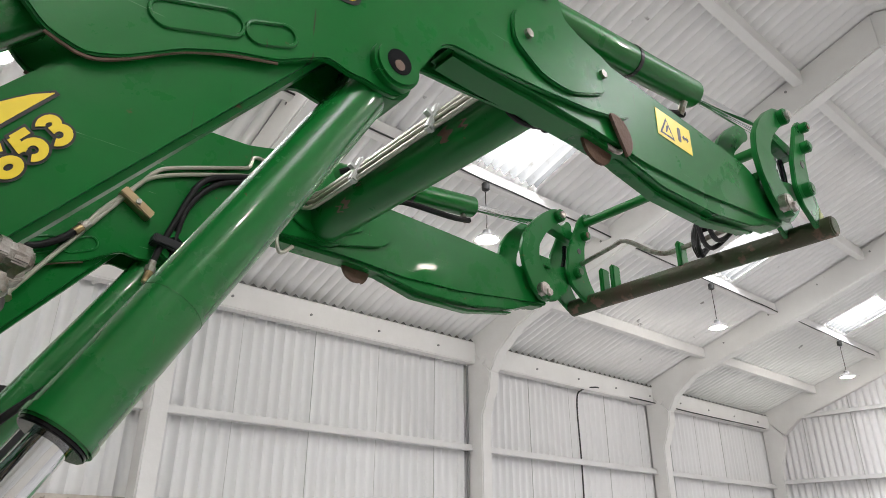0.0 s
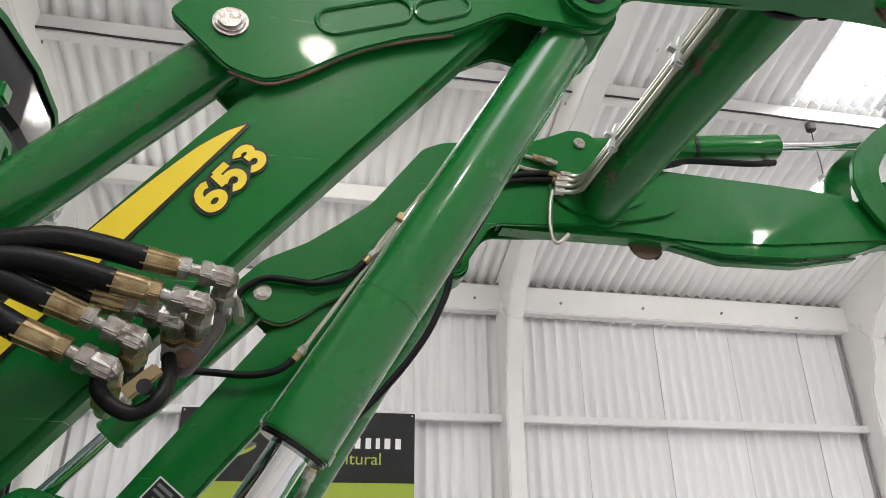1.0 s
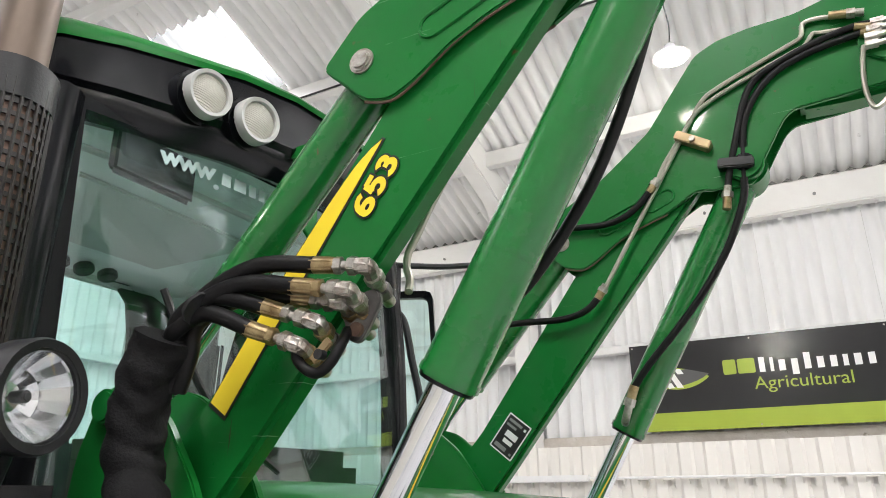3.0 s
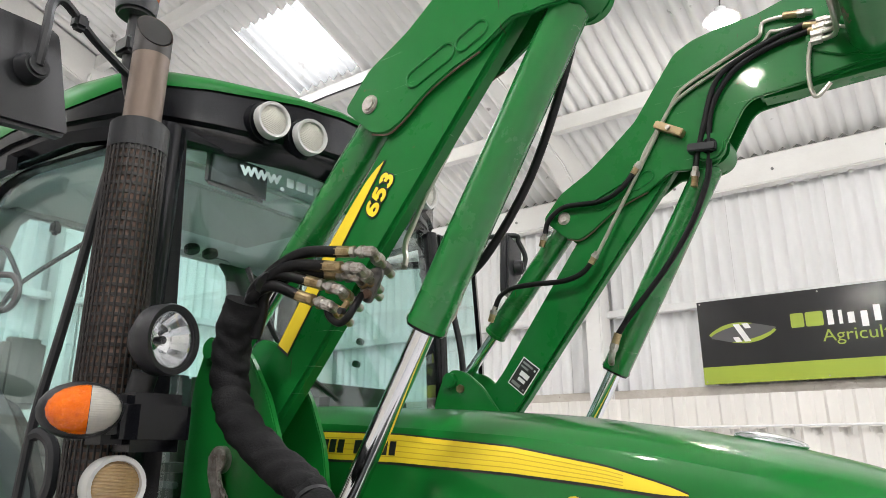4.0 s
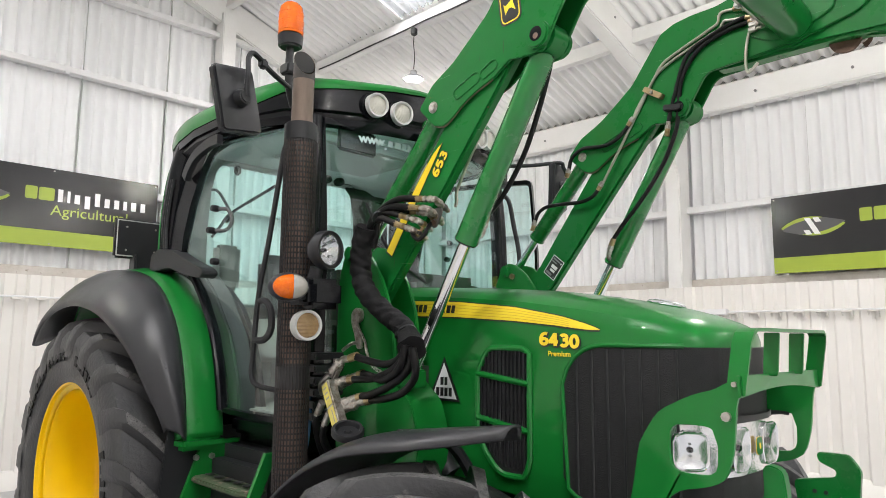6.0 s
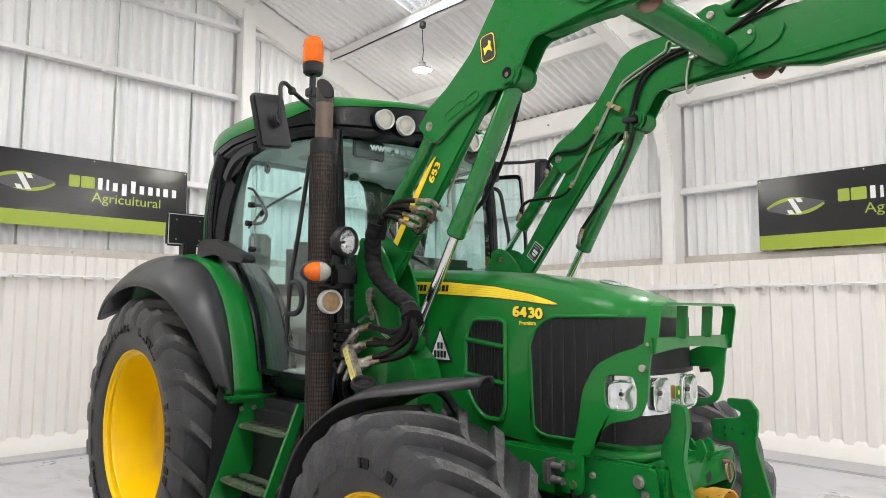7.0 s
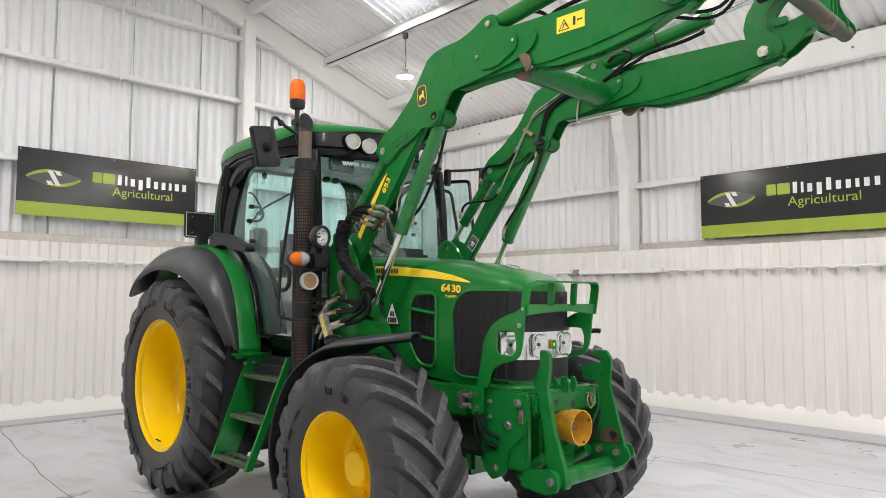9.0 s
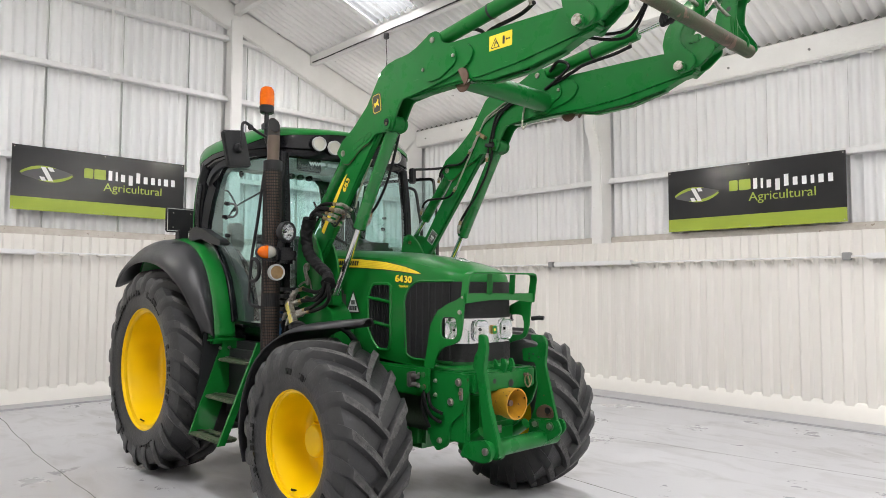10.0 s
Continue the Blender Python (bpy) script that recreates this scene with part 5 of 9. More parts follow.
def build_cab():
    cab = part("cab", block((0.05, 1.44), (-0.62, 0.62), (1.02, 1.22), 0.03), CAB_BLACK, TRACTOR, "black-framed cab with tinted glass and green roof")
    ins = rounded([Vector(p) for p in [(p[0], p[1]) for p in DOOR]], 0.03, 2)
    cx, cz = 1.0, 1.95
    inner = [(cx + (a - cx) * 0.955, cz + (b - cz) * 0.965) for a, b in ins]
    for sgn in (-1, 1):
        # door frame and pane
        bm = bmesh.new()
        rows = []
        for off, loop in ((0.012, ins), (0.02, inner), (-0.012, inner), (-0.03, ins)):
            rows.append([bm.verts.new((a, sgn * (cab_y(a, b) + off), b)) for a, b in loop])
        n = len(ins)
        for i in range(4):
            for k in range(n):
                bm.faces.new((rows[i][k], rows[i][(k + 1) % n], rows[(i + 1) % 4][(k + 1) % n], rows[(i + 1) % 4][k]))
        door = part("cab_door", bm, CAB_BLACK, TRACTOR, "glazed cab door with black frame" if sgn < 0 else "glazed cab door standing ajar")
        if sgn > 0:
            door.matrix_basis = Matrix.Translation((0.46, 0.80, 0)) @ Matrix.Rotation(radians(22), 4, "Z") @ Matrix.Translation((-0.46, -0.80, 0))
        bm = bmesh.new()
        for off in (0.006, 0.0):
            bm.faces.new([bm.verts.new((a, sgn * (cab_y(a, b) + off), b)) for a, b in inner])
        part("door_glass", bm, CAB_GLASS, door, "tinted door glass").visible_shadow = False
        for x, z in ((0.84, 2.222), (0.82, 2.112), (0.865, 1.952)):
            part("glass_clamp", rod((x, sgn * (cab_y(x, z) - 0.01), z), (x, sgn * (cab_y(x, z) + 0.03), z), 0.017, 14, bev=0.004), PLASTIC, door)
        seal = [(0.60, 1.955), (0.70, 1.875), (0.80, 1.75), (0.885, 1.60), (0.945, 1.42), (0.98, 1.24)]
        part("door_seal", hose([(a, sgn * (cab_y(a, b) + 0.018), b) for a, b in seal], 0.015, 8), CAB_BLACK, cab if sgn < 0 else door)
        # rear post with its handle, and green strip behind
        bm = bmesh.new()
        sweep(bm, [(0.40, sgn * 0.80, 1.93), (0.405, sgn * 0.805, 2.2), (0.43, sgn * 0.79, 2.45), (0.47, sgn * 0.765, 2.62)], 0.058, 12)
        part("rear_post", bm, CAB_BLACK, cab)
        for off in (0.01, 0.035, 0.06):
            part("post_rib", hose([(0.40 + off, sgn * 0.852, 2.02), (0.405 + off, sgn * 0.858, 2.2), (0.425 + off, sgn * 0.845, 2.42)], 0.007, 6), PLASTIC, cab)
        bm = bmesh.new()
        sweep(bm, [(0.335, sgn * 0.822, 1.90), (0.343, sgn * 0.824, 2.2), (0.365, sgn * 0.806, 2.45), (0.392, sgn * 0.78, 2.56)], 0.024, 10)
        part("rear_post_trim", bm, GREEN, cab)
        bm = bmesh.new()
        prism(bm, rounded([(0.30, 1.925), (0.31, 2.02), (0.40, 2.045), (0.55, 2.03), (0.76, 1.955), (0.90, 1.915), (0.94, 1.885), (0.90, 1.862), (0.74, 1.885), (0.55, 1.935)], 0.022), *sorted((sgn * 0.79, sgn * 0.872)), 0.016)
        part("post_foot", bm, PLASTIC, cab)
        bm = bmesh.new()
        bar_sweep(bm, spline([(0.60, sgn * 0.83, 2.405), (0.645, sgn * 0.835, 2.45), (0.72, sgn * 0.835, 2.505), (0.84, sgn * 0.825, 2.545), (0.93, sgn * 0.815, 2.555)], 5), 0.03, 0.05)
        part("door_hinge", bm, PLASTIC, cab)
        part("post_cover", surface([[(a + o, sgn * (cab_y(a + o, b) + 0.022), b) for o in (0.0, 0.06, 0.12)] for a, b in ((0.465, 1.99), (0.475, 2.1), (0.51, 2.25), (0.555, 2.42), (0.60, 2.57))]), CAB_BLACK, door)
        # front post
        bm = bmesh.new()
        py = 0.0 if sgn < 0 else -0.045
        sweep(bm, [(1.50, sgn * 0.675 + py, 1.15), (1.515, sgn * 0.675 + py, 1.7), (1.51, sgn * 0.665 + py, 2.2), (1.48, sgn * 0.64 + py, 2.58)], 0.052 if sgn < 0 else 0.044, 12)
        part("front_post", bm, CAB_BLACK, cab)
        # rear corner post with its lining; dark colour on the far side paints shade
        rows = []
        for z, grow in ((1.90, 0.0), (2.2, 0.0), (2.42, 0.012), (2.56, 0.04), (2.615, 0.09)):
            rows.append([(0.25, sgn * (0.545 - grow), z), (0.255, sgn * 0.62, z), (0.28, sgn * 0.70, z), (0.35, sgn * 0.765, z)])
        thick(part("corner_lining", surface(rows), INTERIOR_PALE if sgn < 0 else INTERIOR_BROWN, cab), 0.03)
        bm = bmesh.new()
        prism(bm, rounded([(0.22, 1.2), (0.95, 1.2), (0.93, 1.38), (0.83, 1.60), (0.64, 1.82), (0.50, 1.92), (0.22, 1.93)], 0.03), *sorted((sgn * 0.56, sgn * 0.66)), 0.015)
        part("rear_side_panel", bm, PANEL_GREY, cab)
    bm = bmesh.new()
    for off in (0, 0.006):
        bm.faces.new([bm.verts.new((0.238 - off, b, z)) for b, z in ((-0.57, 1.75), (0.57, 1.75), (0.57, 2.625), (-0.57, 2.625))])
    part("rear_window", bm, CAB_GLASS, cab, "tinted rear window").visible_shadow = False
    part("rear_panel", block((0.20, 0.25), (-0.58, 0.58), (1.2, 1.78), 0.02), INTERIOR, cab)
    # windscreen, curved
    rows = []
    for i in range(9):
        z = 1.26 + (2.59 - 1.26) * i / 8
        rows.append([(1.528 - 0.045 * max(0, (z - 2.0) / 0.57) + 0.10 * (1 - (y / 0.65) ** 2), y, z) for y in np.linspace(-0.645, 0.645, 17)])
    ws = thick(part("windscreen", surface(rows), CAB_GLASS, cab, "curved tinted windscreen"), 0.006)
    ws.visible_shadow = False

    def screen_x(y, z):
        return 1.528 - 0.045 * max(0, (z - 2.0) / 0.57) + 0.10 * (1 - (y / 0.65) ** 2)
    part("screen_band", surface([[(screen_x(y, z) + 0.004, y, z) for z in (2.562, 2.575, 2.59)] for y in np.linspace(-0.645, 0.645, 25)]), CAB_BLACK, ws, "black printed edge of the windscreen")
    for sgn in (-1, 1):
        part("screen_edge", surface([[(screen_x(y, z) + 0.004, sgn * y, z) for z in np.linspace(1.3, 2.565, 9)] for y in (0.59, 0.615, 0.645)]), CAB_BLACK, ws)
    x = -0.425
    for w in (0.034, 0.034, 0.034, 0.010, 0.026, 0.036, 0.022, 0.018, 0.026, 0.026, 0.026):
        y0, y1 = x, x + w
        z0, z1 = (2.500, 2.508) if w == 0.010 else (2.500, 2.530)
        q = lambda y: 1.528 - 0.045 * max(0, (2.52 - 2.0) / 0.57) + 0.10 * (1 - (y / 0.65) ** 2) + 0.010
        if w in (0.034, 0.010):
            letter = "." if w == 0.010 else "w"
            stick("web_letter", lettering(letter, 0.062 if letter == "w" else 0.075, 0.0004, 0.0022), SCREEN_VINYL, ws, frame_m((q(y0 + w / 2), y0 + w / 2, 2.506 if letter == "." else 2.518), (0.4, 1, 0), (-0.08, 0, 1)))
            x = y1 + 0.010
            continue
        part("web_bar", surface([[(q(y0), y0, z0), (q(y0), y0, z1)], [(q(y1), y1, z0), (q(y1), y1, z1)]]), SCREEN_VINYL, ws)
        x = y1 + 0.010
    # wiper and sun visor
    part("wiper", hose([(1.62, -0.05, 1.85), (1.64, -0.30, 1.98), (1.605, -0.42, 2.2)], 0.008, 6), PLASTIC, cab)
    part("inside_mirror", block((1.485, 1.510), (-0.515, -0.285), (2.455, 2.572), 0.012), PLASTIC, cab, "black interior mirror")
    part("door_sill", block((0.95, 1.52), (-0.70, 0.70), (1.13, 1.215), 0.02), CAB_BLACK, cab)

    # roof
    outline = []
    side = [(1.695, 0.0), (1.685, 0.15), (1.648, 0.30), (1.595, 0.42), (1.535, 0.55), (1.475, 0.65), (1.38, 0.74), (1.2, 0.795), (0.9, 0.82), (0.65, 0.825), (0.48, 0.825), (0.37, 0.81), (0.29, 0.77), (0.22, 0.69), (0.185, 0.57), (0.172, 0.42), (0.165, 0.0)]
    outline = [(a, -b) for a, b in side] + [(a, b) for a, b in side[-2:0:-1]]
    mid = Vector((0.75, 0.0))

    def ring_rows(levels):
        """Rings of the roof: height, size, rise towards the front and droop at the back corners, arched over the rear window."""
        rows = []
        for z, k, fz, droop in levels:
            row = []
            for a, b in outline:
                p = mid + (Vector((a, b)) - mid) * k
                corner = min(1.0, max(0.0, (abs(p.y) - 0.52) / 0.14))
                lift = max(0.0, 2.65 - z) * min(1.0, max(0.0, (0.36 - p.x) / 0.08)) * (1 - corner)
                row.append((p.x, p.y, z + lift + fz * max(0, (p.x - 1.2) / 0.5) - corner * droop * min(1.0, max(0.0, (0.75 - p.x) / 0.4)) ** 1.5))
            rows.append(row + [row[0]])
        return rows
    part("roof_rim", surface(ring_rows([(2.585, 0.90, -0.03, 0.05), (2.575, 0.955, -0.04, 0.08), (2.60, 0.985, -0.02, 0.08), (2.62, 0.985, -0.01, 0.08), (2.625, 1.0, 0.0, 0.08), (2.66, 1.0, 0.06, 0.07), (2.71, 0.995, 0.06, 0.05), (2.735, 0.975, 0.045, 0.03)])), CAB_BLACK, TRACTOR, "black roof rim holding work lights")
    part("roof_cap", surface(ring_rows([(2.668, 1.004, 0.092, 0.07), (2.688, 1.008, 0.084, 0.065), (2.728, 1.0, 0.054, 0.045), (2.765, 0.97, 0.034, 0.03), (2.805, 0.89, 0.014, 0.015), (2.832, 0.70, 0.006, 0.0), (2.845, 0.45, 0.0, 0.0), (2.85, 0.02, 0.0, 0.0)])), GREEN, TRACTOR, "green moulded cab roof")
    lining = thick(part("headliner", surface(ring_rows([(2.588, 0.945, -0.03, 0.05), (2.60, 0.92, -0.03, 0.03), (2.614, 0.87, -0.02, 0.0), (2.618, 0.75, -0.01, 0.0), (2.622, 0.4, 0.0, 0.0), (2.622, 0.02, 0.0, 0.0)])), HEADLINER, cab, "pale moulded roof lining"), 0.008, 1)
    part("roof_hatch", block((0.62, 1.12), (-0.34, 0.34), (2.606, 2.621), 0.012), INTERIOR_PALE, lining)
    part("lining_rib", hose([(1.22, -0.70, 2.60), (1.27, -0.35, 2.612), (1.28, 0, 2.614), (1.27, 0.35, 2.612), (1.22, 0.70, 2.60)], 0.010, 8), INTERIOR_PALE, lining)
    part("rear_header", block((0.225, 0.262), (-0.53, 0.53), (2.612, 2.64), 0.008), INTERIOR_PALE, cab)
    part("blind_knob", block((0.262, 0.30), (-0.39, -0.35), (2.555, 2.615), 0.012), PLASTIC, cab)
    for y in (0.08, 0.18, 0.28):
        part("air_vent", rod((0.42, y, 2.615), (0.43, y, 2.585), 0.036, 16, bev=0.006), PLASTIC, cab)
    part("floor_mat", block((0.10, 1.40), (-0.60, 0.60), (1.222, 1.235), 0.005), INTERIOR, cab, "grey cab floor mat")

    def work_light(name, at, aim, r, ring, lens, body):
        d = Vector(aim).normalized()
        bm = bmesh.new()
        lathe(bm, [(0.0001, -0.075), (r * 0.6, -0.07), (r * 0.98, -0.03), (r * 1.0, 0.008), (r * 0.96, 0.016), (r * 0.82, 0.014), (r * 0.80, 0.004)], (0, 0, 0), "z", 32, caps=False)
        q = Matrix.Translation(at) @ d.to_track_quat("Z", "Y").to_matrix().to_4x4()
        bm.transform(q)
        lamp = part(name, bm, ring, TRACTOR, body)
        bm = bmesh.new()
        if lens is REFLECTOR:
            lathe(bm, [(r * 0.83, 0.006), (r * 0.79, 0.004), (r * 0.77, 0.0), (r * 0.66, -0.014), (r * 0.48, -0.032), (r * 0.26, -0.046), (0.0001, -0.050)], (0, 0, 0), "z", 18, caps=False)
            cover = bmesh.new()
            lathe(cover, [(r * 0.80, 0.006), (r * 0.5, 0.009), (r * 0.25, 0.011), (0.0001, 0.0115)], (0, 0, 0), "z", 28, caps=False)
            cover.transform(q)
            part("lens_glass", cover, LAMP_GLASS, lamp, "clear lamp glass").visible_shadow = False
            hood = bmesh.new()
            lathe(hood, [(r * 0.84, 0.012), (r * 0.78, 0.010), (r * 0.78, 0.004)], (0, 0, 0), "z", 32, caps=False)
            hood.transform(q)
            part("hood_ring", hood, PLASTIC, lamp)
            bulb = rod((0, 0, -0.04), (0, 0, -0.012), r * 0.11, 12, None, 0.003)
            bulb.transform(q)
            part("bulb", bulb, PLASTIC, lamp)
        else:
            lathe(bm, [(r * 0.83, 0.003), (r * 0.6, 0.010), (r * 0.3, 0.014), (0.0001, 0.015)], (0, 0, 0), "z", 28)
        bm.transform(q)
        part("lens", bm, lens, lamp, angle=10 if lens is REFLECTOR else 38)
        return lamp
    for sgn in (-1, 1):
        for y, x, z in ((0.392, 1.612, 2.665), (0.275, 1.655, 2.642)):
            part("lamp_pocket", rod((x - 0.05, sgn * y, z + 0.005), (x + 0.005, sgn * y, z), 0.066, 24, bev=0.01), CAB_BLACK, TRACTOR)
            work_light("roof_light", (x + 0.025, sgn * (y + 0.003), z), (1, sgn * 0.18, -0.10), 0.057, LAMP_RIM, LENS_CREAM, "round pale-rimmed roof work light")
    # lamps beside the exhaust
    work_light("work_light", (1.845, -0.795, 1.925), (1, 0.22, -0.02), 0.077, PLASTIC, REFLECTOR, "round black work light with faceted lens")
    work_light("side_lamp", (1.79, -0.845, 1.63), (1, -0.15, 0), 0.060, LAMP_RIM, LENS_TAN, "round cream lamp in a pale ring")
    q = frame_m((1.805, -0.935, 1.775), (0.45, 0.9, 0), (0, 0, 1))
    bm = bmesh.new()
    bmesh.ops.create_uvsphere(bm, u_segments=20, v_segments=12, radius=1, matrix=Matrix.Diagonal((0.068, 0.048, 0.047, 1)))
    bmesh.ops.bisect_plane(bm, geom=list(bm.verts) + list(bm.edges) + list(bm.faces), plane_co=(0.008, 0, 0), plane_no=(1, 0, 0), clear_outer=True)
    bm.transform(q)
    ind = part("indicator", bm, LENS_AMBER, TRACTOR, "amber and clear side indicator lamp")
    bm = bmesh.new()
    bmesh.ops.create_uvsphere(bm, u_segments=20, v_segments=12, radius=1, matrix=Matrix.Diagonal((0.0685, 0.0485, 0.0475, 1)))
    bmesh.ops.bisect_plane(bm, geom=list(bm.verts) + list(bm.edges) + list(bm.faces), plane_co=(0.009, 0, 0), plane_no=(-1, 0, 0), clear_outer=True)
    bm.transform(q)
    part("clear_half", bm, LENS_MILK, ind)
    bm = bmesh.new()
    bmesh.ops.create_uvsphere(bm, u_segments=20, v_segments=12, radius=1, matrix=Matrix.Translation((-0.006, 0, -0.022)) @ Matrix.Diagonal((0.078, 0.056, 0.045, 1)))
    bm.transform(q)
    part("indicator_housing", bm, PLASTIC, ind, "black lamp housing")
    part("lamp_bracket", block((1.70, 1.80), (-0.90, -0.76), (1.71, 1.81), 0.02), PLASTIC, TRACTOR)
    part("lamp_arm", hose([(1.52, -0.68, 1.75), (1.62, -0.72, 1.77), (1.74, -0.80, 1.76), (1.78, -0.80, 1.86)], 0.028, 10), PLASTIC, TRACTOR)
    part("lamp_cover", block((1.72, 1.835), (-0.86, -0.70), (1.695, 1.815), 0.025), CAB_BLACK, TRACTOR)

    # interior
    seat = part("driver_seat", block((0.38, 0.85), (-0.25, 0.25), (1.45, 1.57), 0.05), SEAT_CLOTH, TRACTOR, "grey cloth driver seat")
    part("seat_back", block((0.28, 0.42), (-0.24, 0.24), (1.52, 2.08), 0.06, None), SEAT_CLOTH, seat)
    part("seat_base", block((0.45, 0.78), (-0.2, 0.2), (1.2, 1.46), 0.02), INTERIOR, seat)
    part("arm_console", block((0.5, 1.05), (-0.46, -0.28), (1.45, 1.68), 0.03), INTERIOR, TRACTOR)
    part("dash", block((1.28, 1.48), (-0.28, 0.28), (1.2, 1.80), 0.05), INTERIOR_BROWN, TRACTOR, "dark dashboard")
    part("dash_wing", block((1.30, 1.45), (0.04, 0.56), (1.72, 1.925), 0.05), INTERIOR_BROWN, TRACTOR, "dark dashboard top")
    part("side_console", block((1.06, 1.46), (-0.47, -0.285), (1.15, 1.665), 0.025), INTERIOR_BROWN, TRACTOR, "dark brown side console")
    for zc in (1.44, 1.52, 1.60):
        part("console_ledge", block((1.08, 1.45), (-0.484, -0.465), (zc, zc + 0.018), 0.004), SEAT_CLOTH, TRACTOR)
    part("column_cowl", block((1.11, 1.25), (-0.31, -0.06), (1.60, 1.93), 0.05), INTERIOR_BROWN, TRACTOR, "dark brown steering column cowl")
    sw = part("steering_column", rod((1.30, 0, 1.6), (1.12, 0, 1.83), 0.04, 16), INTERIOR, TRACTOR)
    bm = bmesh.new()
    ringp = [(0.19 * math.cos(a), 0.19 * math.sin(a), 0) for a in np.linspace(0, 2 * math.pi, 33)]
    sweep(bm, ringp, 0.016, 8, 0)
    for a in (0.5, 2.6, 4.7):
        cyl(bm, (0, 0, -0.01), (0.19 * math.cos(a), 0.19 * math.sin(a), 0), 0.012, 8)
    bm.transform(Matrix.Translation((1.12, 0, 1.83)) @ Vector((-0.62, 0, 0.79)).to_track_quat("Z", "Y").to_matrix().to_4x4())
    part("steering_wheel", bm, PLASTIC, sw)
    part("monitor", block((1.25, 1.29), (-0.52, -0.34), (1.78, 1.92), 0.01), PLASTIC, TRACTOR)
    part("door_strut", hose([(1.25, -0.69, 2.287), (0.86, -0.70, 2.207), (0.75, -0.70, 2.15), (0.66, -0.70, 2.105)], 0.008, 6), PLASTIC, TRACTOR)
    part("grab_bar", hose([(0.64, -0.70, 2.36), (0.70, -0.70, 2.345), (0.77, -0.70, 2.29), (0.85, -0.70, 2.21), (0.845, -0.70, 2.185), (0.815, -0.70, 2.165)], 0.008, 6), PLASTIC, TRACTOR)
    part("door_handle", hose([(0.84, -0.765, 2.222), (0.90, -0.745, 2.215), (0.94, -0.74, 2.18), (0.945, -0.74, 2.14), (0.90, -0.745, 2.11), (0.83, -0.765, 2.112)], 0.010, 8), SEAT_CLOTH, TRACTOR, "grey inner door handle")
    part("rear_monitor", block((0.27, 0.35), (-0.505, -0.355), (1.85, 2.115), 0.02), INTERIOR, TRACTOR, "grey box beside the seat")


def build_cab_outside():
    # exhaust
    ex, ey = 1.655, -0.815
    ex_ob = part("exhaust", rod((ex, ey, 0.95), (ex, ey, 2.46), 0.0595, 24), EXHAUST_CORE, TRACTOR, "upright exhaust stack in a slotted guard")
    bm = bmesh.new()
    for k in range(65):
        z = 0.985 + k * 0.0222
        lathe(bm, [(0.062, 0), (0.066, 0), (0.066, 0.0075), (0.062, 0.0075)], (ex, ey, z), "z", 32, caps=False)
    for k in range(32):
        a = 2 * math.pi * k / 32
        cyl(bm, (ex + 0.0655 * math.cos(a), ey + 0.0655 * math.sin(a), 0.98), (ex + 0.0655 * math.cos(a), ey + 0.0655 * math.sin(a), 2.43), 0.0034, 6)
    part("heat_guard", bm, EXHAUST_GUARD, ex_ob, "rust-brown slotted heat guard")
    part("guard_collar", rod((ex, ey, 2.39), (ex, ey, 2.47), 0.069, 24, bev=0.006), PLASTIC, ex_ob)
    part("guard_band", rod((ex, ey, 1.378), (ex, ey, 1.475), 0.0675, 24, bev=0.006), PLASTIC, ex_ob)
    bm = bmesh.new()
    cyl(bm, (ex, ey, 2.44), (ex + 0.012, ey, 2.86), 0.045, 28)
    cut = Vector((0.80, -0.22, 0.55)).normalized()
    bmesh.ops.bisect_plane(bm, geom=list(bm.verts) + list(bm.edges) + list(bm.faces), plane_co=(ex + 0.012, ey, 2.735), plane_no=cut, clear_outer=True)
    tail = part("tail_pipe", bm, EXHAUST, ex_ob, "heat-stained bare steel tail pipe")
    bm = bmesh.new()
    cyl(bm, (ex + 0.006, ey, 2.66), (ex + 0.012, ey, 2.86), 0.0456, 28)
    bmesh.ops.bisect_plane(bm, geom=list(bm.verts) + list(bm.edges) + list(bm.faces), plane_co=(ex + 0.012, ey, 2.735), plane_no=cut, clear_outer=True)
    part("sooty_tip", bm, SOOT, tail, "soot-blackened pipe end")
    bm = bmesh.new()
    d = cut
    cyl(bm, (ex, ey, 2.60), (ex + 0.012, ey, 2.90), 0.0425, 28)
    bmesh.ops.bisect_plane(bm, geom=list(bm.verts) + list(bm.edges) + list(bm.faces), plane_co=(ex + 0.012, ey, 2.734), plane_no=cut, clear_outer=True)
    edge = [e for e in bm.edges if len(e.link_faces) == 1]
    top = bmesh.ops.contextual_create(bm, geom=edge)["faces"]
    bmesh.ops.delete(bm, geom=[f for f in bm.faces if f not in top], context="FACES")
    r = bmesh.ops.extrude_face_region(bm, geom=list(bm.faces))
    for v in r["geom"]:
        if isinstance(v, bmesh.types.BMVert):
            v.co -= d * 0.004
    part("pipe_mouth", bm, DECAL_BLACK, ex_ob, "sooty open pipe mouth")
    # beacon
    bx, by = 1.495, -0.785
    be = part("beacon", rod((bx, by, 2.865), (bx, by, 2.925), 0.052, 28, 0.058, 0.008), PLASTIC, TRACTOR, "amber rotating beacon on a black stalk")
    bm = bmesh.new()
    lathe(bm, [(0.056, 0.0), (0.0565, 0.06), (0.055, 0.10), (0.050, 0.128), (0.036, 0.145), (0.0001, 0.152)], (bx, by, 2.925), "z", 32)
    part("beacon_dome", bm, LENS_AMBER, be, "ribbed amber dome")
    part("beacon_reflector", block((bx - 0.012, bx + 0.004), (by - 0.030, by + 0.030), (2.945, 3.03), 0.006, None), REFLECTOR, be, "curved mirror inside the beacon")
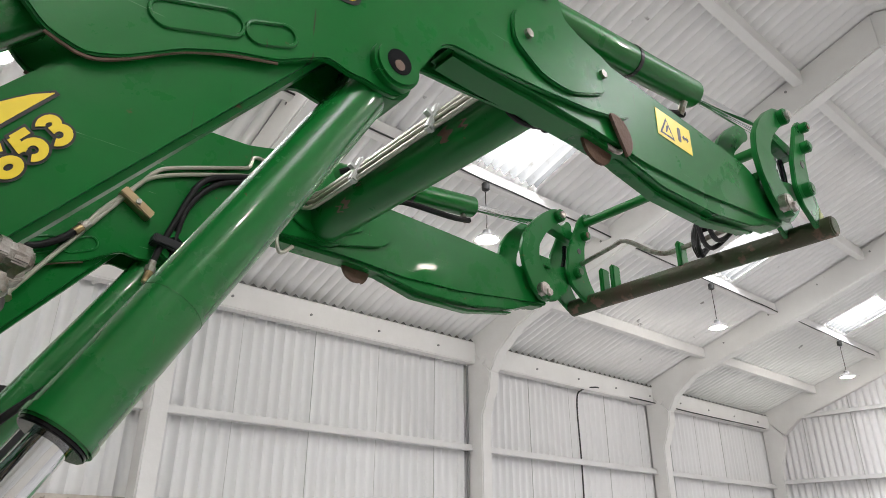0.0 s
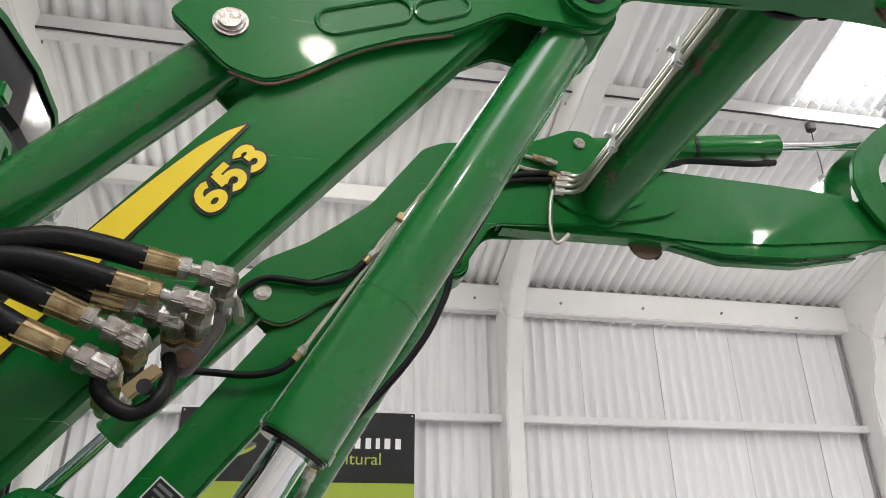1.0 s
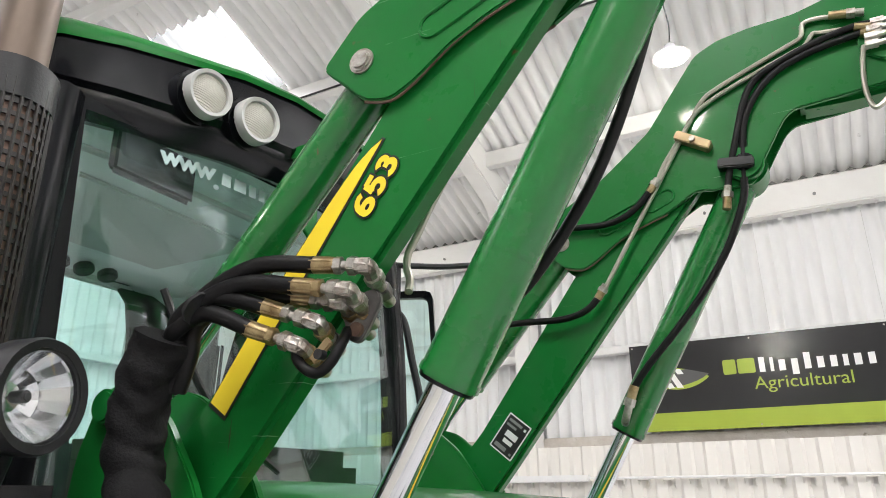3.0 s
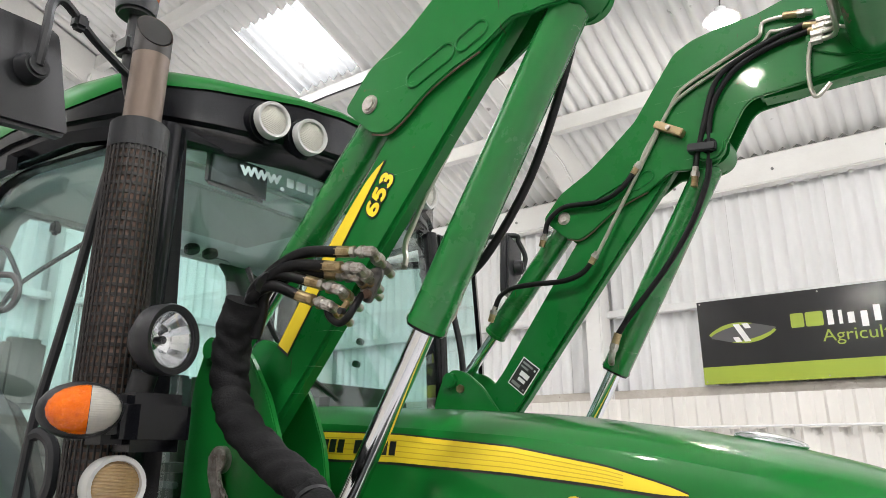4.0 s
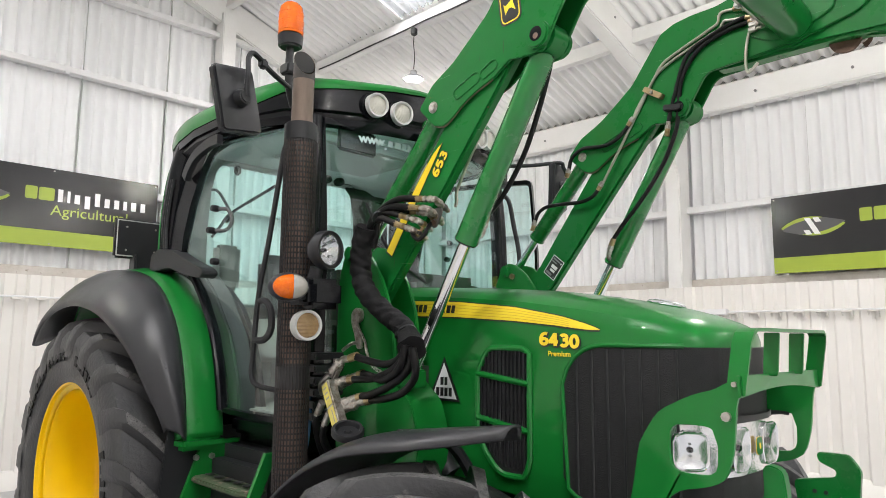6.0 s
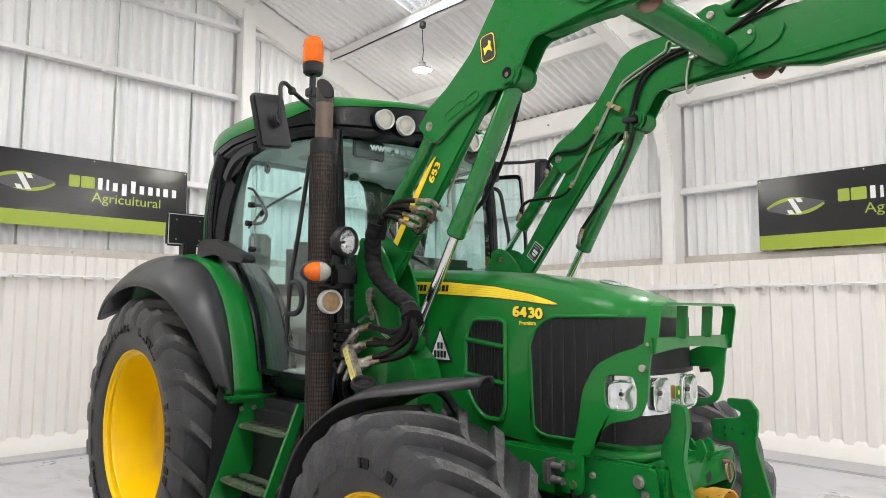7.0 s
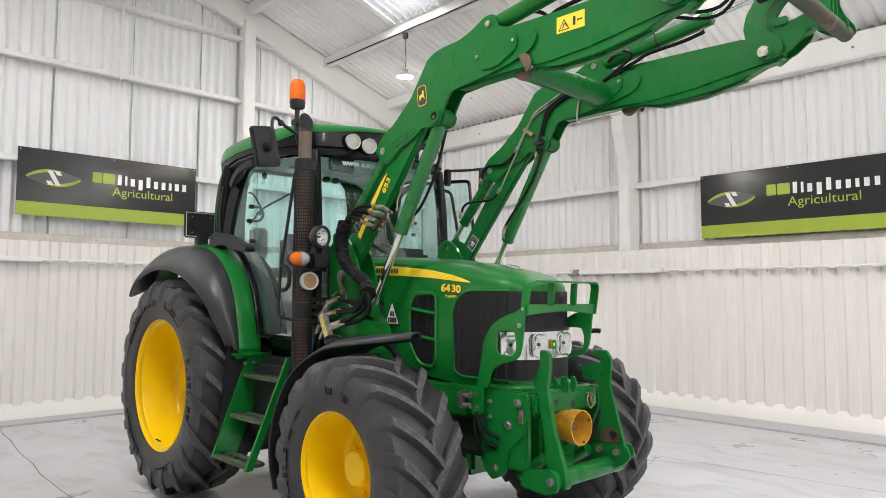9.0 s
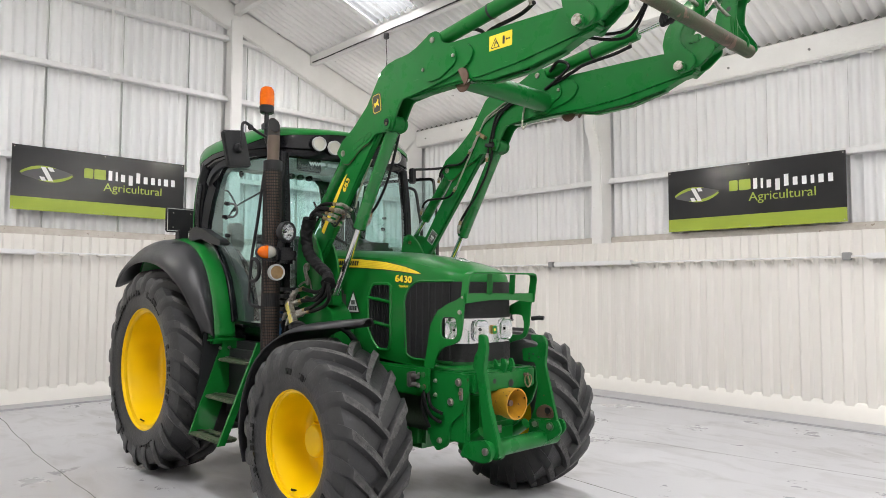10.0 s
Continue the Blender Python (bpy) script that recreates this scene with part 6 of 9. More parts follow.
    part("beacon_bulb", rod((bx + 0.018, by, 2.93), (bx + 0.018, by, 2.99), 0.010, 12, None, 0.004), LENS_MILK, be)
    for z in (2.938, 2.983, 3.022):
        rib = bmesh.new()
        lathe(rib, [(0.0562, -0.002), (0.0574, 0.0), (0.0562, 0.002)], (bx, by, z), "z", 32, caps=False)
        part("dome_rib", rib, LENS_AMBER, be)
    part("beacon_stalk", hose([(1.50, -0.76, 2.60), (bx, by, 2.70), (bx, by, 2.87)], 0.018, 10), PLASTIC, be)
    part("stalk_clamp", block((bx - 0.035, bx + 0.035), (by - 0.03, by + 0.03), (2.74, 2.79), 0.008), PLASTIC, be)
    # mirrors
    for sgn, at in ((-1, (1.545, -1.060, 2.541)), (1, (1.64, 1.03, 2.50))):
        d = Vector((0.33, sgn * -0.94, 0))
        m = frame_m(at, (-0.22, 0.961, 0.17) if sgn < 0 else (-0.22, 0.975, 0), (-0.053, -0.185, 0.981) if sgn < 0 else (0.03, 0, 1))
        bm = bmesh.new()
        prism(bm, rounded([(-0.104, -0.139), (0.104, -0.139), (0.106, 0.139), (-0.106, 0.139)], 0.026), -0.020, 0.020, 0.012)
        bm.transform(m @ Matrix.Rotation(radians(90), 4, "X") @ Matrix.Identity(4))
        mi = part("mirror", bm, PLASTIC, TRACTOR, "black plastic door mirror on a bent arm")
        bm = bmesh.new()
        cyl(bm, (0.0, 0, 0.02), (0.0, 0, 0.065), 0.038, 20, 0.03, 0.006)
        bm.transform(m)
        part("mirror_ball", bm, PLASTIC, mi)
        bm = bmesh.new()
        prism(bm, rounded([(-0.090, -0.125), (0.090, -0.125), (0.092, 0.125), (-0.092, 0.125)], 0.022), -0.0225, -0.0195, 0.001)
        bm.transform(m @ Matrix.Rotation(radians(90), 4, "X"))
        part("mirror_face", bm, MIRROR_GLASS, mi, "silvered mirror face")
        c = m @ Vector((0.0, 0, 0.06))
        root = Vector((1.50, -0.775, 2.675)) if sgn < 0 else Vector((1.40, 0.80, 2.632))
        elbow = Vector((at[0] + 0.055, at[1] - sgn * 0.02, 2.735 if sgn < 0 else 2.632))
        part("mirror_arm", hose([c, (c.x + 0.01, c.y, c.z + (0.1 if sgn < 0 else 0.05)), (elbow.x, elbow.y, elbow.z - 0.02), (elbow.x - 0.005, elbow.y - sgn * 0.03, elbow.z + 0.004), root.lerp(elbow, 0.5), root], 0.0115, 8), PLASTIC, mi)
        if sgn < 0:
            part("arm_joint", block((1.560, 1.595), (-0.98, -0.945), (2.695, 2.735), 0.008), PLASTIC, mi)
        else:
            part("arm_bracket", block((1.36, 1.415), (0.775, 0.83), (2.50, 2.645), 0.01), PLASTIC, mi)
    # plate box on the fender
    pb = part("plate_board", block((-0.02, 0.02), (-0.99, -0.71), (2.015, 2.24), 0.012, pose(0.08, 0, 0)), PLASTIC, TRACTOR, "black marker board on the fender")
    edge = [(0.099, -0.98, 2.028), (0.099, -0.98, 2.227), (0.099, -0.72, 2.227), (0.099, -0.72, 2.028), (0.099, -0.98, 2.028)]
    part("board_edge", hose(edge, 0.004, 6, 0), LAMP_RIM, pb, "pale edge strip")
    part("board_bracket", block((0.05, 0.14), (-0.89, -0.80), (1.90, 2.04), 0.01), PLASTIC, pb)
    for a, b in ((-0.93, 2.19), (-0.77, 2.19), (-0.93, 2.06), (-0.77, 2.06)):
        part("board_screw", rod((0.10, a, b), (0.104, a, b), 0.006, 8), STEEL, pb)
    # grab rail ahead of the door
    part("grab_rail", hose([(1.49, -0.74, 2.43), (1.545, -0.815, 2.40), (1.535, -0.825, 2.34), (1.485, -0.845, 2.0), (1.445, -0.862, 1.75), (1.425, -0.865, 1.5), (1.42, -0.865, 1.43), (1.44, -0.85, 1.385), (1.50, -0.78, 1.36)], 0.0115, 8), PLASTIC, TRACTOR, "long black grab rail")
    part("grab_rail", hose([(1.32, 0.76, 2.462), (1.38, 0.79, 2.455), (1.44, 0.80, 2.41), (1.48, 0.80, 2.25), (1.52, 0.80, 2.06), (1.53, 0.80, 1.75), (1.50, 0.76, 1.70)], 0.014, 8), PLASTIC, TRACTOR, "black grab rail by the open door")
    part("rail_handle", hose([(1.44, -0.86, 1.73), (1.475, -0.85, 1.735), (1.51, -0.84, 1.70), (1.515, -0.838, 1.62), (1.49, -0.85, 1.575), (1.43, -0.862, 1.57)], 0.015, 8), PLASTIC, TRACTOR)


def build_fenders():
    inner = [(0.965, 1.11), (0.945, 1.25), (0.90, 1.42), (0.82, 1.60), (0.70, 1.745), (0.53, 1.86), (0.30, 1.925), (0.0, 1.945), (-0.33, 1.90), (-0.58, 1.77), (-0.72, 1.58)]
    outer = [(0.905, 1.16, 0.99), (0.915, 1.25, 1.03), (0.87, 1.38, 1.08), (0.79, 1.52, 1.12), (0.66, 1.63, 1.15), (0.49, 1.715, 1.165), (0.28, 1.765, 1.17), (0.0, 1.785, 1.17), (-0.32, 1.74, 1.17), (-0.57, 1.62, 1.17), (-0.71, 1.45, 1.16)]
    rows = []
    for j in range(9):
        t = j / 8
        row = []
        for (a, b), (c, d, e) in zip(inner, outer):
            y = 0.92 + (e - 0.92) * t
            bulge = math.sin(math.pi * t) * 0.035
            rad = Vector((a, b)) - Vector((0, 0.795))
            rad.normalize()
            p = Vector((a, b)).lerp(Vector((c, d)), t ** 1.3) + rad * bulge
            row.append((p.x, -y, p.y))
        rows.append(row)
    rows.append([(c * 0.985, -e - 0.005, 0.795 + (d - 0.795) * 0.955) for c, d, e in outer])
    path = []
    for j, row in enumerate(rows):
        line = spline(row, 4)
        cut = (len(line) - 1) * (1 - 0.16 * max(0.0, j / 9 - 0.35) ** 2 - 0.03 * max(0.0, 0.3 - j / 9))
        idx = [cut * k / (len(line) - 1) for k in range(len(line))]
        path.append([tuple(Vector(line[int(f)]).lerp(Vector(line[min(int(f) + 1, len(line) - 1)]), f - int(f))) for f in idx])
    ext = thick(part("fender_extension", surface(path), FENDER_PLASTIC, TRACTOR, "dark plastic rear mudguard extension", angle=60), 0.012)
    flipped(ext)
    ins = [(a * 1.0, b + 0.012) for a, b in inner]
    rows = []
    for y, k in ((0.735, -0.012), (0.745, 0.004), (0.78, 0.010), (0.84, 0.008), (0.91, -0.004), (0.945, -0.022), (0.955, -0.05)):
        row = []
        for a, b in ins:
            rad = (Vector((a, b)) - Vector((0.0, 0.9))).normalized()
            p = Vector((a, b)) + rad * k
            row.append((p.x, -y, p.y))
        rows.append([tuple(q) for q in spline(row, 4)])
    gf = thick(part("rear_fender", surface(rows), GREEN, TRACTOR, "glossy green rear mudguard", angle=60), 0.012)
    flipped(gf)
    front_lip = part("fender_lip", block((0.875, 0.985), (-0.955, -0.735), (1.065, 1.13), 0.022), GREEN, TRACTOR)
    flipped(front_lip)
    inner_wall = part("fender_wall", plate([(a * 0.985, b - 0.01) for a, b in inner] + [(-0.3, 1.2), (0.3, 1.0)], -0.53, -0.50), CAB_BLACK, TRACTOR)
    flipped(inner_wall)
    # front mudguards
    mid = [(1.69, 0.28), (1.655, 0.45), (1.66, 0.62), (1.72, 0.82), (1.85, 1.02), (2.04, 1.17), (2.26, 1.268), (2.46, 1.30), (2.60, 1.315), (2.70, 1.325)]
    out_y = [1.06, 1.075, 1.08, 1.08, 1.08, 1.075, 1.05, 0.98, 0.86, 0.73]
    in_y = [0.70, 0.69, 0.68, 0.67, 0.66, 0.65, 0.64, 0.635, 0.635, 0.64]
    rows = []
    for j in range(9):
        t = j / 8
        row = []
        for (a, b), o, i in zip(mid, out_y, in_y):
            drop = 0.05 * abs(2 * t - 1) ** 3
            rad = (Vector((a, b)) - Vector((2.43, 0.545))).normalized()
            p = Vector((a, b)) - rad * drop
            row.append((p.x, -(i + (o - i) * t), p.y))
        rows.append([tuple(q) for q in spline(row, 4)])
    ff = thick(part("front_fender", surface(rows), FENDER_PLASTIC, TRACTOR, "dark plastic front mudguard", angle=60), 0.010)
    flipped(ff)
    st = part("fender_stay", hose([(2.35, -0.86, 1.27), (2.36, -0.62, 1.22), (2.38, -0.45, 0.95), (2.4, -0.38, 0.7)], 0.022, 8), PLASTIC, TRACTOR)
    flipped(st)


def build_steps():
    ladder = part("ladder", bmesh.new(), GREEN, TRACTOR, "green three-tread cab ladder")
    a = [(0.925, -0.83, 1.10), (0.945, -0.83, 1.10), (0.945, -1.10, 0.37), (0.925, -1.10, 0.37)]
    for nm, quad, d in (("side_plate", a, Vector((0, 0.004, 0))),
                        ("side_rail", [(1.43, -0.80, 1.10), (1.452, -0.80, 1.10), (1.452, -1.105, 0.36), (1.43, -1.105, 0.36)], Vector((0, 0.004, 0)))):
        bm = bmesh.new()
        v0 = [bm.verts.new(Vector(p)) for p in quad]
        v1 = [bm.verts.new(Vector(p) + Vector((0.0, 0.19 if nm == "side_plate" else 0.055, 0.0))) for p in quad]
        bm.faces.new(v0)
        bm.faces.new(v1[::-1])
        for k in range(4):
            bm.faces.new((v0[k], v0[(k + 1) % 4], v1[(k + 1) % 4], v1[k]))
        part(nm, bm, GREEN, ladder)
    for z, y, x0, x1 in ((0.945, -0.855, 0.95, 1.43), (0.665, -0.955, 0.95, 1.43), (0.385, -1.055, 0.90, 1.43)):
        bm = bmesh.new()
        prism(bm, rounded([(x0, y - 0.045), (x1, y - 0.045), (x1, y + 0.13), (x0, y + 0.13)], 0.06), 0, 0.022, 0.006)
        bm.transform(Matrix(((1, 0, 0, 0), (0, 0, 1, 0), (0, 1, 0, z - 0.015), (0, 0, 0, 1))))
        tread = part("tread", bm, TREAD, ladder, "rusty perforated step tread")
        for k in range(5):
            x = x0 + 0.07 + k * (x1 - x0 - 0.14) / 4
            part("tread_hole", rod((x, y + 0.03, z + 0.016), (x, y + 0.03, z + 0.018), 0.024, 12), DECAL_BLACK, tread)
    for x in (0.96, 1.03):
        part("ladder_bolt", rod((0.945, 0.27 - 1.1 * x, 1.03), (0.957, 0.27 - 1.1 * x, 1.03), 0.014, 8), STEEL, ladder)
    tank = part("fuel_tank", block((0.55, 1.5), (-0.78, -0.45), (0.42, 1.08), 0.06), PLASTIC, TRACTOR, "black fuel tank under the cab")
    flipped(tank)
    bm = plate([(-0.52, 1.16), (-0.985, 1.16), (-1.045, 0.52), (-1.06, 0.36), (-0.62, 0.36)], 0, 0.010, 0.003)
    bm.transform(Matrix(((0, 1, 0, 0.902), (1, 0, 0, 0), (0, 0, 1, 0), (0, 0, 0, 1))))
    part("mud_flap", bm, PLASTIC, TRACTOR, "black rubber flap between tyre and ladder")


def build_chassis():
    part("engine_block", block((1.3, 2.95), (-0.26, 0.26), (0.55, 1.1), 0.04), ENGINE, TRACTOR, "dark greasy engine and transmission castings")
    part("transmission", block((-0.3, 1.4), (-0.30, 0.30), (0.45, 1.1), 0.06), ENGINE, TRACTOR)
    part("rear_axle", rod((0, -0.75, 0.795), (0, 0.75, 0.795), 0.14, 24), ENGINE, TRACTOR)
    part("front_axle", rod((2.43, -0.72, 0.545), (2.43, 0.72, 0.545), 0.10, 20), GREEN, TRACTOR)
    part("axle_pivot", block((2.2, 2.66), (-0.2, 0.2), (0.40, 0.72), 0.04), GREEN, TRACTOR)
    for sgn in (-1, 1):
        part("hub_carrier", rod((2.43, sgn * 0.60, 0.545), (2.43, sgn * 0.72, 0.545), 0.20, 24, bev=0.02), GREEN, TRACTOR)
        part("engine_rail", block((1.7, 3.0), sorted((sgn * 0.26, sgn * 0.34)), (0.80, 0.99), 0.012), GREEN, TRACTOR)
    part("battery_box", block((1.55, 1.95), (-0.46, -0.30), (1.0, 1.5), 0.03), ENGINE, TRACTOR)
    part("air_pipe", hose([(1.55, -0.40, 1.30), (1.75, -0.44, 1.34), (1.95, -0.40, 1.22), (2.1, -0.36, 1.05)], 0.05, 12), PLASTIC, TRACTOR)
    for k in range(6):
        z = 1.24 + k * 0.05
        part("cooler_fin", block((1.52, 1.64), (-0.70, -0.42), (z, z + 0.03), 0.006), PLASTIC, TRACTOR)
    part("blue_hose", hose([(1.55, -0.66, 1.35), (1.60, -0.70, 1.20), (1.58, -0.72, 1.0)], 0.014, 8), material("blue hose", (0.05, 0.16, 0.33), 0.4), TRACTOR)


def build_front_linkage():
    lk = part("front_linkage", block((2.86, 3.22), (-0.33, -0.28), (0.55, 0.99), 0.012), GREEN_WORN, TRACTOR, "worn green front linkage and power take-off")
    # side cheek plates
    cheek = [(2.84, 0.985), (3.24, 0.985), (3.25, 0.86), (3.20, 0.74), (3.10, 0.66), (3.07, 0.52), (2.97, 0.47), (2.90, 0.53), (2.89, 0.72), (2.84, 0.80)]
    part("cheek_plate", plate(rounded(cheek, 0.025, 3), -0.345, -0.325, 0.004), GREEN_WORN, lk)
    part("cheek_plate", plate(rounded(cheek, 0.025, 3), 0.325, 0.345, 0.004), GREEN_WORN, lk)
    for sgn in (-1, 1):
        for x, z, r in ((3.17, 0.93, 0.026), (3.10, 0.80, 0.026), (2.96, 0.92, 0.014), (2.96, 0.83, 0.014), (3.0, 0.545, 0.02)):
            part("bolt", rod((x, sgn * 0.345, z), (x, sgn * 0.362, z), r * 0.72, 6), ZINC, lk)
            part("washer", rod((x, sgn * 0.345, z), (x, sgn * 0.350, z), r, 18), ZINC, lk)
        part("slot_plate", block((3.18, 3.215), sorted((sgn * 0.345, sgn * 0.356)), (0.82, 0.90), 0.01), ZINC, lk)
        part("slot_bolt", rod((3.197, sgn * 0.356, 0.865), (3.197, sgn * 0.364, 0.865), 0.013, 12), RUST, lk)
    # top plate with hooks
    part("head_plate", block((3.16, 3.26), (-0.30, 0.30), (0.86, 0.99), 0.012), GREEN_WORN, lk)
    for y, z, r in ((-0.11, 0.925, 0.016), (0.05, 0.90, 0.024)):
        part("head_hole", rod((3.255, y, z), (3.2615, y, z), r, 18), DECAL_BLACK, lk)
    part("linch_stud", rod((3.255, 0.185, 0.945), (3.292, 0.188, 0.947), 0.011, 12), RUST, lk)
    for y in (-0.02, 0.05):
        part("top_link_ear", plate(rounded([(3.17, 0.97), (3.27, 0.97), (3.29, 1.02), (3.27, 1.065), (3.245, 1.06), (3.25, 1.02), (3.22, 1.01), (3.18, 1.06)], 0.012), y - 0.008, y + 0.008, 0.003), GREEN_WORN, lk)
    # lift arms: folded upright, bent plate shape
    arm = [(3.27, 1.235), (3.325, 1.225), (3.335, 1.15), (3.315, 1.02), (3.36, 0.80), (3.43, 0.60), (3.45, 0.50), (3.36, 0.47), (3.32, 0.56), (3.29, 0.78), (3.25, 1.00), (3.22, 1.02), (3.235, 1.09), (3.27, 1.14)]
    part("lift_arm", plate(rounded(arm, 0.02, 3), -0.275, -0.235, 0.006), GREEN_WORN, lk, "upright folded lift arm, green with scuffs")
    la = part("lift_arm", plate(rounded([(3.245, 1.207), (3.345, 1.207), (3.38, 1.158), (3.366, 1.01), (3.462, 0.655), (3.47, 0.58), (3.26, 0.58), (3.245, 0.64), (3.276, 0.705), (3.305, 0.855), (3.285, 1.005), (3.272, 1.02), (3.178, 1.02), (3.168, 1.105), (3.30, 1.128), (3.308, 1.15), (3.25, 1.175)], 0.014, 3), 0.27, 0.295, 0.005), GREEN_WORN, lk)
    part("worn_patch", plate(rounded([(3.29, 0.655), (3.445, 0.665), (3.43, 0.735), (3.37, 0.755), (3.30, 0.72)], 0.03, 3), 0.2688, 0.2698), RUST, la, "rusty rubbed patch")
    part("pin_hole", rod((3.392, 0.262, 0.712), (3.392, 0.2685, 0.712), 0.022, 18), DECAL_BLACK, la)
    for hx, hz in ((3.235, 1.075), (3.27, 1.075), (3.235, 1.045), (3.315, 1.06)):
        part("bolt_hole", rod((hx, 0.267, hz), (hx, 0.2698, hz), 0.007, 12), DECAL_BLACK, la)
    part("cross_shaft", rod((3.37, -0.30, 0.535), (3.37, 0.36, 0.535), 0.052, 20), GREEN_WORN, lk, "green lower cross shaft")
    for y0, y1 in ((-0.325, -0.295), (-0.215, -0.185)):
        part("arm_cheek", plate(rounded([(3.20, 0.565), (3.38, 0.60), (3.425, 0.55), (3.42, 0.48), (3.35, 0.455), (3.16, 0.47)], 0.03, 3), y0, y1, 0.004), GREEN_WORN, lk)
    part("arm_shoe", plate(rounded([(3.262, 0.645), (3.48, 0.66), (3.50, 0.606), (3.47, 0.565), (3.39, 0.505), (3.26, 0.50)], 0.018, 3), 0.315, 0.335, 0.005), GREEN_WORN, lk)
    part("arm_shoe", plate(rounded([(3.262, 0.645), (3.50, 0.668), (3.53, 0.606), (3.50, 0.565), (3.39, 0.505), (3.26, 0.50)], 0.018, 3), 0.225, 0.25, 0.005), GREEN_WORN, lk)
    part("pin_hole", rod((3.348, 0.2235, 0.53), (3.348, 0.222, 0.53), 0.013, 14), DECAL_BLACK, lk)
    for x, z in ((3.323, 0.622), (3.443, 0.622)):
        part("pin_head", rod((x, 0.335, z), (x, 0.355, z), 0.022, 16), ZINC, lk)
        washer = part("washer", rod((x, 0.225, z), (x, 0.220, z), 0.029, 20), GREEN_RUST, lk)
        part("pin_head", rod((x, 0.220, z), (x, 0.205, z), 0.020, 6), ZINC, washer)
    part("pin_head", rod((3.385, -0.325, 0.535), (3.385, -0.34, 0.535), 0.022, 16), STEEL, lk)
    # worn patch and power take-off shield
    bm = bmesh.new()
    lathe(bm, [(0.085, -0.10), (0.088, 0.0), (0.098, 0.03), (0.100, 0.10), (0.093, 0.10), (0.090, 0.03), (0.080, 0.0), (0.078, -0.09)], (3.28, -0.03, 0.785), "x", 36, caps=False)
    pto = part("pto_shield", bm, PTO_YELLOW, lk, "scuffed yellow power take-off shield")
    part("pto_bore", rod((3.185, -0.03, 0.785), (3.20, -0.03, 0.785), 0.082, 28), ENGINE, pto)
    part("pto_shaft", rod((3.19, -0.03, 0.785), (3.33, -0.03, 0.785), 0.020, 16), RUST, pto)
    for a in (20, 75, 140, 200, 290):
        part("shield_hole", rod((3.375, -0.03 + 0.094 * math.cos(radians(a)), 0.785 + 0.094 * math.sin(radians(a))), (3.365, -0.03 + 0.0895 * math.cos(radians(a)), 0.785 + 0.0895 * math.sin(radians(a))), 0.006, 10), DECAL_BLACK, pto)
    part("pto_gearbox", block((3.05, 3.22), (-0.18, 0.14), (0.50, 0.86), 0.03), GREEN, lk)
    for z in (0.60, 0.64, 0.68):
        part("gearbox_fin", block((3.22, 3.235), (-0.16, 0.10), (z, z + 0.018), 0.003), GREEN, lk)
    part("rating_plate", block((3.236, 3.239), (-0.11, -0.02), (0.585, 0.635)), STEEL, lk)
    ring = [(3.285 + 0.004 * math.sin(2 * a), 0.195 + 0.034 * math.sin(a), 0.905 + 0.042 * math.cos(a)) for a in np.linspace(0, 2 * math.pi, 21)]
    part("linch_pin", hose(ring, 0.0045, 8, 0), BRACKET_TAN, lk, "wire ring of a linch pin")
    part("pin_tab", hose([(3.28, 0.19, 0.95), (3.284, 0.20, 0.915), (3.282, 0.212, 0.885)], 0.006, 8), BRACKET_TAN, lk)
    part("lift_ram", rod((3.08, -0.22, 0.50), (3.26, -0.22, 0.62), 0.035, 16), GREEN, lk)
    part("lift_ram", rod((3.08, 0.20, 0.50), (3.26, 0.20, 0.62), 0.035, 16), GREEN, lk)
    part("ram_rod", rod((3.18, 0.02, 0.50), (3.20, 0.02, 0.62), 0.02, 12), CHROME, lk)
    for pts in (((2.86, -0.35, 0.92), (2.90, -0.39, 0.80), (2.95, -0.38, 0.70), (3.02, -0.35, 0.66)), ((2.84, -0.34, 0.88), (2.87, -0.38, 0.74), (2.93, -0.37, 0.62)), ((2.9, -0.36, 0.86), (2.96, -0.385, 0.76), (3.04, -0.36, 0.72))):
        part("linkage_hose", hose(pts, 0.011, 8), HOSE, lk)
    # quick couplers between the tyre and the linkage
    cp = part("coupler_block", block((2.755, 2.795), (-0.425, -0.34), (0.865, 0.965), 0.008), GRIP_STEEL, lk, "steel hydraulic couplers")
    for z in (0.885, 0.94):
        part("coupler", rod((2.795, -0.40, z), (2.85, -0.40, z), 0.016, 12), GRIP_STEEL, cp)


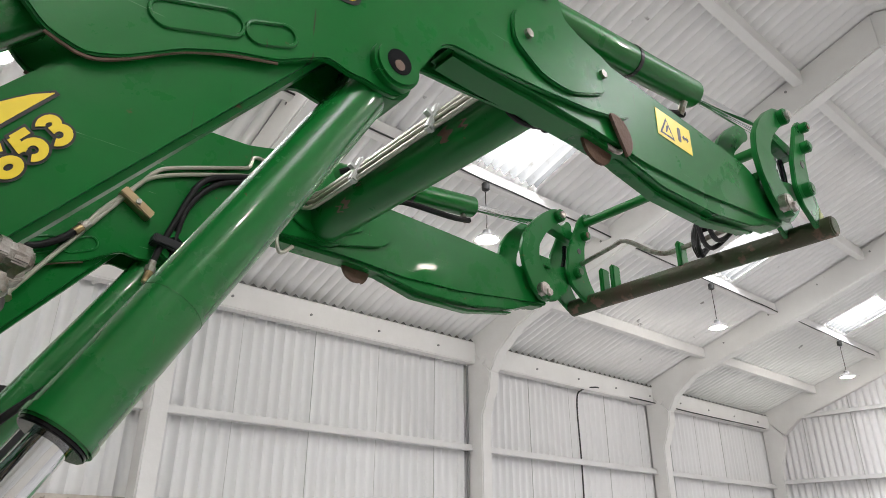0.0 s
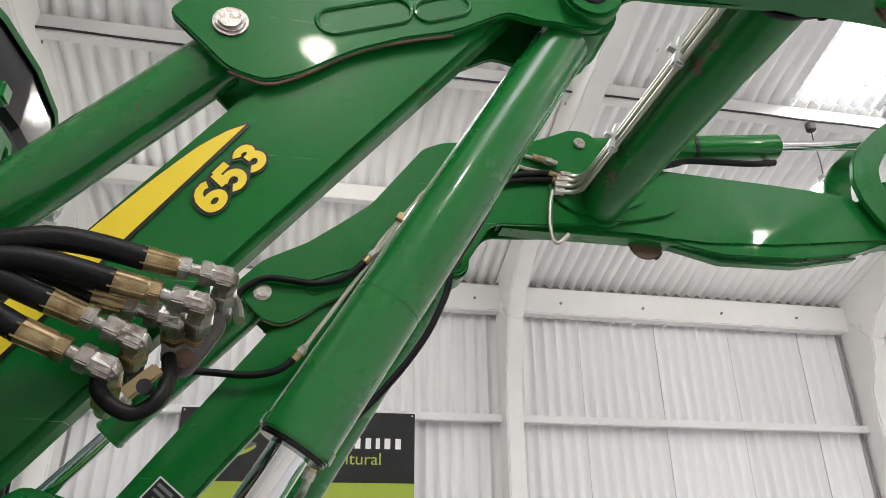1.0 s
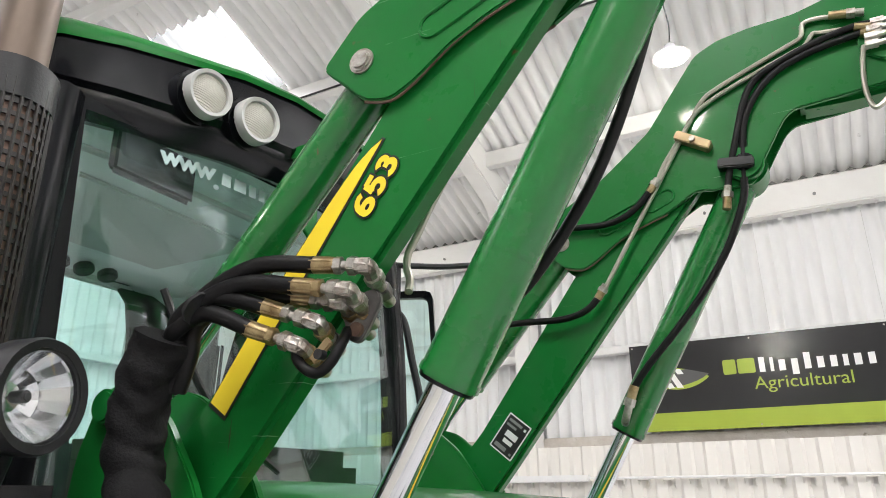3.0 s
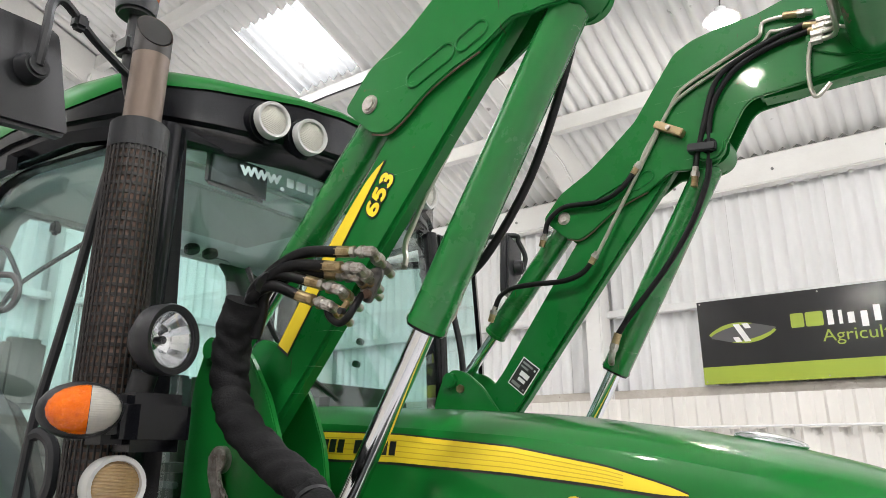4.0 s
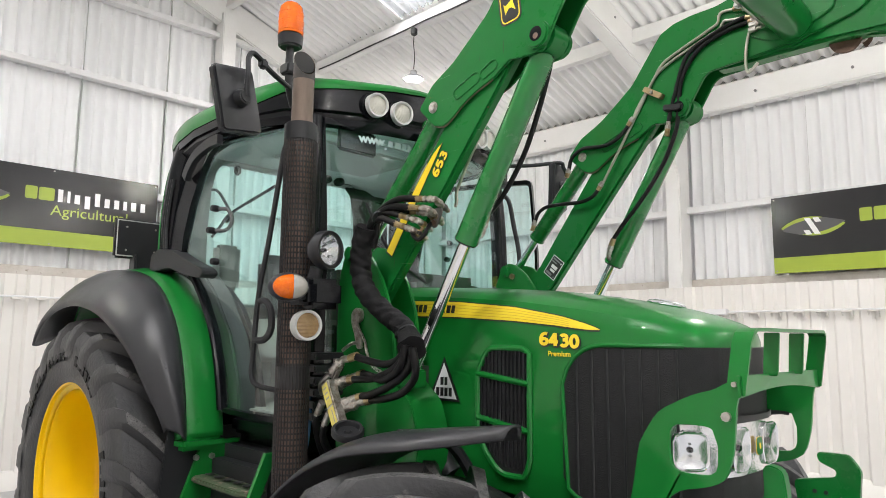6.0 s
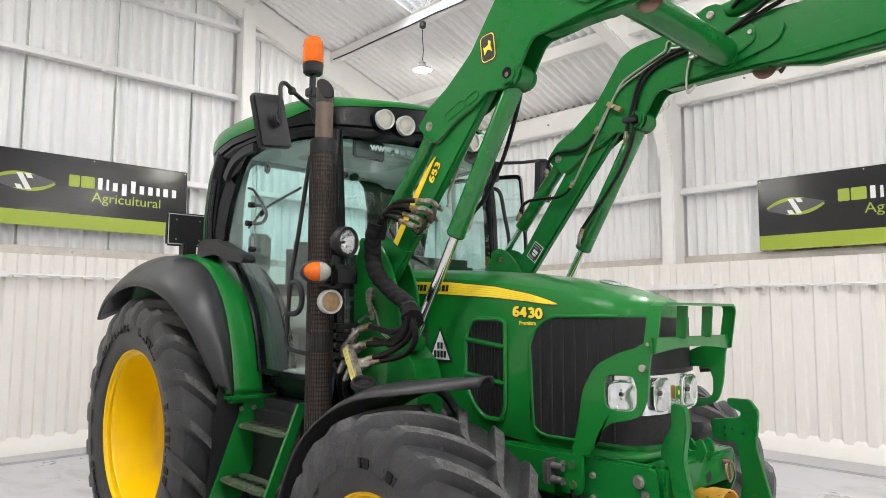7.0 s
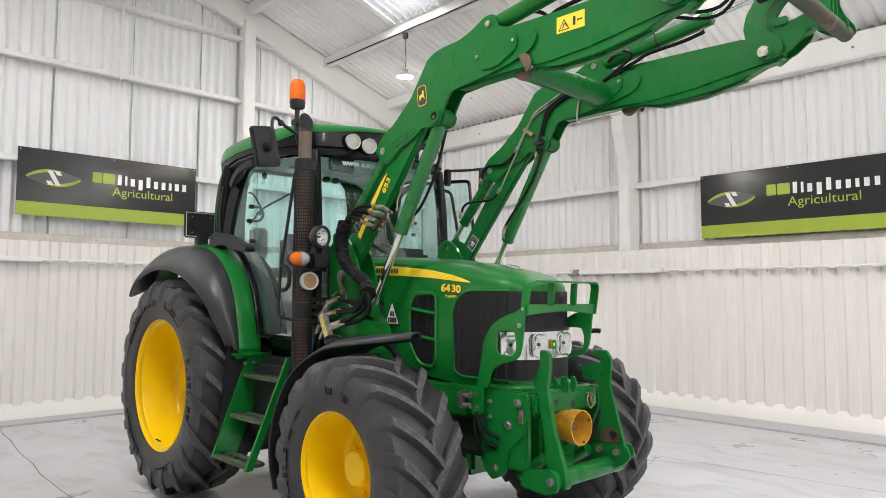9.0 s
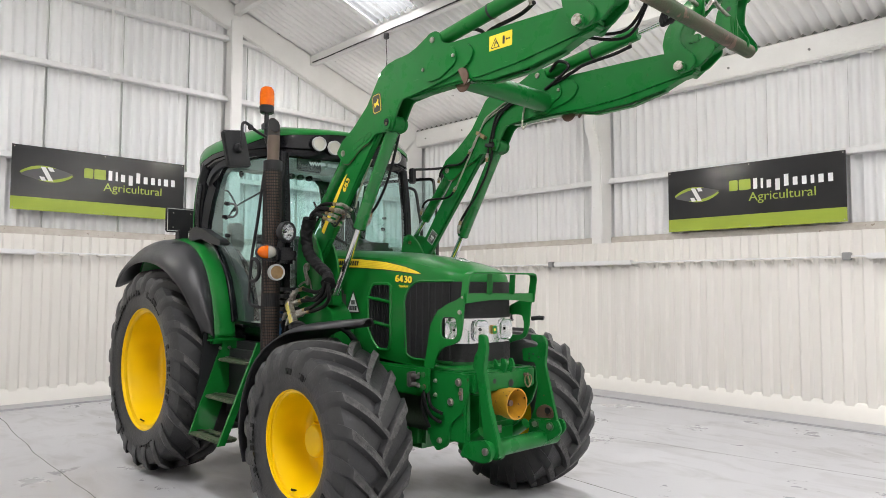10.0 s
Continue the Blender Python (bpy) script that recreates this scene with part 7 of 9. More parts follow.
def build_guard():
    """Flat-bar nose guard on swan-neck side plates."""
    g = part("nose_guard", bmesh.new(), GREEN, TRACTOR, "green flat-bar bonnet guard with cut-out side plates")
    g.matrix_basis = Matrix.Translation((-0.015, -0.025, 0)) @ Matrix.Diagonal((1, 0.95, 1, 1))
    foot = [(2.82, 1.0), (2.95, 1.0), (2.95, 0.86), (2.93, 0.835), (2.83, 0.835), (2.82, 0.86)]
    neck = [(2.90, 1.0), (2.99, 1.0), (3.02, 1.09), (3.08, 1.145), (3.17, 1.165), (3.225, 1.19), (3.25, 1.27), (3.265, 1.42), (3.29, 1.455), (3.24, 1.47), (3.205, 1.445), (3.13, 1.425), (3.02, 1.37), (2.955, 1.27), (2.93, 1.13), (2.905, 1.03)]
    for side_y, sgn in ((-0.375, -1), (0.318, 1)):
        outline = [Vector(p) for p in rounded(neck, 0.03, 2)]
        part("side_plate", guard_plate(outline, (3.130, 1.268), side_y, side_y - sgn * 0.012), GREEN, g)
        part("plate_foot", plate(rounded(foot, 0.015, 2), *sorted((side_y + sgn * 0.002, side_y - sgn * 0.014)), 0.003), GREEN, g)
        for x, z, r in ((3.235, 1.37, 0.014), (2.90, 0.955, 0.018), (2.905, 0.875, 0.018), (2.855, 0.955, 0.012), (2.855, 0.875, 0.012), (3.262, 1.462, 0.008)):
            part("guard_bolt", rod((x, side_y - sgn * 0.001, z), (x, side_y + sgn * 0.013, z), r, 8), GREEN_RUST if r == 0.018 or sgn > 0 else ZINC, g)
    rail = [(3.262, -0.372, 1.43), (3.285, -0.372, 1.58), (3.290, -0.36, 1.605), (3.292, -0.335, 1.617), (3.292, 0.278, 1.617), (3.290, 0.303, 1.605), (3.285, 0.315, 1.58), (3.262, 0.315, 1.43)]
    part("guard_hoop", hoop_mesh(rail, 0.055, 0.010), GREEN, g)
    arch = [(-0.388, 1.425), (-0.388, 1.487), (0.331, 1.487), (0.331, 1.425)] + [(0.31 - 0.675 * k / 12, 1.425 + 0.020 * math.sin(math.pi * k / 12)) for k in range(13)]
    bm = plate(arch, 3.270, 3.281, 0.002)
    bm.transform(Matrix(((0, 1, 0, 0), (1, 0, 0, 0), (0, 0, 1, 0), (0, 0, 0, 1))))
    part("guard_bar", bm, GREEN, g)
    for y in (-0.150, 0.078):
        part("guard_upright", plate([(3.262, 1.48), (3.305, 1.48), (3.315, 1.61), (3.27, 1.61)], y - 0.006, y + 0.006, 0.002), GREEN, g)
    part("far_fender_stub", hose([(2.93, 0.67, 1.292), (2.99, 0.69, 1.30), (3.02, 0.70, 1.296)], 0.017, 8, 2), PLASTIC, TRACTOR)


def hoop_mesh(path, width, t):
    """A strip bent in y and z whose flat runs along x."""
    bm, rows = bmesh.new(), []
    path = [Vector(p) for p in path]
    for i, p in enumerate(path):
        d = (path[min(i + 1, len(path) - 1)] - path[max(i - 1, 0)]).normalized()
        nrm = d.cross(Vector((1, 0, 0))).normalized()
        rows.append([bm.verts.new(p + Vector((a, 0, 0)) + nrm * b) for a, b in ((-width / 2, -t / 2), (width / 2, -t / 2), (width / 2, t / 2), (-width / 2, t / 2))])
    for a, b in zip(rows, rows[1:]):
        for k in range(4):
            bm.faces.new((a[k], a[(k + 1) % 4], b[(k + 1) % 4], b[k]))
    bm.faces.new(rows[0])
    bm.faces.new(rows[-1])
    return bm


def guard_plate(outline, c, y0, y1):
    """A swan-neck plate with a rounded opening for the outer headlight."""
    inner = []
    for p in outline:
        d = Vector((p.x - c[0], p.y - c[1]))
        a = math.atan2(d.y, d.x)
        ca, sa = math.cos(a), math.sin(a)
        k = (abs(ca) ** 4 / 0.074 ** 4 + abs(sa) ** 4 / 0.070 ** 4) ** -0.25
        k = min(k, d.length * 0.82)
        inner.append((c[0] + ca * k, c[1] + sa * k))
    return ring_plate(bmesh.new(), [(p.x, p.y) for p in outline], inner, y0, y1)


wheel_set()
build_bonnet()
build_cab()
build_cab_outside()
build_fenders()
build_steps()
build_chassis()
build_front_linkage()
build_guard()

# green hook plate on the roof front
hook_plate = part("hook_plate", bmesh.new(), GREEN, TRACTOR, "small green hooked bracket on the roof front")
bm = bmesh.new()
prism(bm, [(-0.06, 0.0), (0.04, 0.01), (0.05, 0.04), (0.035, 0.045), (0.03, 0.03), (0.02, 0.03), (0.02, 0.14), (0.045, 0.15), (0.04, 0.19), (0.028, 0.188), (0.03, 0.165), (0.0, 0.17), (-0.06, 0.12)], -0.005, 0.005, 0.002)
bm.transform(frame_m((1.712, -0.10, 2.56), (0.05, 1, 0), (0, 0, 1)) @ Matrix.Rotation(radians(90), 4, "X"))
part("bracket_plate", bm, GREEN, hook_plate)
part("bracket_stem", block((1.66, 1.715), (-0.14, -0.10), (2.60, 2.64), 0.006), GREEN, hook_plate)

# ---- the front loader ----
WORN_YELLOW = material("rubbed pale primer", (0.30, 0.30, 0.08), 0.5, second=(0.05, 0.13, 0.03), scale=16, amount=0.8, bump=0.1)
CARRIAGE_RUST = material("scraped rusty green steel", (0.075, 0.05, 0.034), 0.55, metal=0.3, second=(0.012, 0.085, 0.022), scale=5, amount=0.7, spots=(0.16, 0.10, 0.07), spot_level=0.6, bump=0.3, bump_scale=90)
LOADER = thing("front_loader", "raised green front loader with rams and empty tool carriage", "loader")
NEAR, FAR = -0.475, 0.572        # middle of each arm across the tractor
ARM_T = 0.095                   # thickness of an arm


def arm_pair(build):
    for y0, inner in ((NEAR, 1), (FAR, -1)):
        build(y0, inner)


def section_hull(pts, y, w, bev=0.012):
    return plate(pts, y - w / 2, y + w / 2, bev)


LOWER_BEAM = [(1.72, 1.63), (1.82, 1.685), (1.980, 1.876), (2.118, 2.048), (2.364, 2.350), (2.476, 2.487), (2.60, 2.64), (2.58, 2.72), (2.40, 2.66), (2.19, 2.40), (1.875, 1.97), (1.67, 1.74)]
KNEE = [(2.075, 2.505), (2.12, 2.462), (2.165, 2.418), (2.215, 2.405), (2.26, 2.425), (2.33, 2.475), (2.40, 2.508), (2.47, 2.53), (2.555, 2.582), (2.60, 2.572), (2.63, 2.575), (2.655, 2.57), (2.702, 2.572), (2.735, 2.635), (2.768, 2.69),
        (2.80, 2.742), (2.827, 2.762), (2.93, 2.768), (3.10, 2.785), (3.27, 2.81), (3.40, 2.842), (3.45, 2.872), (3.475, 2.93), (3.435, 2.98), (3.34, 3.012), (3.25, 3.03), (3.20, 3.05), (3.18, 3.115), (3.145, 3.135), (3.09, 3.135), (3.04, 3.11), (2.96, 3.075), (2.87, 3.052),
        (2.75, 3.048), (2.665, 3.035), (2.60, 3.005), (2.555, 2.945), (2.50, 2.87), (2.445, 2.795), (2.36, 2.725), (2.27, 2.655), (2.15, 2.59)]
BOOM = [(2.84, 2.766), (2.95, 2.762), (3.10, 2.764), (3.30, 2.764), (3.52, 2.752), (3.80, 2.765), (4.0, 2.79), (4.20, 2.815), (4.31, 2.83), (4.335, 2.86), (4.315, 2.91), (4.22, 2.965), (4.10, 3.005), (3.80, 3.018), (3.40, 3.03), (3.1, 3.045), (2.9, 3.04)]


def build_arm(y0, inner):
    near = y0 < 0
    arm = part("loader_arm", plate(LOWER_BEAM, y0 - ARM_T * 0.43, y0 + 0.008, 0.010), GREEN_WORN, LOADER, "green box-section loader arm with scuffed paint")
    part("boom", section_hull(BOOM, y0, ARM_T * 0.9, 0.014), GREEN_WORN, arm)
    for sgn in (-1, 1):
        y = y0 + sgn * ARM_T / 2
        part("knee_plate", plate(rounded(KNEE, 0.015, 2), *sorted((y - sgn * 0.004, y + sgn * 0.010)), 0.003), GREEN_WORN, arm)
        # pressed slots as raised weld beads
        yo = y + sgn * 0.011
        for (xa, za), (xb, zb), r in (((2.295, 2.52), (2.385, 2.555), 0.022), ((2.43, 2.562), (2.475, 2.582), 0.019)):
            d = Vector((xb - xa, zb - za)).normalized()
            nn = Vector((-d.y, d.x))
            loop = []
            for k in range(9):
                a = math.pi * k / 8
                loop.append(Vector((xb, zb)) + nn * r * math.cos(a) + d * r * math.sin(a))
            for k in range(9):
                a = math.pi * k / 8
                loop.append(Vector((xa, za)) - nn * r * math.cos(a) - d * r * math.sin(a))
            loop.append(loop[0])
            part("slot_bead", hose([(p.x, yo, p.y) for p in loop], 0.0035, 6, 0), GREEN_WORN, arm)
        # rust-dark weld line under the knee plate and round the boom joint
        weld = [(2.165, 2.418), (2.215, 2.405), (2.26, 2.425), (2.33, 2.475), (2.40, 2.506), (2.47, 2.529)]
        part("weld", hose([(a, y + sgn * 0.004, b) for a, b in weld], 0.0028, 6, 4), RUST, arm)
        part("boom_doubler", plate(rounded([(3.0, 2.87), (3.0, 2.95), (3.05, 3.0), (3.14, 3.03), (3.30, 3.0), (3.345, 2.94), (3.335, 2.885), (3.294, 2.862), (3.19, 2.815), (3.09, 2.815)], 0.03, 3), *sorted((y + sgn * 0.0095, y + sgn * 0.021)), 0.003), GREEN_WORN, arm)
        part("screw", rod((3.045, y + sgn * 0.018, 2.905), (3.045, y + sgn * 0.030, 2.905), 0.012, 6), STEEL, arm)
        part("screw", rod((3.318, y + sgn * 0.018, 2.932), (3.318, y + sgn * 0.030, 2.932), 0.012, 6), STEEL, arm)
        # knee boss and pins
        bm = bmesh.new()
        cyl(bm, (2.685, y, 2.63), (2.685, y + sgn * 0.030, 2.63), 0.050, 28, None, 0.006)
        boss = part("knee_boss", bm, GREEN_WORN, arm)
        part("boss_bore", rod((2.685, y + sgn * 0.0295, 2.63), (2.685, y + sgn * 0.0315, 2.63), 0.026, 20), CAB_BLACK, boss)
        part("bore_pin", rod((2.685, y + sgn * 0.030, 2.622), (2.685, y + sgn * 0.0325, 2.622), 0.011, 12), RUST, boss)
        pin = part("pin", rod((2.16, y + sgn * 0.008, 2.495), (2.16, y + sgn * 0.020, 2.495), 0.0195, 20, None, 0.004), STEEL, arm, "round steel pin head")
        part("washer", rod((2.16, y + sgn * 0.008, 2.495), (2.16, y + sgn * 0.013, 2.495), 0.024, 20), STEEL, pin)
        part("pin", rod((3.12, y + sgn * 0.008, 3.082), (3.12, y + sgn * 0.022, 3.082), 0.020, 18, None, 0.004), STEEL, arm)
        part("pin", rod((4.245, y + sgn * 0.02, 2.88), (4.245, y + sgn * 0.06, 2.88), 0.032, 18, None, 0.005), STEEL, arm)
    # belly plate under the boom and rusty parking-stand feet
    part("belly", plate(rounded([(3.40, 2.79), (3.44, 2.755), (3.60, 2.728), (3.87, 2.735), (4.10, 2.772), (4.24, 2.825), (4.0, 2.82), (3.6, 2.79)], 0.02, 2), y0 - 0.034, y0 + 0.034, 0.006), GREEN_WORN, arm)
    part("stand_strip", plate([(3.42, 2.756), (3.60, 2.712), (3.87, 2.716), (4.12, 2.765), (4.12, 2.772), (3.87, 2.727), (3.6, 2.724), (3.44, 2.762)], y0 - 0.012, y0 + 0.022, 0.002), GREEN_WORN, arm)
    for dy, fx, fz, turn in ((-0.056 * inner, 3.375, 2.785, -61), (-0.01 * inner, 3.347, 2.772, 178)):
        bm = bmesh.new()
        half = [(fx + 0.060 * math.cos(radians(turn + a)), fz + 0.060 * math.sin(radians(turn + a))) for a in range(0, 181, 15)]
        prism(bm, half, y0 + dy - 0.004, y0 + dy + 0.004, 0.002)
        part("rusty_foot", bm, RUST, arm, "rusty parking-stand foot")
    part("foot_chain", hose([(3.37, y0 - 0.02 * inner, 2.775), (3.385, y0 - 0.035 * inner, 2.755), (3.41, y0 - 0.035 * inner, 2.76), (3.43, y0 - 0.02 * inner, 2.785)], 0.007, 6), STEEL, arm)
    # upper ram: from the mast ear to the knee plate
    a, b = Vector((1.675, y0, 1.945)), Vector((2.16, y0, 2.495))
    d = (b - a).normalized()
    up = part("levelling_ram", rod(a + d * 0.225, b - d * 0.02, 0.041, 28, None, 0.008), RAM_GREEN, LOADER, "green upper levelling ram")
    part("ram_rod", rod(a, a + d * 0.24, 0.02, 16), CHROME, up, "chrome rod")
    part("ram_seam", rod(a + d * 0.36, a + d * 0.364, 0.0418, 28), GREEN_WORN, up)
    part("ram_seam", rod(a + d * 0.30, a + d * 0.302, 0.0416, 28), GREEN_WORN, up)
    part("ram_collar", rod(a + d * 0.222, a + d * 0.24, 0.043, 28, None, 0.004), GREEN, up)
    # lift ram with its chrome rod
    a, b = Vector((1.905, y0, 1.295)), Vector((2.685, y0, 2.63))
    d = (b - a).normalized()
    k = (1.95 - a.z) / d.z
    lift = part("lift_ram", rod(a + d * k, b - d * 0.045, 0.0455, 32, None, 0.008), RAM_GREEN, LOADER, "large green lift ram with chipped paint")
    bm = bmesh.new()
    cyl(bm, (b.x, y0 - 0.04, b.z), (b.x, y0 + 0.04, b.z), 0.056, 24)
    part("ram_eye", bm, GREEN_WORN, lift)
    part("ram_rod", rod(a, a + d * (k + 0.03), 0.025, 24), CHROME, lift, "polished chrome piston rod")
    for q, rr in ((k - 0.001, 0.0475), (k + 0.20, 0.0462)):
        part("ram_band", rod(a + d * q, a + d * (q + (0.018 if q < k + 0.1 else 0.003)), rr, 32, None, 0.003), RAM_GREEN, lift)
    part("ram_gland", rod(a + d * (k - 0.007), a + d * k, 0.043, 32, None, 0.002), CAB_BLACK, lift, "black ram gland")
    part("rod_eye", rod((a.x, y0 - 0.03, a.z), (a.x, y0 + 0.03, a.z), 0.045, 20), STEEL, lift)
    # ram hose along its back
    yh = y0 + inner * 0.07
    ft = part("ram_fitting", hose([(2.292, y0 + inner * 0.03, 1.97), (2.30, yh - inner * 0.01, 1.975), (2.308, yh, 1.99), (2.318, yh, 2.02)], 0.011, 10, 3), STEEL, lift)
    part("fitting_nut", rod((2.314, yh, 2.01), (2.322, yh, 2.03), 0.0155, 6), STEEL, ft)
    part("hose_ferrule", rod((2.322, yh, 2.03), (2.335, yh, 2.062), 0.013, 12), BRASS, ft)
    along = [(2.332, 2.056), (2.36, 2.075), (2.40, 2.108), (2.46, 2.18), (2.512, 2.258), (2.553, 2.34), (2.586, 2.42), (2.615, 2.50), (2.64, 2.58), (2.655, 2.65)]
    part("ram_hose", hose([(p, yh, q) for p, q in along], 0.0098, 10, 4) if near else hose([(2.332, yh, 2.056), (2.379, yh, 2.115), (2.46, yh, 2.20), (2.537, yh, 2.29), (2.60, yh, 2.38), (2.64, yh, 2.457), (2.672, yh, 2.54), (2.683, yh, 2.626), (2.705, yh, 2.76), (2.783, yh, 2.867), (2.9, yh, 2.914), (3.05, yh, 2.93)], 0.0098, 10, 4), HOSE, lift)
    # tool ram on top of the boom
    a, b = Vector((3.125, y0, 3.09)), Vector((4.385, y0, 3.268))
    d = (b - a).normalized()
    tool = part("tool_ram", rod(a + d * 0.03, a + d * 0.80, 0.046, 28, None, 0.008), GREEN, LOADER, "green tool-tilting ram")
    part("ram_rod", rod(a + d * 0.78, b, 0.02, 18), CHROME, tool, "polished chrome piston rod")
    part("ram_strap", rod(a + d * 0.44, a + d * 0.455, 0.0485, 28), PLASTIC, tool)
    part("ram_port", rod(a + d * 0.74 + Vector((0, 0, -0.045)), a + d * 0.74 + Vector((0, inner * 0.02, -0.085)), 0.012, 8), STEEL, tool)
    s = a + d * 0.74 + Vector((0.02, inner * 0.02, -0.075))
    part("tool_hose", hose([s, s + Vector((-0.12, inner * 0.02, -0.03)), s + Vector((-0.35, inner * 0.03, -0.05)), (3.45, y0 + inner * 0.06, 3.04), (3.28, y0 + inner * 0.075, 2.98)], 0.012, 8), HOSE, tool)
    s = a + d * 0.10 + Vector((0, inner * 0.04, -0.01))
    part("tool_hose", hose([s, s + Vector((0.10, inner * 0.04, 0.04)), s + Vector((0.20, inner * 0.05, -0.02)), (3.30, y0 + inner * 0.08, 3.0), (3.20, y0 + inner * 0.07, 2.96)], 0.012, 8), HOSE, tool)
    # carriage: curved link, ears and hitch plate
    for dy in (-0.07, 0.07):
        link = [(4.24, 2.838), (4.30, 2.842), (4.345, 2.875), (4.335, 2.935), (4.275, 2.99), (4.245, 3.04), (4.252, 3.10), (4.30, 3.17), (4.385, 3.245), (4.432, 3.275), (4.435, 3.31), (4.40, 3.325), (4.35, 3.31), (4.28, 3.262), (4.20, 3.19), (4.15, 3.12), (4.13, 3.04), (4.145, 2.965), (4.19, 2.885)]
        sd = 1 if dy > 0 else -1
        cl = part("curved_link", plate(rounded(link, 0.015, 2), y0 + dy - 0.010, y0 + dy + 0.010, 0.003), GREEN_WORN, LOADER)
        for px, pz in ((4.392, 3.283), (4.262, 2.868)):
            part("pin_collar", rod((px, y0 + dy, pz), (px, y0 + dy + sd * 0.034, pz), 0.030, 18, None, 0.003), GREEN_WORN, cl)
            part("pin_bolt", rod((px, y0 + dy + sd * 0.032, pz), (px, y0 + dy + sd * 0.046, pz), 0.019, 6, None, 0.002), STEEL, cl)
        part("link_ear", plate(rounded([(4.26, 2.85), (4.36, 2.86), (4.45, 2.93), (4.46, 2.97), (4.40, 2.985), (4.30, 2.99)], 0.02, 2), y0 + dy * 0.7 - 0.008, y0 + dy * 0.7 + 0.008, 0.003), GREEN_WORN, LOADER)
        hitch = [(4.45, 3.03), (4.475, 3.15), (4.535, 3.262), (4.58, 3.345), (4.625, 3.385), (4.655, 3.36), (4.63, 3.27), (4.595, 3.19), (4.585, 3.09), (4.61, 3.02), (4.655, 2.95), (4.66, 2.905), (4.60, 2.89), (4.54, 2.925), (4.48, 2.965)]
        hp = part("hitch_plate", plate(rounded(hitch, 0.015, 2), y0 + dy * 0.80 - 0.009, y0 + dy * 0.80 + 0.009, 0.003), GREEN_WORN, LOADER)
        for px, pz, pr in ((4.622, 3.345, 0.021), (4.592, 3.245, 0.024), (4.515, 3.035, 0.027)):
            part("pin_collar", rod((px, y0 + dy * 0.8, pz), (px, y0 + dy * 0.8 + sd * 0.036, pz), pr, 18, None, 0.003), GREEN_WORN, hp)
            part("pin_bolt", rod((px, y0 + dy * 0.8 + sd * 0.034, pz), (px, y0 + dy * 0.8 + sd * 0.040, pz), pr * 0.62, 12), GREEN_RUST, hp)
        part("plate_hole", rod((4.548, y0 + dy * 0.8 + sd * 0.0085, 3.155), (4.548, y0 + dy * 0.8 + sd * 0.0105, 3.155), 0.014, 14), DECAL_BLACK, hp)
        part("worn_corner", plate(rounded([(4.585, 2.92), (4.612, 3.0), (4.652, 2.95), (4.652, 2.91), (4.60, 2.896)], 0.01, 2), *sorted((y0 + dy * 0.8 + sd * 0.0090, y0 + dy * 0.8 + sd * 0.0104))), WORN_YELLOW if near else GREEN_WORN, hp, "paint rubbed through to pale primer")
    part("tie_link", plate(rounded([(4.38, 3.25), (4.39, 3.30), (4.60, 3.275), (4.61, 3.215)], 0.015, 2), y0 - 0.022, y0 + 0.022, 0.004), GREEN_WORN, LOADER)
    tie = part("lower_tie", plate(rounded([(4.20, 2.86), (4.22, 3.02), (4.38, 3.04), (4.49, 3.07), (4.53, 3.0), (4.44, 2.945), (4.39, 2.93), (4.30, 2.87)], 0.015, 2), y0 - 0.036, y0 + 0.036, 0.004), GREEN_WORN, LOADER)
    part("tie_tab", block((4.285, 4.355), (y0 - 0.05, y0 - 0.01), (3.02, 3.068), 0.004), GREEN_WORN, tie)
    part("latch_lever", hose([(4.47, y0 - 0.02, 3.06), (4.50, y0 - 0.01, 3.12), (4.52, y0, 3.19)], 0.011, 8), CAB_BLACK, tie)
    # mast
    mast = [(1.60, 0.95), (1.585, 1.45), (1.585, 1.76), (1.60, 1.87), (1.635, 1.955), (1.68, 1.99), (1.74, 1.975), (1.81, 1.92), (1.885, 1.82), (1.935, 1.71), (1.96, 1.58), (1.975, 1.44), (2.03, 1.36), (2.09, 1.30), (2.09, 1.18), (2.0, 1.05), (1.98, 0.95)]
    for dy in (-0.068, 0.068):
        ms = part("mast_plate", plate(rounded(mast, 0.02, 2), y0 + dy - 0.009, y0 + dy + 0.009, 0.003), GREEN, LOADER, "green loader mast plate")
        s = 1 if dy > 0 else -1
        part("mast_boss", rod((1.742, y0 + dy, 1.677), (1.742, y0 + dy + s * 0.03, 1.677), 0.032, 20, None, 0.005), STEEL, ms)
        part("mast_boss", rod((1.675, y0 + dy, 1.945), (1.675, y0 + dy + s * 0.03, 1.945), 0.030, 20, None, 0.005), GREEN_WORN, ms)
        part("boss_nut", rod((1.72, y0 + dy, 1.915), (1.72, y0 + dy + s * 0.02, 1.915), 0.016, 6), BRASS, ms)
    part("mast_web", block((1.60, 1.66), (y0 - 0.06, y0 + 0.06), (0.95, 1.78), 0.004), GREEN, LOADER)
    part("mast_foot", block((1.58, 2.12), (y0 - 0.08, y0 + 0.08), (0.82, 1.0), 0.012), GREEN, LOADER)
    part("mast_bracket", block((1.75, 2.05), sorted((y0 + inner * 0.05, y0 + inner * 0.24)), (0.78, 1.05), 0.012), GREEN, LOADER)
    part("mast_gusset", plate(rounded([(1.95, 1.44), (2.08, 1.34), (2.13, 1.20), (2.10, 1.05), (1.95, 1.0)], 0.03, 3), y0 - 0.085, y0 + 0.085, 0.005), GREEN, LOADER)


arm_pair(build_arm)

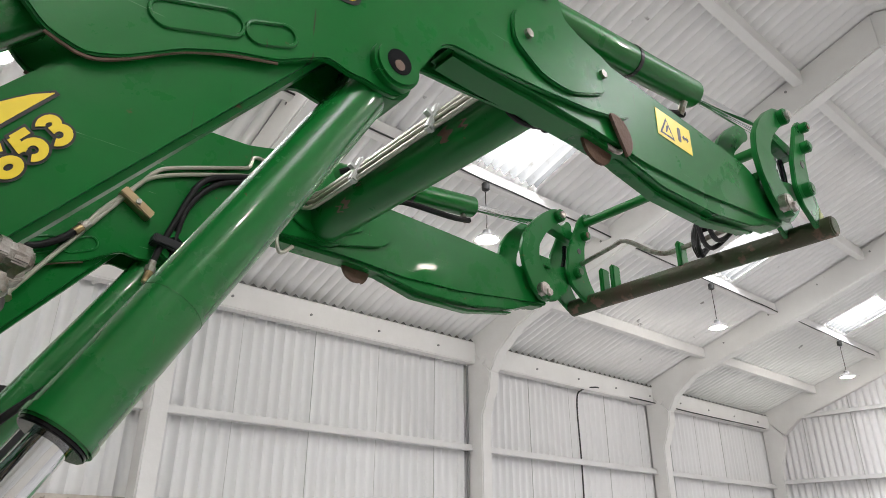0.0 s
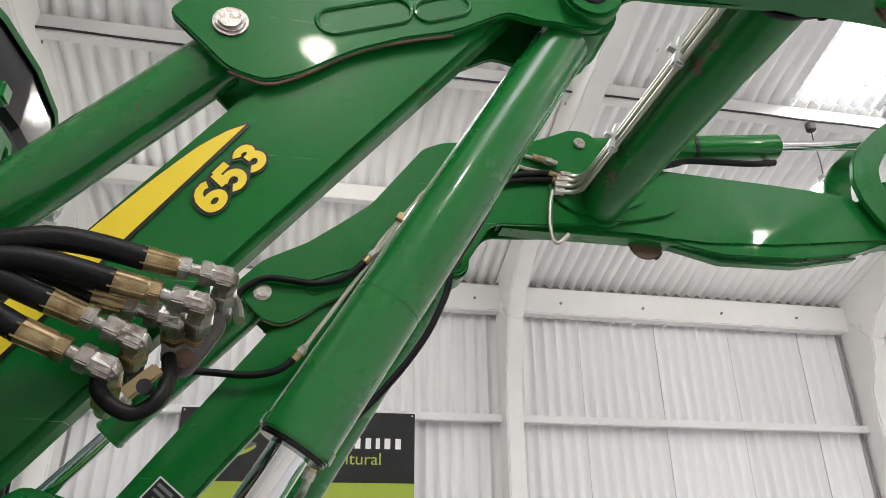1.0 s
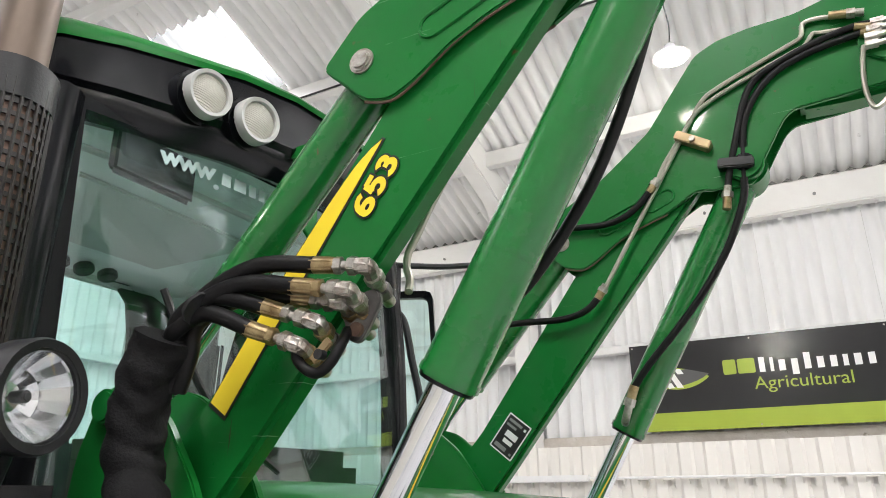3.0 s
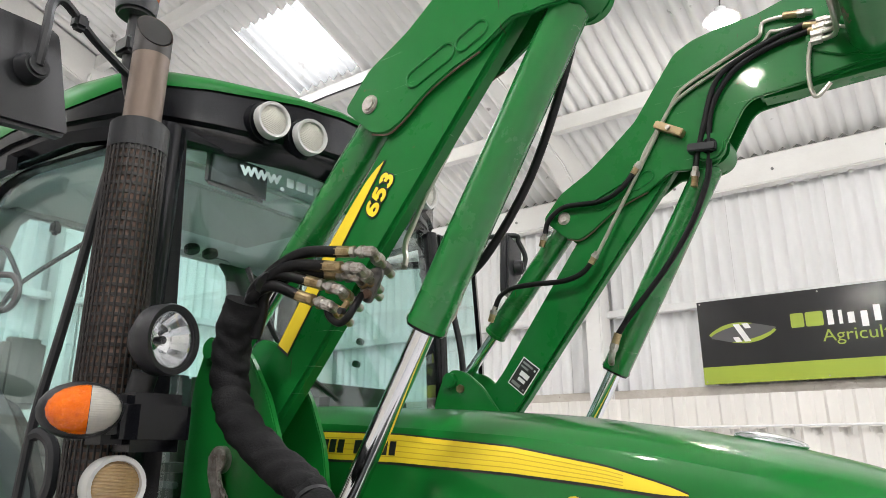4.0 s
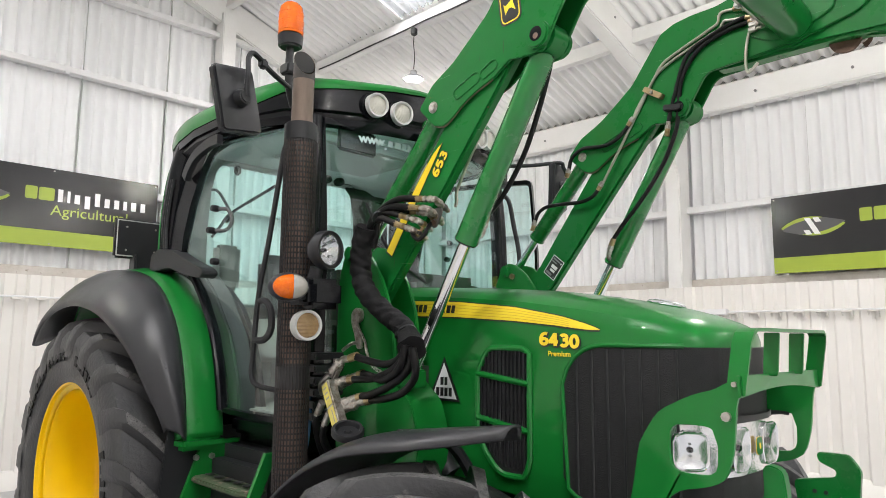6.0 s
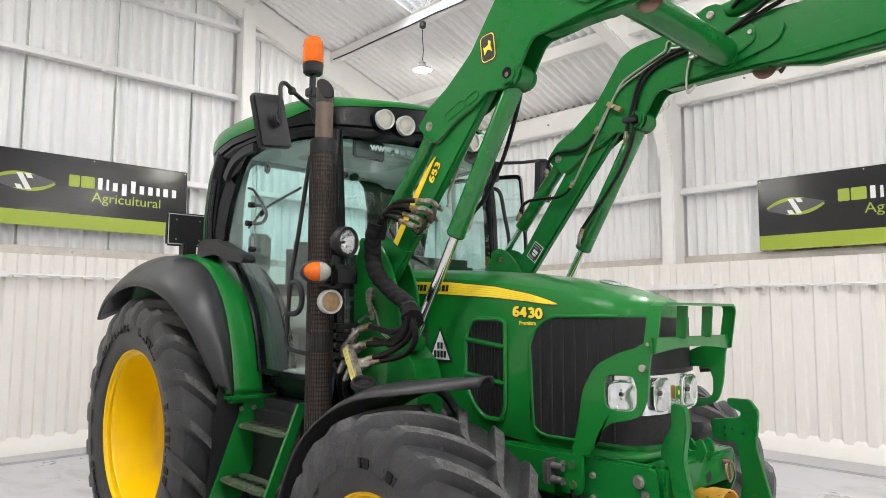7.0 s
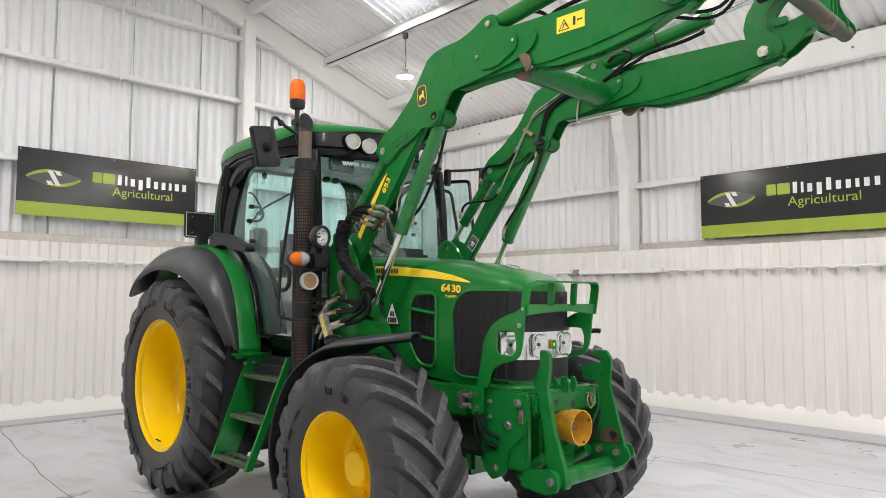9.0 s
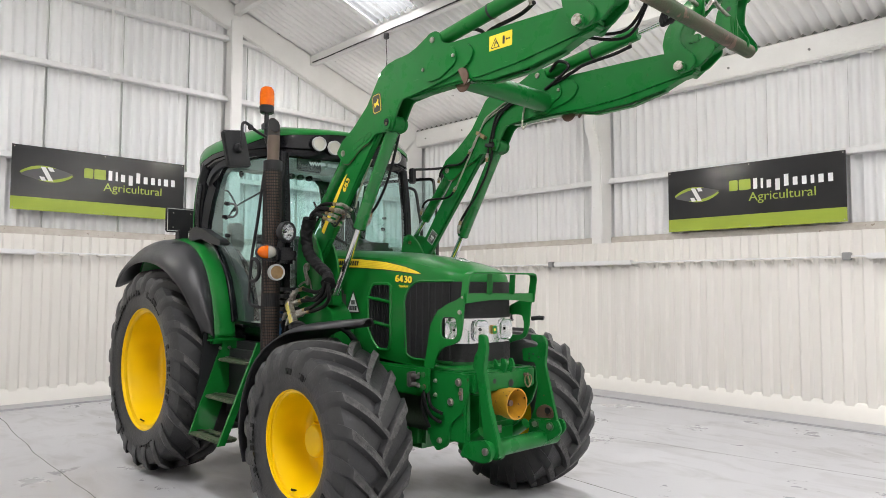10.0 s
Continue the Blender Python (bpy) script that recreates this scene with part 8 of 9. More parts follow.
# torque tube between the arms, with its clipped pipes
TUBE_X, TUBE_Z, TUBE_R = 3.18, 2.872, 0.072
part("torque_tube", rod((TUBE_X, NEAR, TUBE_Z), (TUBE_X, FAR, TUBE_Z), TUBE_R, 40), GREEN_WORN, LOADER, "green torque tube joining the arms")
for y in (NEAR + 0.05, FAR - 0.05):
    part("tube_flange", rod((TUBE_X, y - 0.005, TUBE_Z), (TUBE_X, y + 0.005, TUBE_Z), TUBE_R + 0.016, 36), GREEN_WORN, LOADER)
    part("tube_weld", rod((TUBE_X, y - 0.012, TUBE_Z), (TUBE_X, y + 0.012, TUBE_Z), TUBE_R + 0.006, 36), GREEN_WORN, LOADER)
for k in range(4):
    ang = radians(138 + 14 * k)
    dz, dx = 0.092 * math.sin(ang), 0.092 * math.cos(ang)
    p = [(TUBE_X + dx, NEAR + 0.06, TUBE_Z + dz), (TUBE_X + dx, 0, TUBE_Z + dz), (TUBE_X + dx, FAR - 0.19, TUBE_Z + dz), (TUBE_X + dx - 0.005, FAR - 0.12, TUBE_Z + dz), (TUBE_X + dx - 0.02, FAR - 0.085, TUBE_Z + dz + 0.008), (TUBE_X + dx - 0.07, FAR - 0.078, TUBE_Z + dz + 0.012)]
    tp = part("tube_pipe", hose(p, 0.0078, 8, 4), PIPE, LOADER)
    part("pipe_nut", rod((TUBE_X + dx - 0.045, FAR - 0.080, TUBE_Z + dz + 0.010), (TUBE_X + dx - 0.075, FAR - 0.078, TUBE_Z + dz + 0.012), 0.0135, 6), STEEL, tp)
for y in (-0.156, 0.207):
    bm = bmesh.new()
    box(bm, (-0.05, 0.05), (y - 0.013, y + 0.013), (0.078, 0.106), 0.006)
    box(bm, (-0.006, 0.006), (y - 0.008, y + 0.008), (0.066, 0.125))
    bm.transform(Matrix.Translation((TUBE_X, 0, TUBE_Z)) @ Matrix.Rotation(radians(-69), 4, "Y"))
    part("pipe_clip", bm, LAMP_RIM, LOADER, "pale grey pipe clip")
for y, w, a0, a1 in ((-0.18, 0.045, 182, 215), (-0.25, 0.02, 190, 212), (0.30, 0.035, 195, 222), (0.34, 0.016, 200, 225), (0.22, 0.014, 178, 190)):
    bm, rows = bmesh.new(), []
    for k in range(9):
        a = radians(a0 + (a1 - a0) * k / 8)
        h = w * (0.35 + 0.65 * math.sin(math.pi * k / 8)) / 2
        sk = 0.012 * math.sin(k * 1.3 + y * 40)
        rr = TUBE_R + 0.0006
        rows.append([(TUBE_X + rr * math.cos(a), y + sk - h, TUBE_Z + rr * math.sin(a)), (TUBE_X + rr * math.cos(a), y + sk + h, TUBE_Z + rr * math.sin(a))])
    absorb(bm, surface(rows))
    part("rust_scrape", bm, RUST, LOADER)
for y, a in ((0.05, 68), (0.10, 60), (0.17, 66), (0.22, 58), (0.30, 55)):
    c = Vector((TUBE_X + TUBE_R * math.cos(radians(a)), y, TUBE_Z + TUBE_R * math.sin(radians(a))))
    o = Vector((math.cos(radians(a)), 0, math.sin(radians(a))))
    part("rust_spot", rod(c - o * 0.002, c + o * 0.0006, 0.006 + 0.004 * abs(math.sin(y * 31)), 8), RUST, LOADER)
# carriage cross bars
part("carriage_bar", rod((4.612, -0.580, 2.912), (4.612, 0.628, 2.912), 0.039, 24, None, 0.006), CARRIAGE_RUST, LOADER, "rusty round carriage bar")
part("carriage_bar", rod((4.615, -0.45, 3.325), (4.615, 0.55, 3.325), 0.022, 18), GREEN, LOADER, "green upper carriage bar")
part("release_rod", hose([(4.56, 0.52, 3.09), (4.56, 0.34, 3.12), (4.57, 0.26, 3.13), (4.59, 0.12, 3.03), (4.60, 0.0, 3.02), (4.60, -0.40, 3.05)], 0.011, 8, 5), STEEL, LOADER, "bent steel release rod")
for y in (0.02, 0.42, 0.36):
    part("rod_tab", block((4.575, 4.635), (y - 0.012, y + 0.012), (2.93, 3.05), 0.008), GREEN, LOADER)
for k in range(3):
    part("spare_hose", hose([(4.60, -0.11 + 0.012 * k, 3.06), (4.56, -0.115 + 0.012 * k, 3.08), (4.51, -0.12 + 0.012 * k, 3.02), (4.468 + 0.008 * k, -0.13 + 0.012 * k, 2.95), (4.478 + 0.012 * k, -0.132 + 0.012 * k, 2.905 + 0.008 * k), (4.52, -0.125 + 0.012 * k, 2.93), (4.575, -0.115, 2.97)], 0.010, 8), HOSE, LOADER)
for y0, inner in ((NEAR, 1),):
    for k in range(2):
        part("boom_hose", hose([(4.0, y0 + inner * 0.06, 2.97), (4.15, y0 + inner * (0.14 + 0.03 * k), 2.90 - 0.02 * k), (4.35, y0 + inner * (0.2 + 0.03 * k), 2.88 - 0.02 * k), (4.52, y0 + inner * 0.16, 3.02), (4.6, y0 + inner * 0.12, 3.08)], 0.009, 8), HOSE, LOADER)

# decals on the near arm
yo = NEAR - ARM_T * 0.43 - 0.0015
d = Vector((0.564, 0.826)).normalized()
nn = Vector((-d.y, d.x))
sx = Vector((1.915, 1.915))
for nm, mat, grow, dep in (("arm_stripe_edge", DECAL_BLACK, 1, 0.0), ("arm_stripe", DECAL_YELLOW, 0, -0.001)):
    steps = [0.512 * k / 24 for k in range(25)]
    low_edge = [(s, 0.010 - 0.0042 * grow) for s in steps]
    high_edge = [(s, curve2([(0, 0.051), (0.13, 0.0515), (0.28, 0.047), (0.375, 0.041), (0.445, 0.033), (0.486, 0.023), (0.512, 0.0105)], s) + 0.0022 * grow) for s in steps]
    loop = low_edge + high_edge[::-1]
    if grow:
        loop = [(a - 0.007 if a < 0.001 else a + 0.004 if a > 0.51 else a, b) for a, b in loop]
    bm = bmesh.new()
    face = bm.faces.new([bm.verts.new((sx.x + d.x * a + nn.x * b, yo + dep, sx.y + d.y * a + nn.y * b)) for a, b in loop])
    r = bmesh.ops.extrude_face_region(bm, geom=[face])
    for v in r["geom"]:
        if isinstance(v, bmesh.types.BMVert):
            v.co.y -= 0.0006
    part(nm, bm, mat, LOADER)
for mat, off, bold in ((DECAL_BLACK, 0.0008, 0.0075), (DECAL_YELLOW, 0.0020, 0.0028)):
    m = frame_m((1.915 + d.x * 0.440 - nn.x * 0.0255, yo - off, 1.915 + d.y * 0.440 - nn.y * 0.0255), (d.x, 0, d.y), (nn.x, 0, nn.y))
    for k, figure in enumerate("653"):
        stick("arm_number", digit(figure, 0.056, 0.0030 if bold > 0.005 else 0.0), mat, LOADER, m @ Matrix.Translation(((k - 1) * 0.0360, 0, 0)) @ Matrix.Diagonal((1.27, 1.0, 1, 1)))
# emblem on the knee
yk = NEAR - ARM_T / 2 - 0.0108
m = frame_m((2.555, yk, 2.785), (1, 0, 0.12), (-0.12, 0, 1))
stick("emblem_edge", flat(rounded(rect(-0.05, 0.05, -0.072, 0.072), 0.03), 0.0008), DECAL_BLACK, LOADER, m)
stick("emblem_ring", flat(rounded(rect(-0.043, 0.043, -0.065, 0.065), 0.026), 0.0006), DECAL_YELLOW, LOADER, m @ Matrix.Translation((0, 0, 0.0009)))
stick("emblem_field", flat(rounded(rect(-0.038, 0.038, -0.060, 0.060), 0.022), 0.0006), DECAL_BLACK, LOADER, m @ Matrix.Translation((0, 0, 0.0016)))
stick("emblem_mark", flat([(-0.022, -0.03), (-0.004, -0.012), (0.008, -0.012), (0.026, -0.028), (0.018, 0.004), (0.022, 0.022), (0.008, 0.036), (0.006, 0.014), (-0.016, 0.004), (-0.026, 0.012)], 0.0006), DECAL_YELLOW, LOADER, m @ Matrix.Translation((0, 0, 0.0024)))
# worn hoses on the near boom
for k in range(3):
    dz = 0.011 * (k - 1)
    part("tube_hose", hose([(3.085, NEAR + 0.075, 2.875 + dz), (3.085, NEAR + 0.062, 2.835 + dz), (3.113, NEAR + 0.060, 2.803 + dz), (3.16, NEAR + 0.060, 2.800 + 1.4 * dz), (3.22, NEAR + 0.060, 2.811 + dz), (3.30, NEAR + 0.058, 2.830 + 0.6 * dz), (3.39, NEAR + 0.056, 2.856 + 0.5 * dz)], 0.0072, 8), HOSE, LOADER)
part("hose_tie", rod((3.243, NEAR + 0.060, 2.816), (3.249, NEAR + 0.060, 2.8175), 0.020, 12), PLASTIC, LOADER)
# warning label on the boom
yb = NEAR - ARM_T * 0.45 - 0.001
m = frame_m((3.681, yb, 2.934), (1, 0, -0.02), (0.02, 0, 1)) @ Matrix.Diagonal((0.89, 0.80, 1, 1))
wl = stick("warning_label", flat(rect(-0.098, 0.098, -0.055, 0.055), 0.0008), DECAL_YELLOW, LOADER, m, "yellow hazard label with black pictograms")
for pts in ([(-0.085, -0.042), (-0.005, -0.042), (-0.045, 0.035)],):
    part("hazard_triangle", flat(pts, 0.0005), DECAL_BLACK, wl).location.z = 0.0011
    part("hazard_field", flat([(-0.074, -0.036), (-0.016, -0.036), (-0.045, 0.021)], 0.0005), DECAL_YELLOW, wl).location.z = 0.0018
    part("hazard_mark", flat([(-0.056, -0.03), (-0.05, -0.03), (-0.036, 0.0), (-0.028, -0.02), (-0.022, -0.02), (-0.036, 0.008), (-0.048, 0.0)], 0.0005), DECAL_BLACK, wl).location.z = 0.0025
part("pictogram_bar", flat(rounded(rect(0.018, 0.036, -0.03, 0.03), 0.008), 0.0005), DECAL_BLACK, wl).location.z = 0.0011
part("pictogram_arrow", flat([(0.045, 0.0), (0.056, 0.012), (0.056, 0.004), (0.072, 0.004), (0.072, 0.012), (0.083, 0.0), (0.072, -0.012), (0.072, -0.004), (0.056, -0.004), (0.056, -0.012)], 0.0005), DECAL_BLACK, wl).location.z = 0.0011
# rating plate on the far arm
m = frame_m((1.965, FAR - ARM_T * 0.43 - 0.001, 1.95), (0.78, 0, -0.62), (0.62, 0, 0.78))
rp = stick("rating_plate", flat(rounded(rect(-0.040, 0.040, -0.056, 0.056), 0.004), 0.001), SIGN_WHITE, LOADER, m, "black rating plate with a white border")
part("plate_field", flat(rect(-0.036, 0.036, -0.052, 0.052), 0.0005), DECAL_BLACK, rp).location.z = 0.0012
for k, (x0, x1, y0, y1) in enumerate(((-0.030, 0.016, 0.036, 0.044), (-0.030, 0.004, 0.022, 0.029), (-0.018, 0.022, -0.006, 0.012), (-0.014, 0.018, -0.024, -0.012), (-0.030, 0.010, -0.046, -0.034), (0.024, 0.031, 0.034, 0.042), (0.024, 0.031, -0.046, -0.039))):
    part("plate_bar", flat(rect(x0, x1, y0, y1), 0.0005), SIGN_WHITE if k in (2, 3, 5) else GREY_PLASTIC, rp).location.z = 0.0019

# pipes and hoses on the inner face of the far arm
yf = FAR - ARM_T / 2 - 0.02
FAR_PIPES = ([(2.281, 2.34), (2.319, 2.40), (2.528, 2.732), (2.56, 2.785), (2.598, 2.824), (2.684, 2.865), (2.84, 2.922), (2.880, 2.935), (2.905, 2.965), (2.925, 2.962), (3.02, 2.945), (3.12, 2.90)],
             [(2.456, 2.627), (2.481, 2.677), (2.564, 2.789), (2.60, 2.842), (2.65, 2.875), (2.83, 2.945), (2.875, 2.965), (2.888, 3.005), (2.93, 3.008), (2.97, 2.998)])
for pts in FAR_PIPES:
    part("arm_pipe", hose([(a, yf, b) for a, b in pts], 0.0068, 8, 4), PIPE, LOADER, "plated hydraulic pipe")
part("pipe_clamp", block((-0.052, 0.052), (yf - 0.022, yf + 0.018), (-0.013, 0.013), 0.003, pose(2.565, 0, 2.724, 0, 33, 0)), BRACKET_TAN, LOADER, "tan plated pipe clamp")
part("clamp_bolt", rod((2.565, yf - 0.022, 2.724), (2.565, yf - 0.030, 2.724), 0.008, 8), STEEL, LOADER)
for pts in ([(2.09, 2.44), (2.102, 2.484), (2.13, 2.512), (2.172, 2.531), (2.23, 2.528), (2.291, 2.523), (2.345, 2.532), (2.384, 2.553), (2.42, 2.585), (2.445, 2.62)],
            [(1.872, 2.195), (1.891, 2.235), (1.92, 2.255), (1.958, 2.266), (2.05, 2.266), (2.136, 2.262), (2.19, 2.268), (2.232, 2.285), (2.265, 2.318)],
            [(2.634, 2.56), (2.647, 2.613), (2.675, 2.702), (2.712, 2.815), (2.75, 2.87), (2.804, 2.898), (2.901, 2.932), (3.0, 2.95), (3.04, 2.945)]):
    part("arm_hose", hose([(a, yf - 0.008, b) for a, b in pts], 0.0095, 10, 4), HOSE, LOADER, "black hydraulic hose")
for (xa, za), (xb, zb) in (((2.075, 2.40), (2.09, 2.445)), ((2.43, 2.595), (2.458, 2.632)), ((1.852, 2.15), (1.875, 2.205)), ((2.258, 2.308), (2.285, 2.346)), ((2.625, 2.505), (2.636, 2.57)), ((2.95, 3.003), (3.03, 2.985)), ((3.0, 2.948), (3.08, 2.925)), ((3.01, 2.925), (3.07, 2.905))):
    p, q = Vector((xa, yf - 0.008, za)), Vector((xb, yf - 0.008, zb))
    he = part("hose_end", rod(p, p.lerp(q, 0.55), 0.0115, 12), BRASS, LOADER)
    part("end_nut", rod(p.lerp(q, 0.5), p.lerp(q, 0.75), 0.0150, 6), STEEL, he)
    part("end_tip", rod(p.lerp(q, 0.7), q, 0.0105, 10), STEEL, he)
part("hose_clip", block((-0.045, 0.045), (yf - 0.03, yf + 0.012), (-0.014, 0.014), 0.004, pose(2.665, 0, 2.628, 0, 8, 0)), PLASTIC, LOADER)
part("hook_rod", hose([(3.012, yf, 2.89), (3.0, yf - 0.005, 2.84), (2.992, yf - 0.01, 2.77), (2.996, yf - 0.015, 2.715), (3.01, yf - 0.02, 2.70), (3.045, yf - 0.02, 2.731)], 0.0068, 8), PIPE, LOADER)

# hydraulic hoses on the near arm: bundle, ferrules and elbows
yn = -0.60
PORTS = (((2.112, -0.582, 2.124), (2.202, -0.560, 2.114), (2.03, -0.605, 2.128), (1.94, -0.622, 2.085)),
         ((2.090, -0.597, 2.091), (2.183, -0.577, 2.076), (2.01, -0.615, 2.100), (1.93, -0.632, 2.065)),
         ((2.035, -0.597, 2.068), (2.124, -0.572, 2.037), (1.965, -0.622, 2.085), (1.91, -0.636, 2.052)),
         ((2.020, -0.607, 2.034), (2.106, -0.587, 2.002), (1.955, -0.625, 2.060), (1.90, -0.636, 2.03)),
         ((2.062, -0.563, 2.083), (2.154, -0.550, 2.067), (1.99, -0.585, 2.088), (1.92, -0.605, 2.055)))
for k, (a, e, b1, b2) in enumerate(PORTS):
    a, e = Vector(a), Vector(e)
    d1 = (e - a).normalized()
    L = (e - a).length
    d2 = Vector((0.10, 0.92, -0.32)).normalized()
    d2 = (d2 - d1 * d2.dot(d1) * 0.8).normalized()
    fer = part("hose_ferrule", rod(a, a + d1 * 0.044, 0.0128, 18, 0.0118, 0.0015), BRASS, LOADER, "crimped brass ferrule")
    for j in range(6):
        an = math.pi * j / 3
        o = d1.orthogonal().normalized()
        o = (o * math.cos(an) + d1.cross(o) * math.sin(an)) * 0.0122
        part("crimp_ridge", rod(a + d1 * 0.004 + o, a + d1 * 0.04 + o * 0.94, 0.0016, 5), BRASS, fer)
    part("hex_nut", rod(a + d1 * 0.042, a + d1 * 0.054, 0.0142, 6, None, 0.0012), BRASS if k % 2 else STEEL, fer)
    part("neck", rod(a + d1 * 0.052, a + d1 * 0.070, 0.0075, 12), STEEL, fer)
    part("collar_nut", rod(a + d1 * 0.064, a + d1 * (L - 0.016), 0.0155, 6, None, 0.0015), STEEL, fer)
    part("elbow", hose([a + d1 * (L - 0.02), e - d1 * 0.008, e + d1 * 0.002 + d2 * 0.002, e + d2 * 0.012, e + d2 * 0.03], 0.0128, 8, 4), STEEL, fer, "cast zinc elbow")
    part("elbow_cap", block((-0.0115, 0.0115), (-0.0115, 0.0115), (-0.0115, 0.0115), 0.004, Matrix.Translation(e - d1 * 0.003) @ d1.to_track_quat("X", "Z").to_matrix().to_4x4()), STEEL, fer)
    part("elbow_nut", rod(e + d2 * 0.022, e + d2 * 0.040, 0.0165, 6, None, 0.0015), STEEL if k < 2 else BRASS, fer)
    part("port_stub", rod(e + d2 * 0.038, e + d2 * 0.098, 0.0105, 12), STEEL, fer)
    part("port_nut", rod(e + d2 * 0.056, e + d2 * 0.076, 0.0155, 6, None, 0.0015), BRASS if k % 2 else GRIP_STEEL, fer)
    part("port_hose", hose([a + d1 * 0.008, Vector(b1), Vector(b2), (1.872 + 0.01 * k, -0.632 + 0.006 * k, 2.0), (1.85 + 0.01 * k, -0.628 + 0.006 * k, 1.95)], 0.0132, 14), HOSE, fer)
lug = part("test_plate", plate(rounded([(2.13, 2.08), (2.195, 2.092), (2.205, 2.072), (2.185, 2.035), (2.168, 2.008), (2.145, 2.017)], 0.012, 3), -0.525, -0.515, 0.002), GRIP_STEEL, LOADER)
part("lug_bolt", rod((2.165, -0.525, 2.03), (2.165, -0.533, 2.03), 0.011, 12), RUST, lug)
part("test_bracket", block((-0.020, 0.020), (-0.004, 0.004), (-0.0075, 0.0075), 0.002, pose(2.136, -0.572, 1.994, 0, -45, 0)), BRACKET_TAN, LOADER)
part("test_knob", rod((2.142, -0.576, 1.986), (2.142, -0.589, 1.986), 0.0075, 12), PLASTIC, LOADER)
part("test_loop", hose([(2.10, -0.585, 2.0), (2.098, -0.578, 1.984), (2.114, -0.577, 1.968), (2.134, -0.575, 1.962), (2.152, -0.572, 1.975), (2.158, -0.56, 1.998), (2.15, -0.53, 2.03)], 0.0082, 10), HOSE, LOADER)
part("back_pipe", hose([(2.21, -0.455, 2.10), (2.203, -0.44, 2.125), (2.191, -0.43, 2.15), (2.192, -0.425, 2.178), (2.21, -0.424, 2.21), (2.25, -0.424, 2.28), (2.36, -0.424, 2.44)], 0.0068, 8, 5), PIPE, LOADER)
part("cable_tie", rod((1.945, -0.632, 2.068), (1.951, -0.632, 2.064), 0.028, 10), PLASTIC, LOADER)
sl = [(1.885, yn - 0.035, 2.03), (1.845, yn - 0.03, 1.945), (1.838, yn - 0.025, 1.85), (1.885, yn - 0.03, 1.765), (2.0, yn - 0.03, 1.682), (2.09, yn - 0.03, 1.635), (2.13, yn - 0.03, 1.59)]
bm = bmesh.new()
sweep(bm, sl, 0.05, 24, 16, lambda t: 0.043 - 0.006 * t)
vs = list(bm.verts)
n_rows = len(vs) // 24
for k in range(n_rows):
    row = vs[k * 24:k * 24 + 24]
    mid = sum((v.co for v in row), Vector()) / 24
    t = k / (n_rows - 1)
    for j, v in enumerate(row):
        th = 2 * math.pi * j / 24
        fold = 0.0065 * (abs(math.sin(t * 34 + 1.5 * math.sin(th + 2 * t) + 0.8 * math.sin(2 * th + t * 13))) - 0.5) + 0.007 * (0.35 - abs(noise.noise(Vector((v.co.x * 26 + v.co.z * 14, v.co.y * 22, v.co.z * 30 - v.co.x * 10)))))
        v.co += (v.co - mid).normalized() * fold
part("hose_sleeve", bm, SLEEVE, LOADER, "wrinkled black fabric sleeve over the hoses")
bm = bmesh.new()
sweep(bm, [(2.11, -0.628, 1.622), (2.14, -0.635, 1.600), (2.175, -0.655, 1.575), (2.225, -0.69, 1.545)], 0.04, 24, 8, lambda t: 0.037 if t < 0.25 else 0.035 + 0.022 * (t - 0.25))
for k, v in enumerate(bm.verts):
    v.co += Vector((0.004 * noise.noise(v.co * 40), 0.004 * math.sin(k % 24 * 1.3), 0.004 * noise.noise(v.co * 35)))
part("sleeve_cuff", bm, SLEEVE, LOADER, "flared fabric cuff")
part("cuff_tie", rod((2.134, -0.633, 1.605), (2.141, -0.636, 1.599), 0.0395, 20), PLASTIC, LOADER)
# multi-coupler: inclined bar with label, handle and hose couplings
p0, p1 = Vector((1.815, -0.775, 1.405)), Vector((1.935, -0.80, 1.25))
u = (p1 - p0).normalized()
out = Vector((0.02, -0.95, 0.05))
out = (out - u * out.dot(u)).normalized()
side = u.cross(out)
axes = Matrix(((u.x, out.x, side.x, p0.x), (u.y, out.y, side.y, p0.y), (u.z, out.z, side.z, p0.z), (0, 0, 0, 1)))
length = (p1 - p0).length
mc = part("multi_coupler", block((-0.01, length + 0.02), (-0.045, 0.0), (-0.024, 0.024), 0.005, axes), STEEL, LOADER, "steel hydraulic multi-coupler with yellow label")
part("coupler_label", block((0.005, length * 0.5), (0.0005, 0.002), (-0.018, 0.018), 0, axes), FADED_YELLOW, mc)
part("coupler_label", block((length * 0.55, length), (0.0005, 0.002), (-0.018, 0.018), 0, axes), FADED_YELLOW, mc)
for k in range(3):
    part("label_bar", block((0.02 + 0.022 * k, 0.026 + 0.022 * k), (0.0022, 0.0028), (-0.010, 0.010), 0, axes), GREY_PLASTIC, mc)
part("label_bar", block((length * 0.62, length * 0.9), (0.0022, 0.0028), (-0.008, -0.004), 0, axes), GREY_PLASTIC, mc)
bm = bmesh.new()
lathe(bm, [(0.0001, 0.004), (0.012, 0.004), (0.016, -0.004), (0.040, -0.004), (0.046, 0.012), (0.056, 0.012), (0.061, 0.004), (0.060, -0.012), (0.046, -0.018), (0.0001, -0.02)], (0, 0, 0), "z", 28)
bm.transform(Matrix.Translation(p1 + u * 0.03 + Vector((0.045, 0.01, 0.02))) @ Vector((0.35, -0.25, 0.9)).to_track_quat("Z", "Y").to_matrix().to_4x4())
part("coupler_grip", bm, PLASTIC, mc, "worn black round grip")
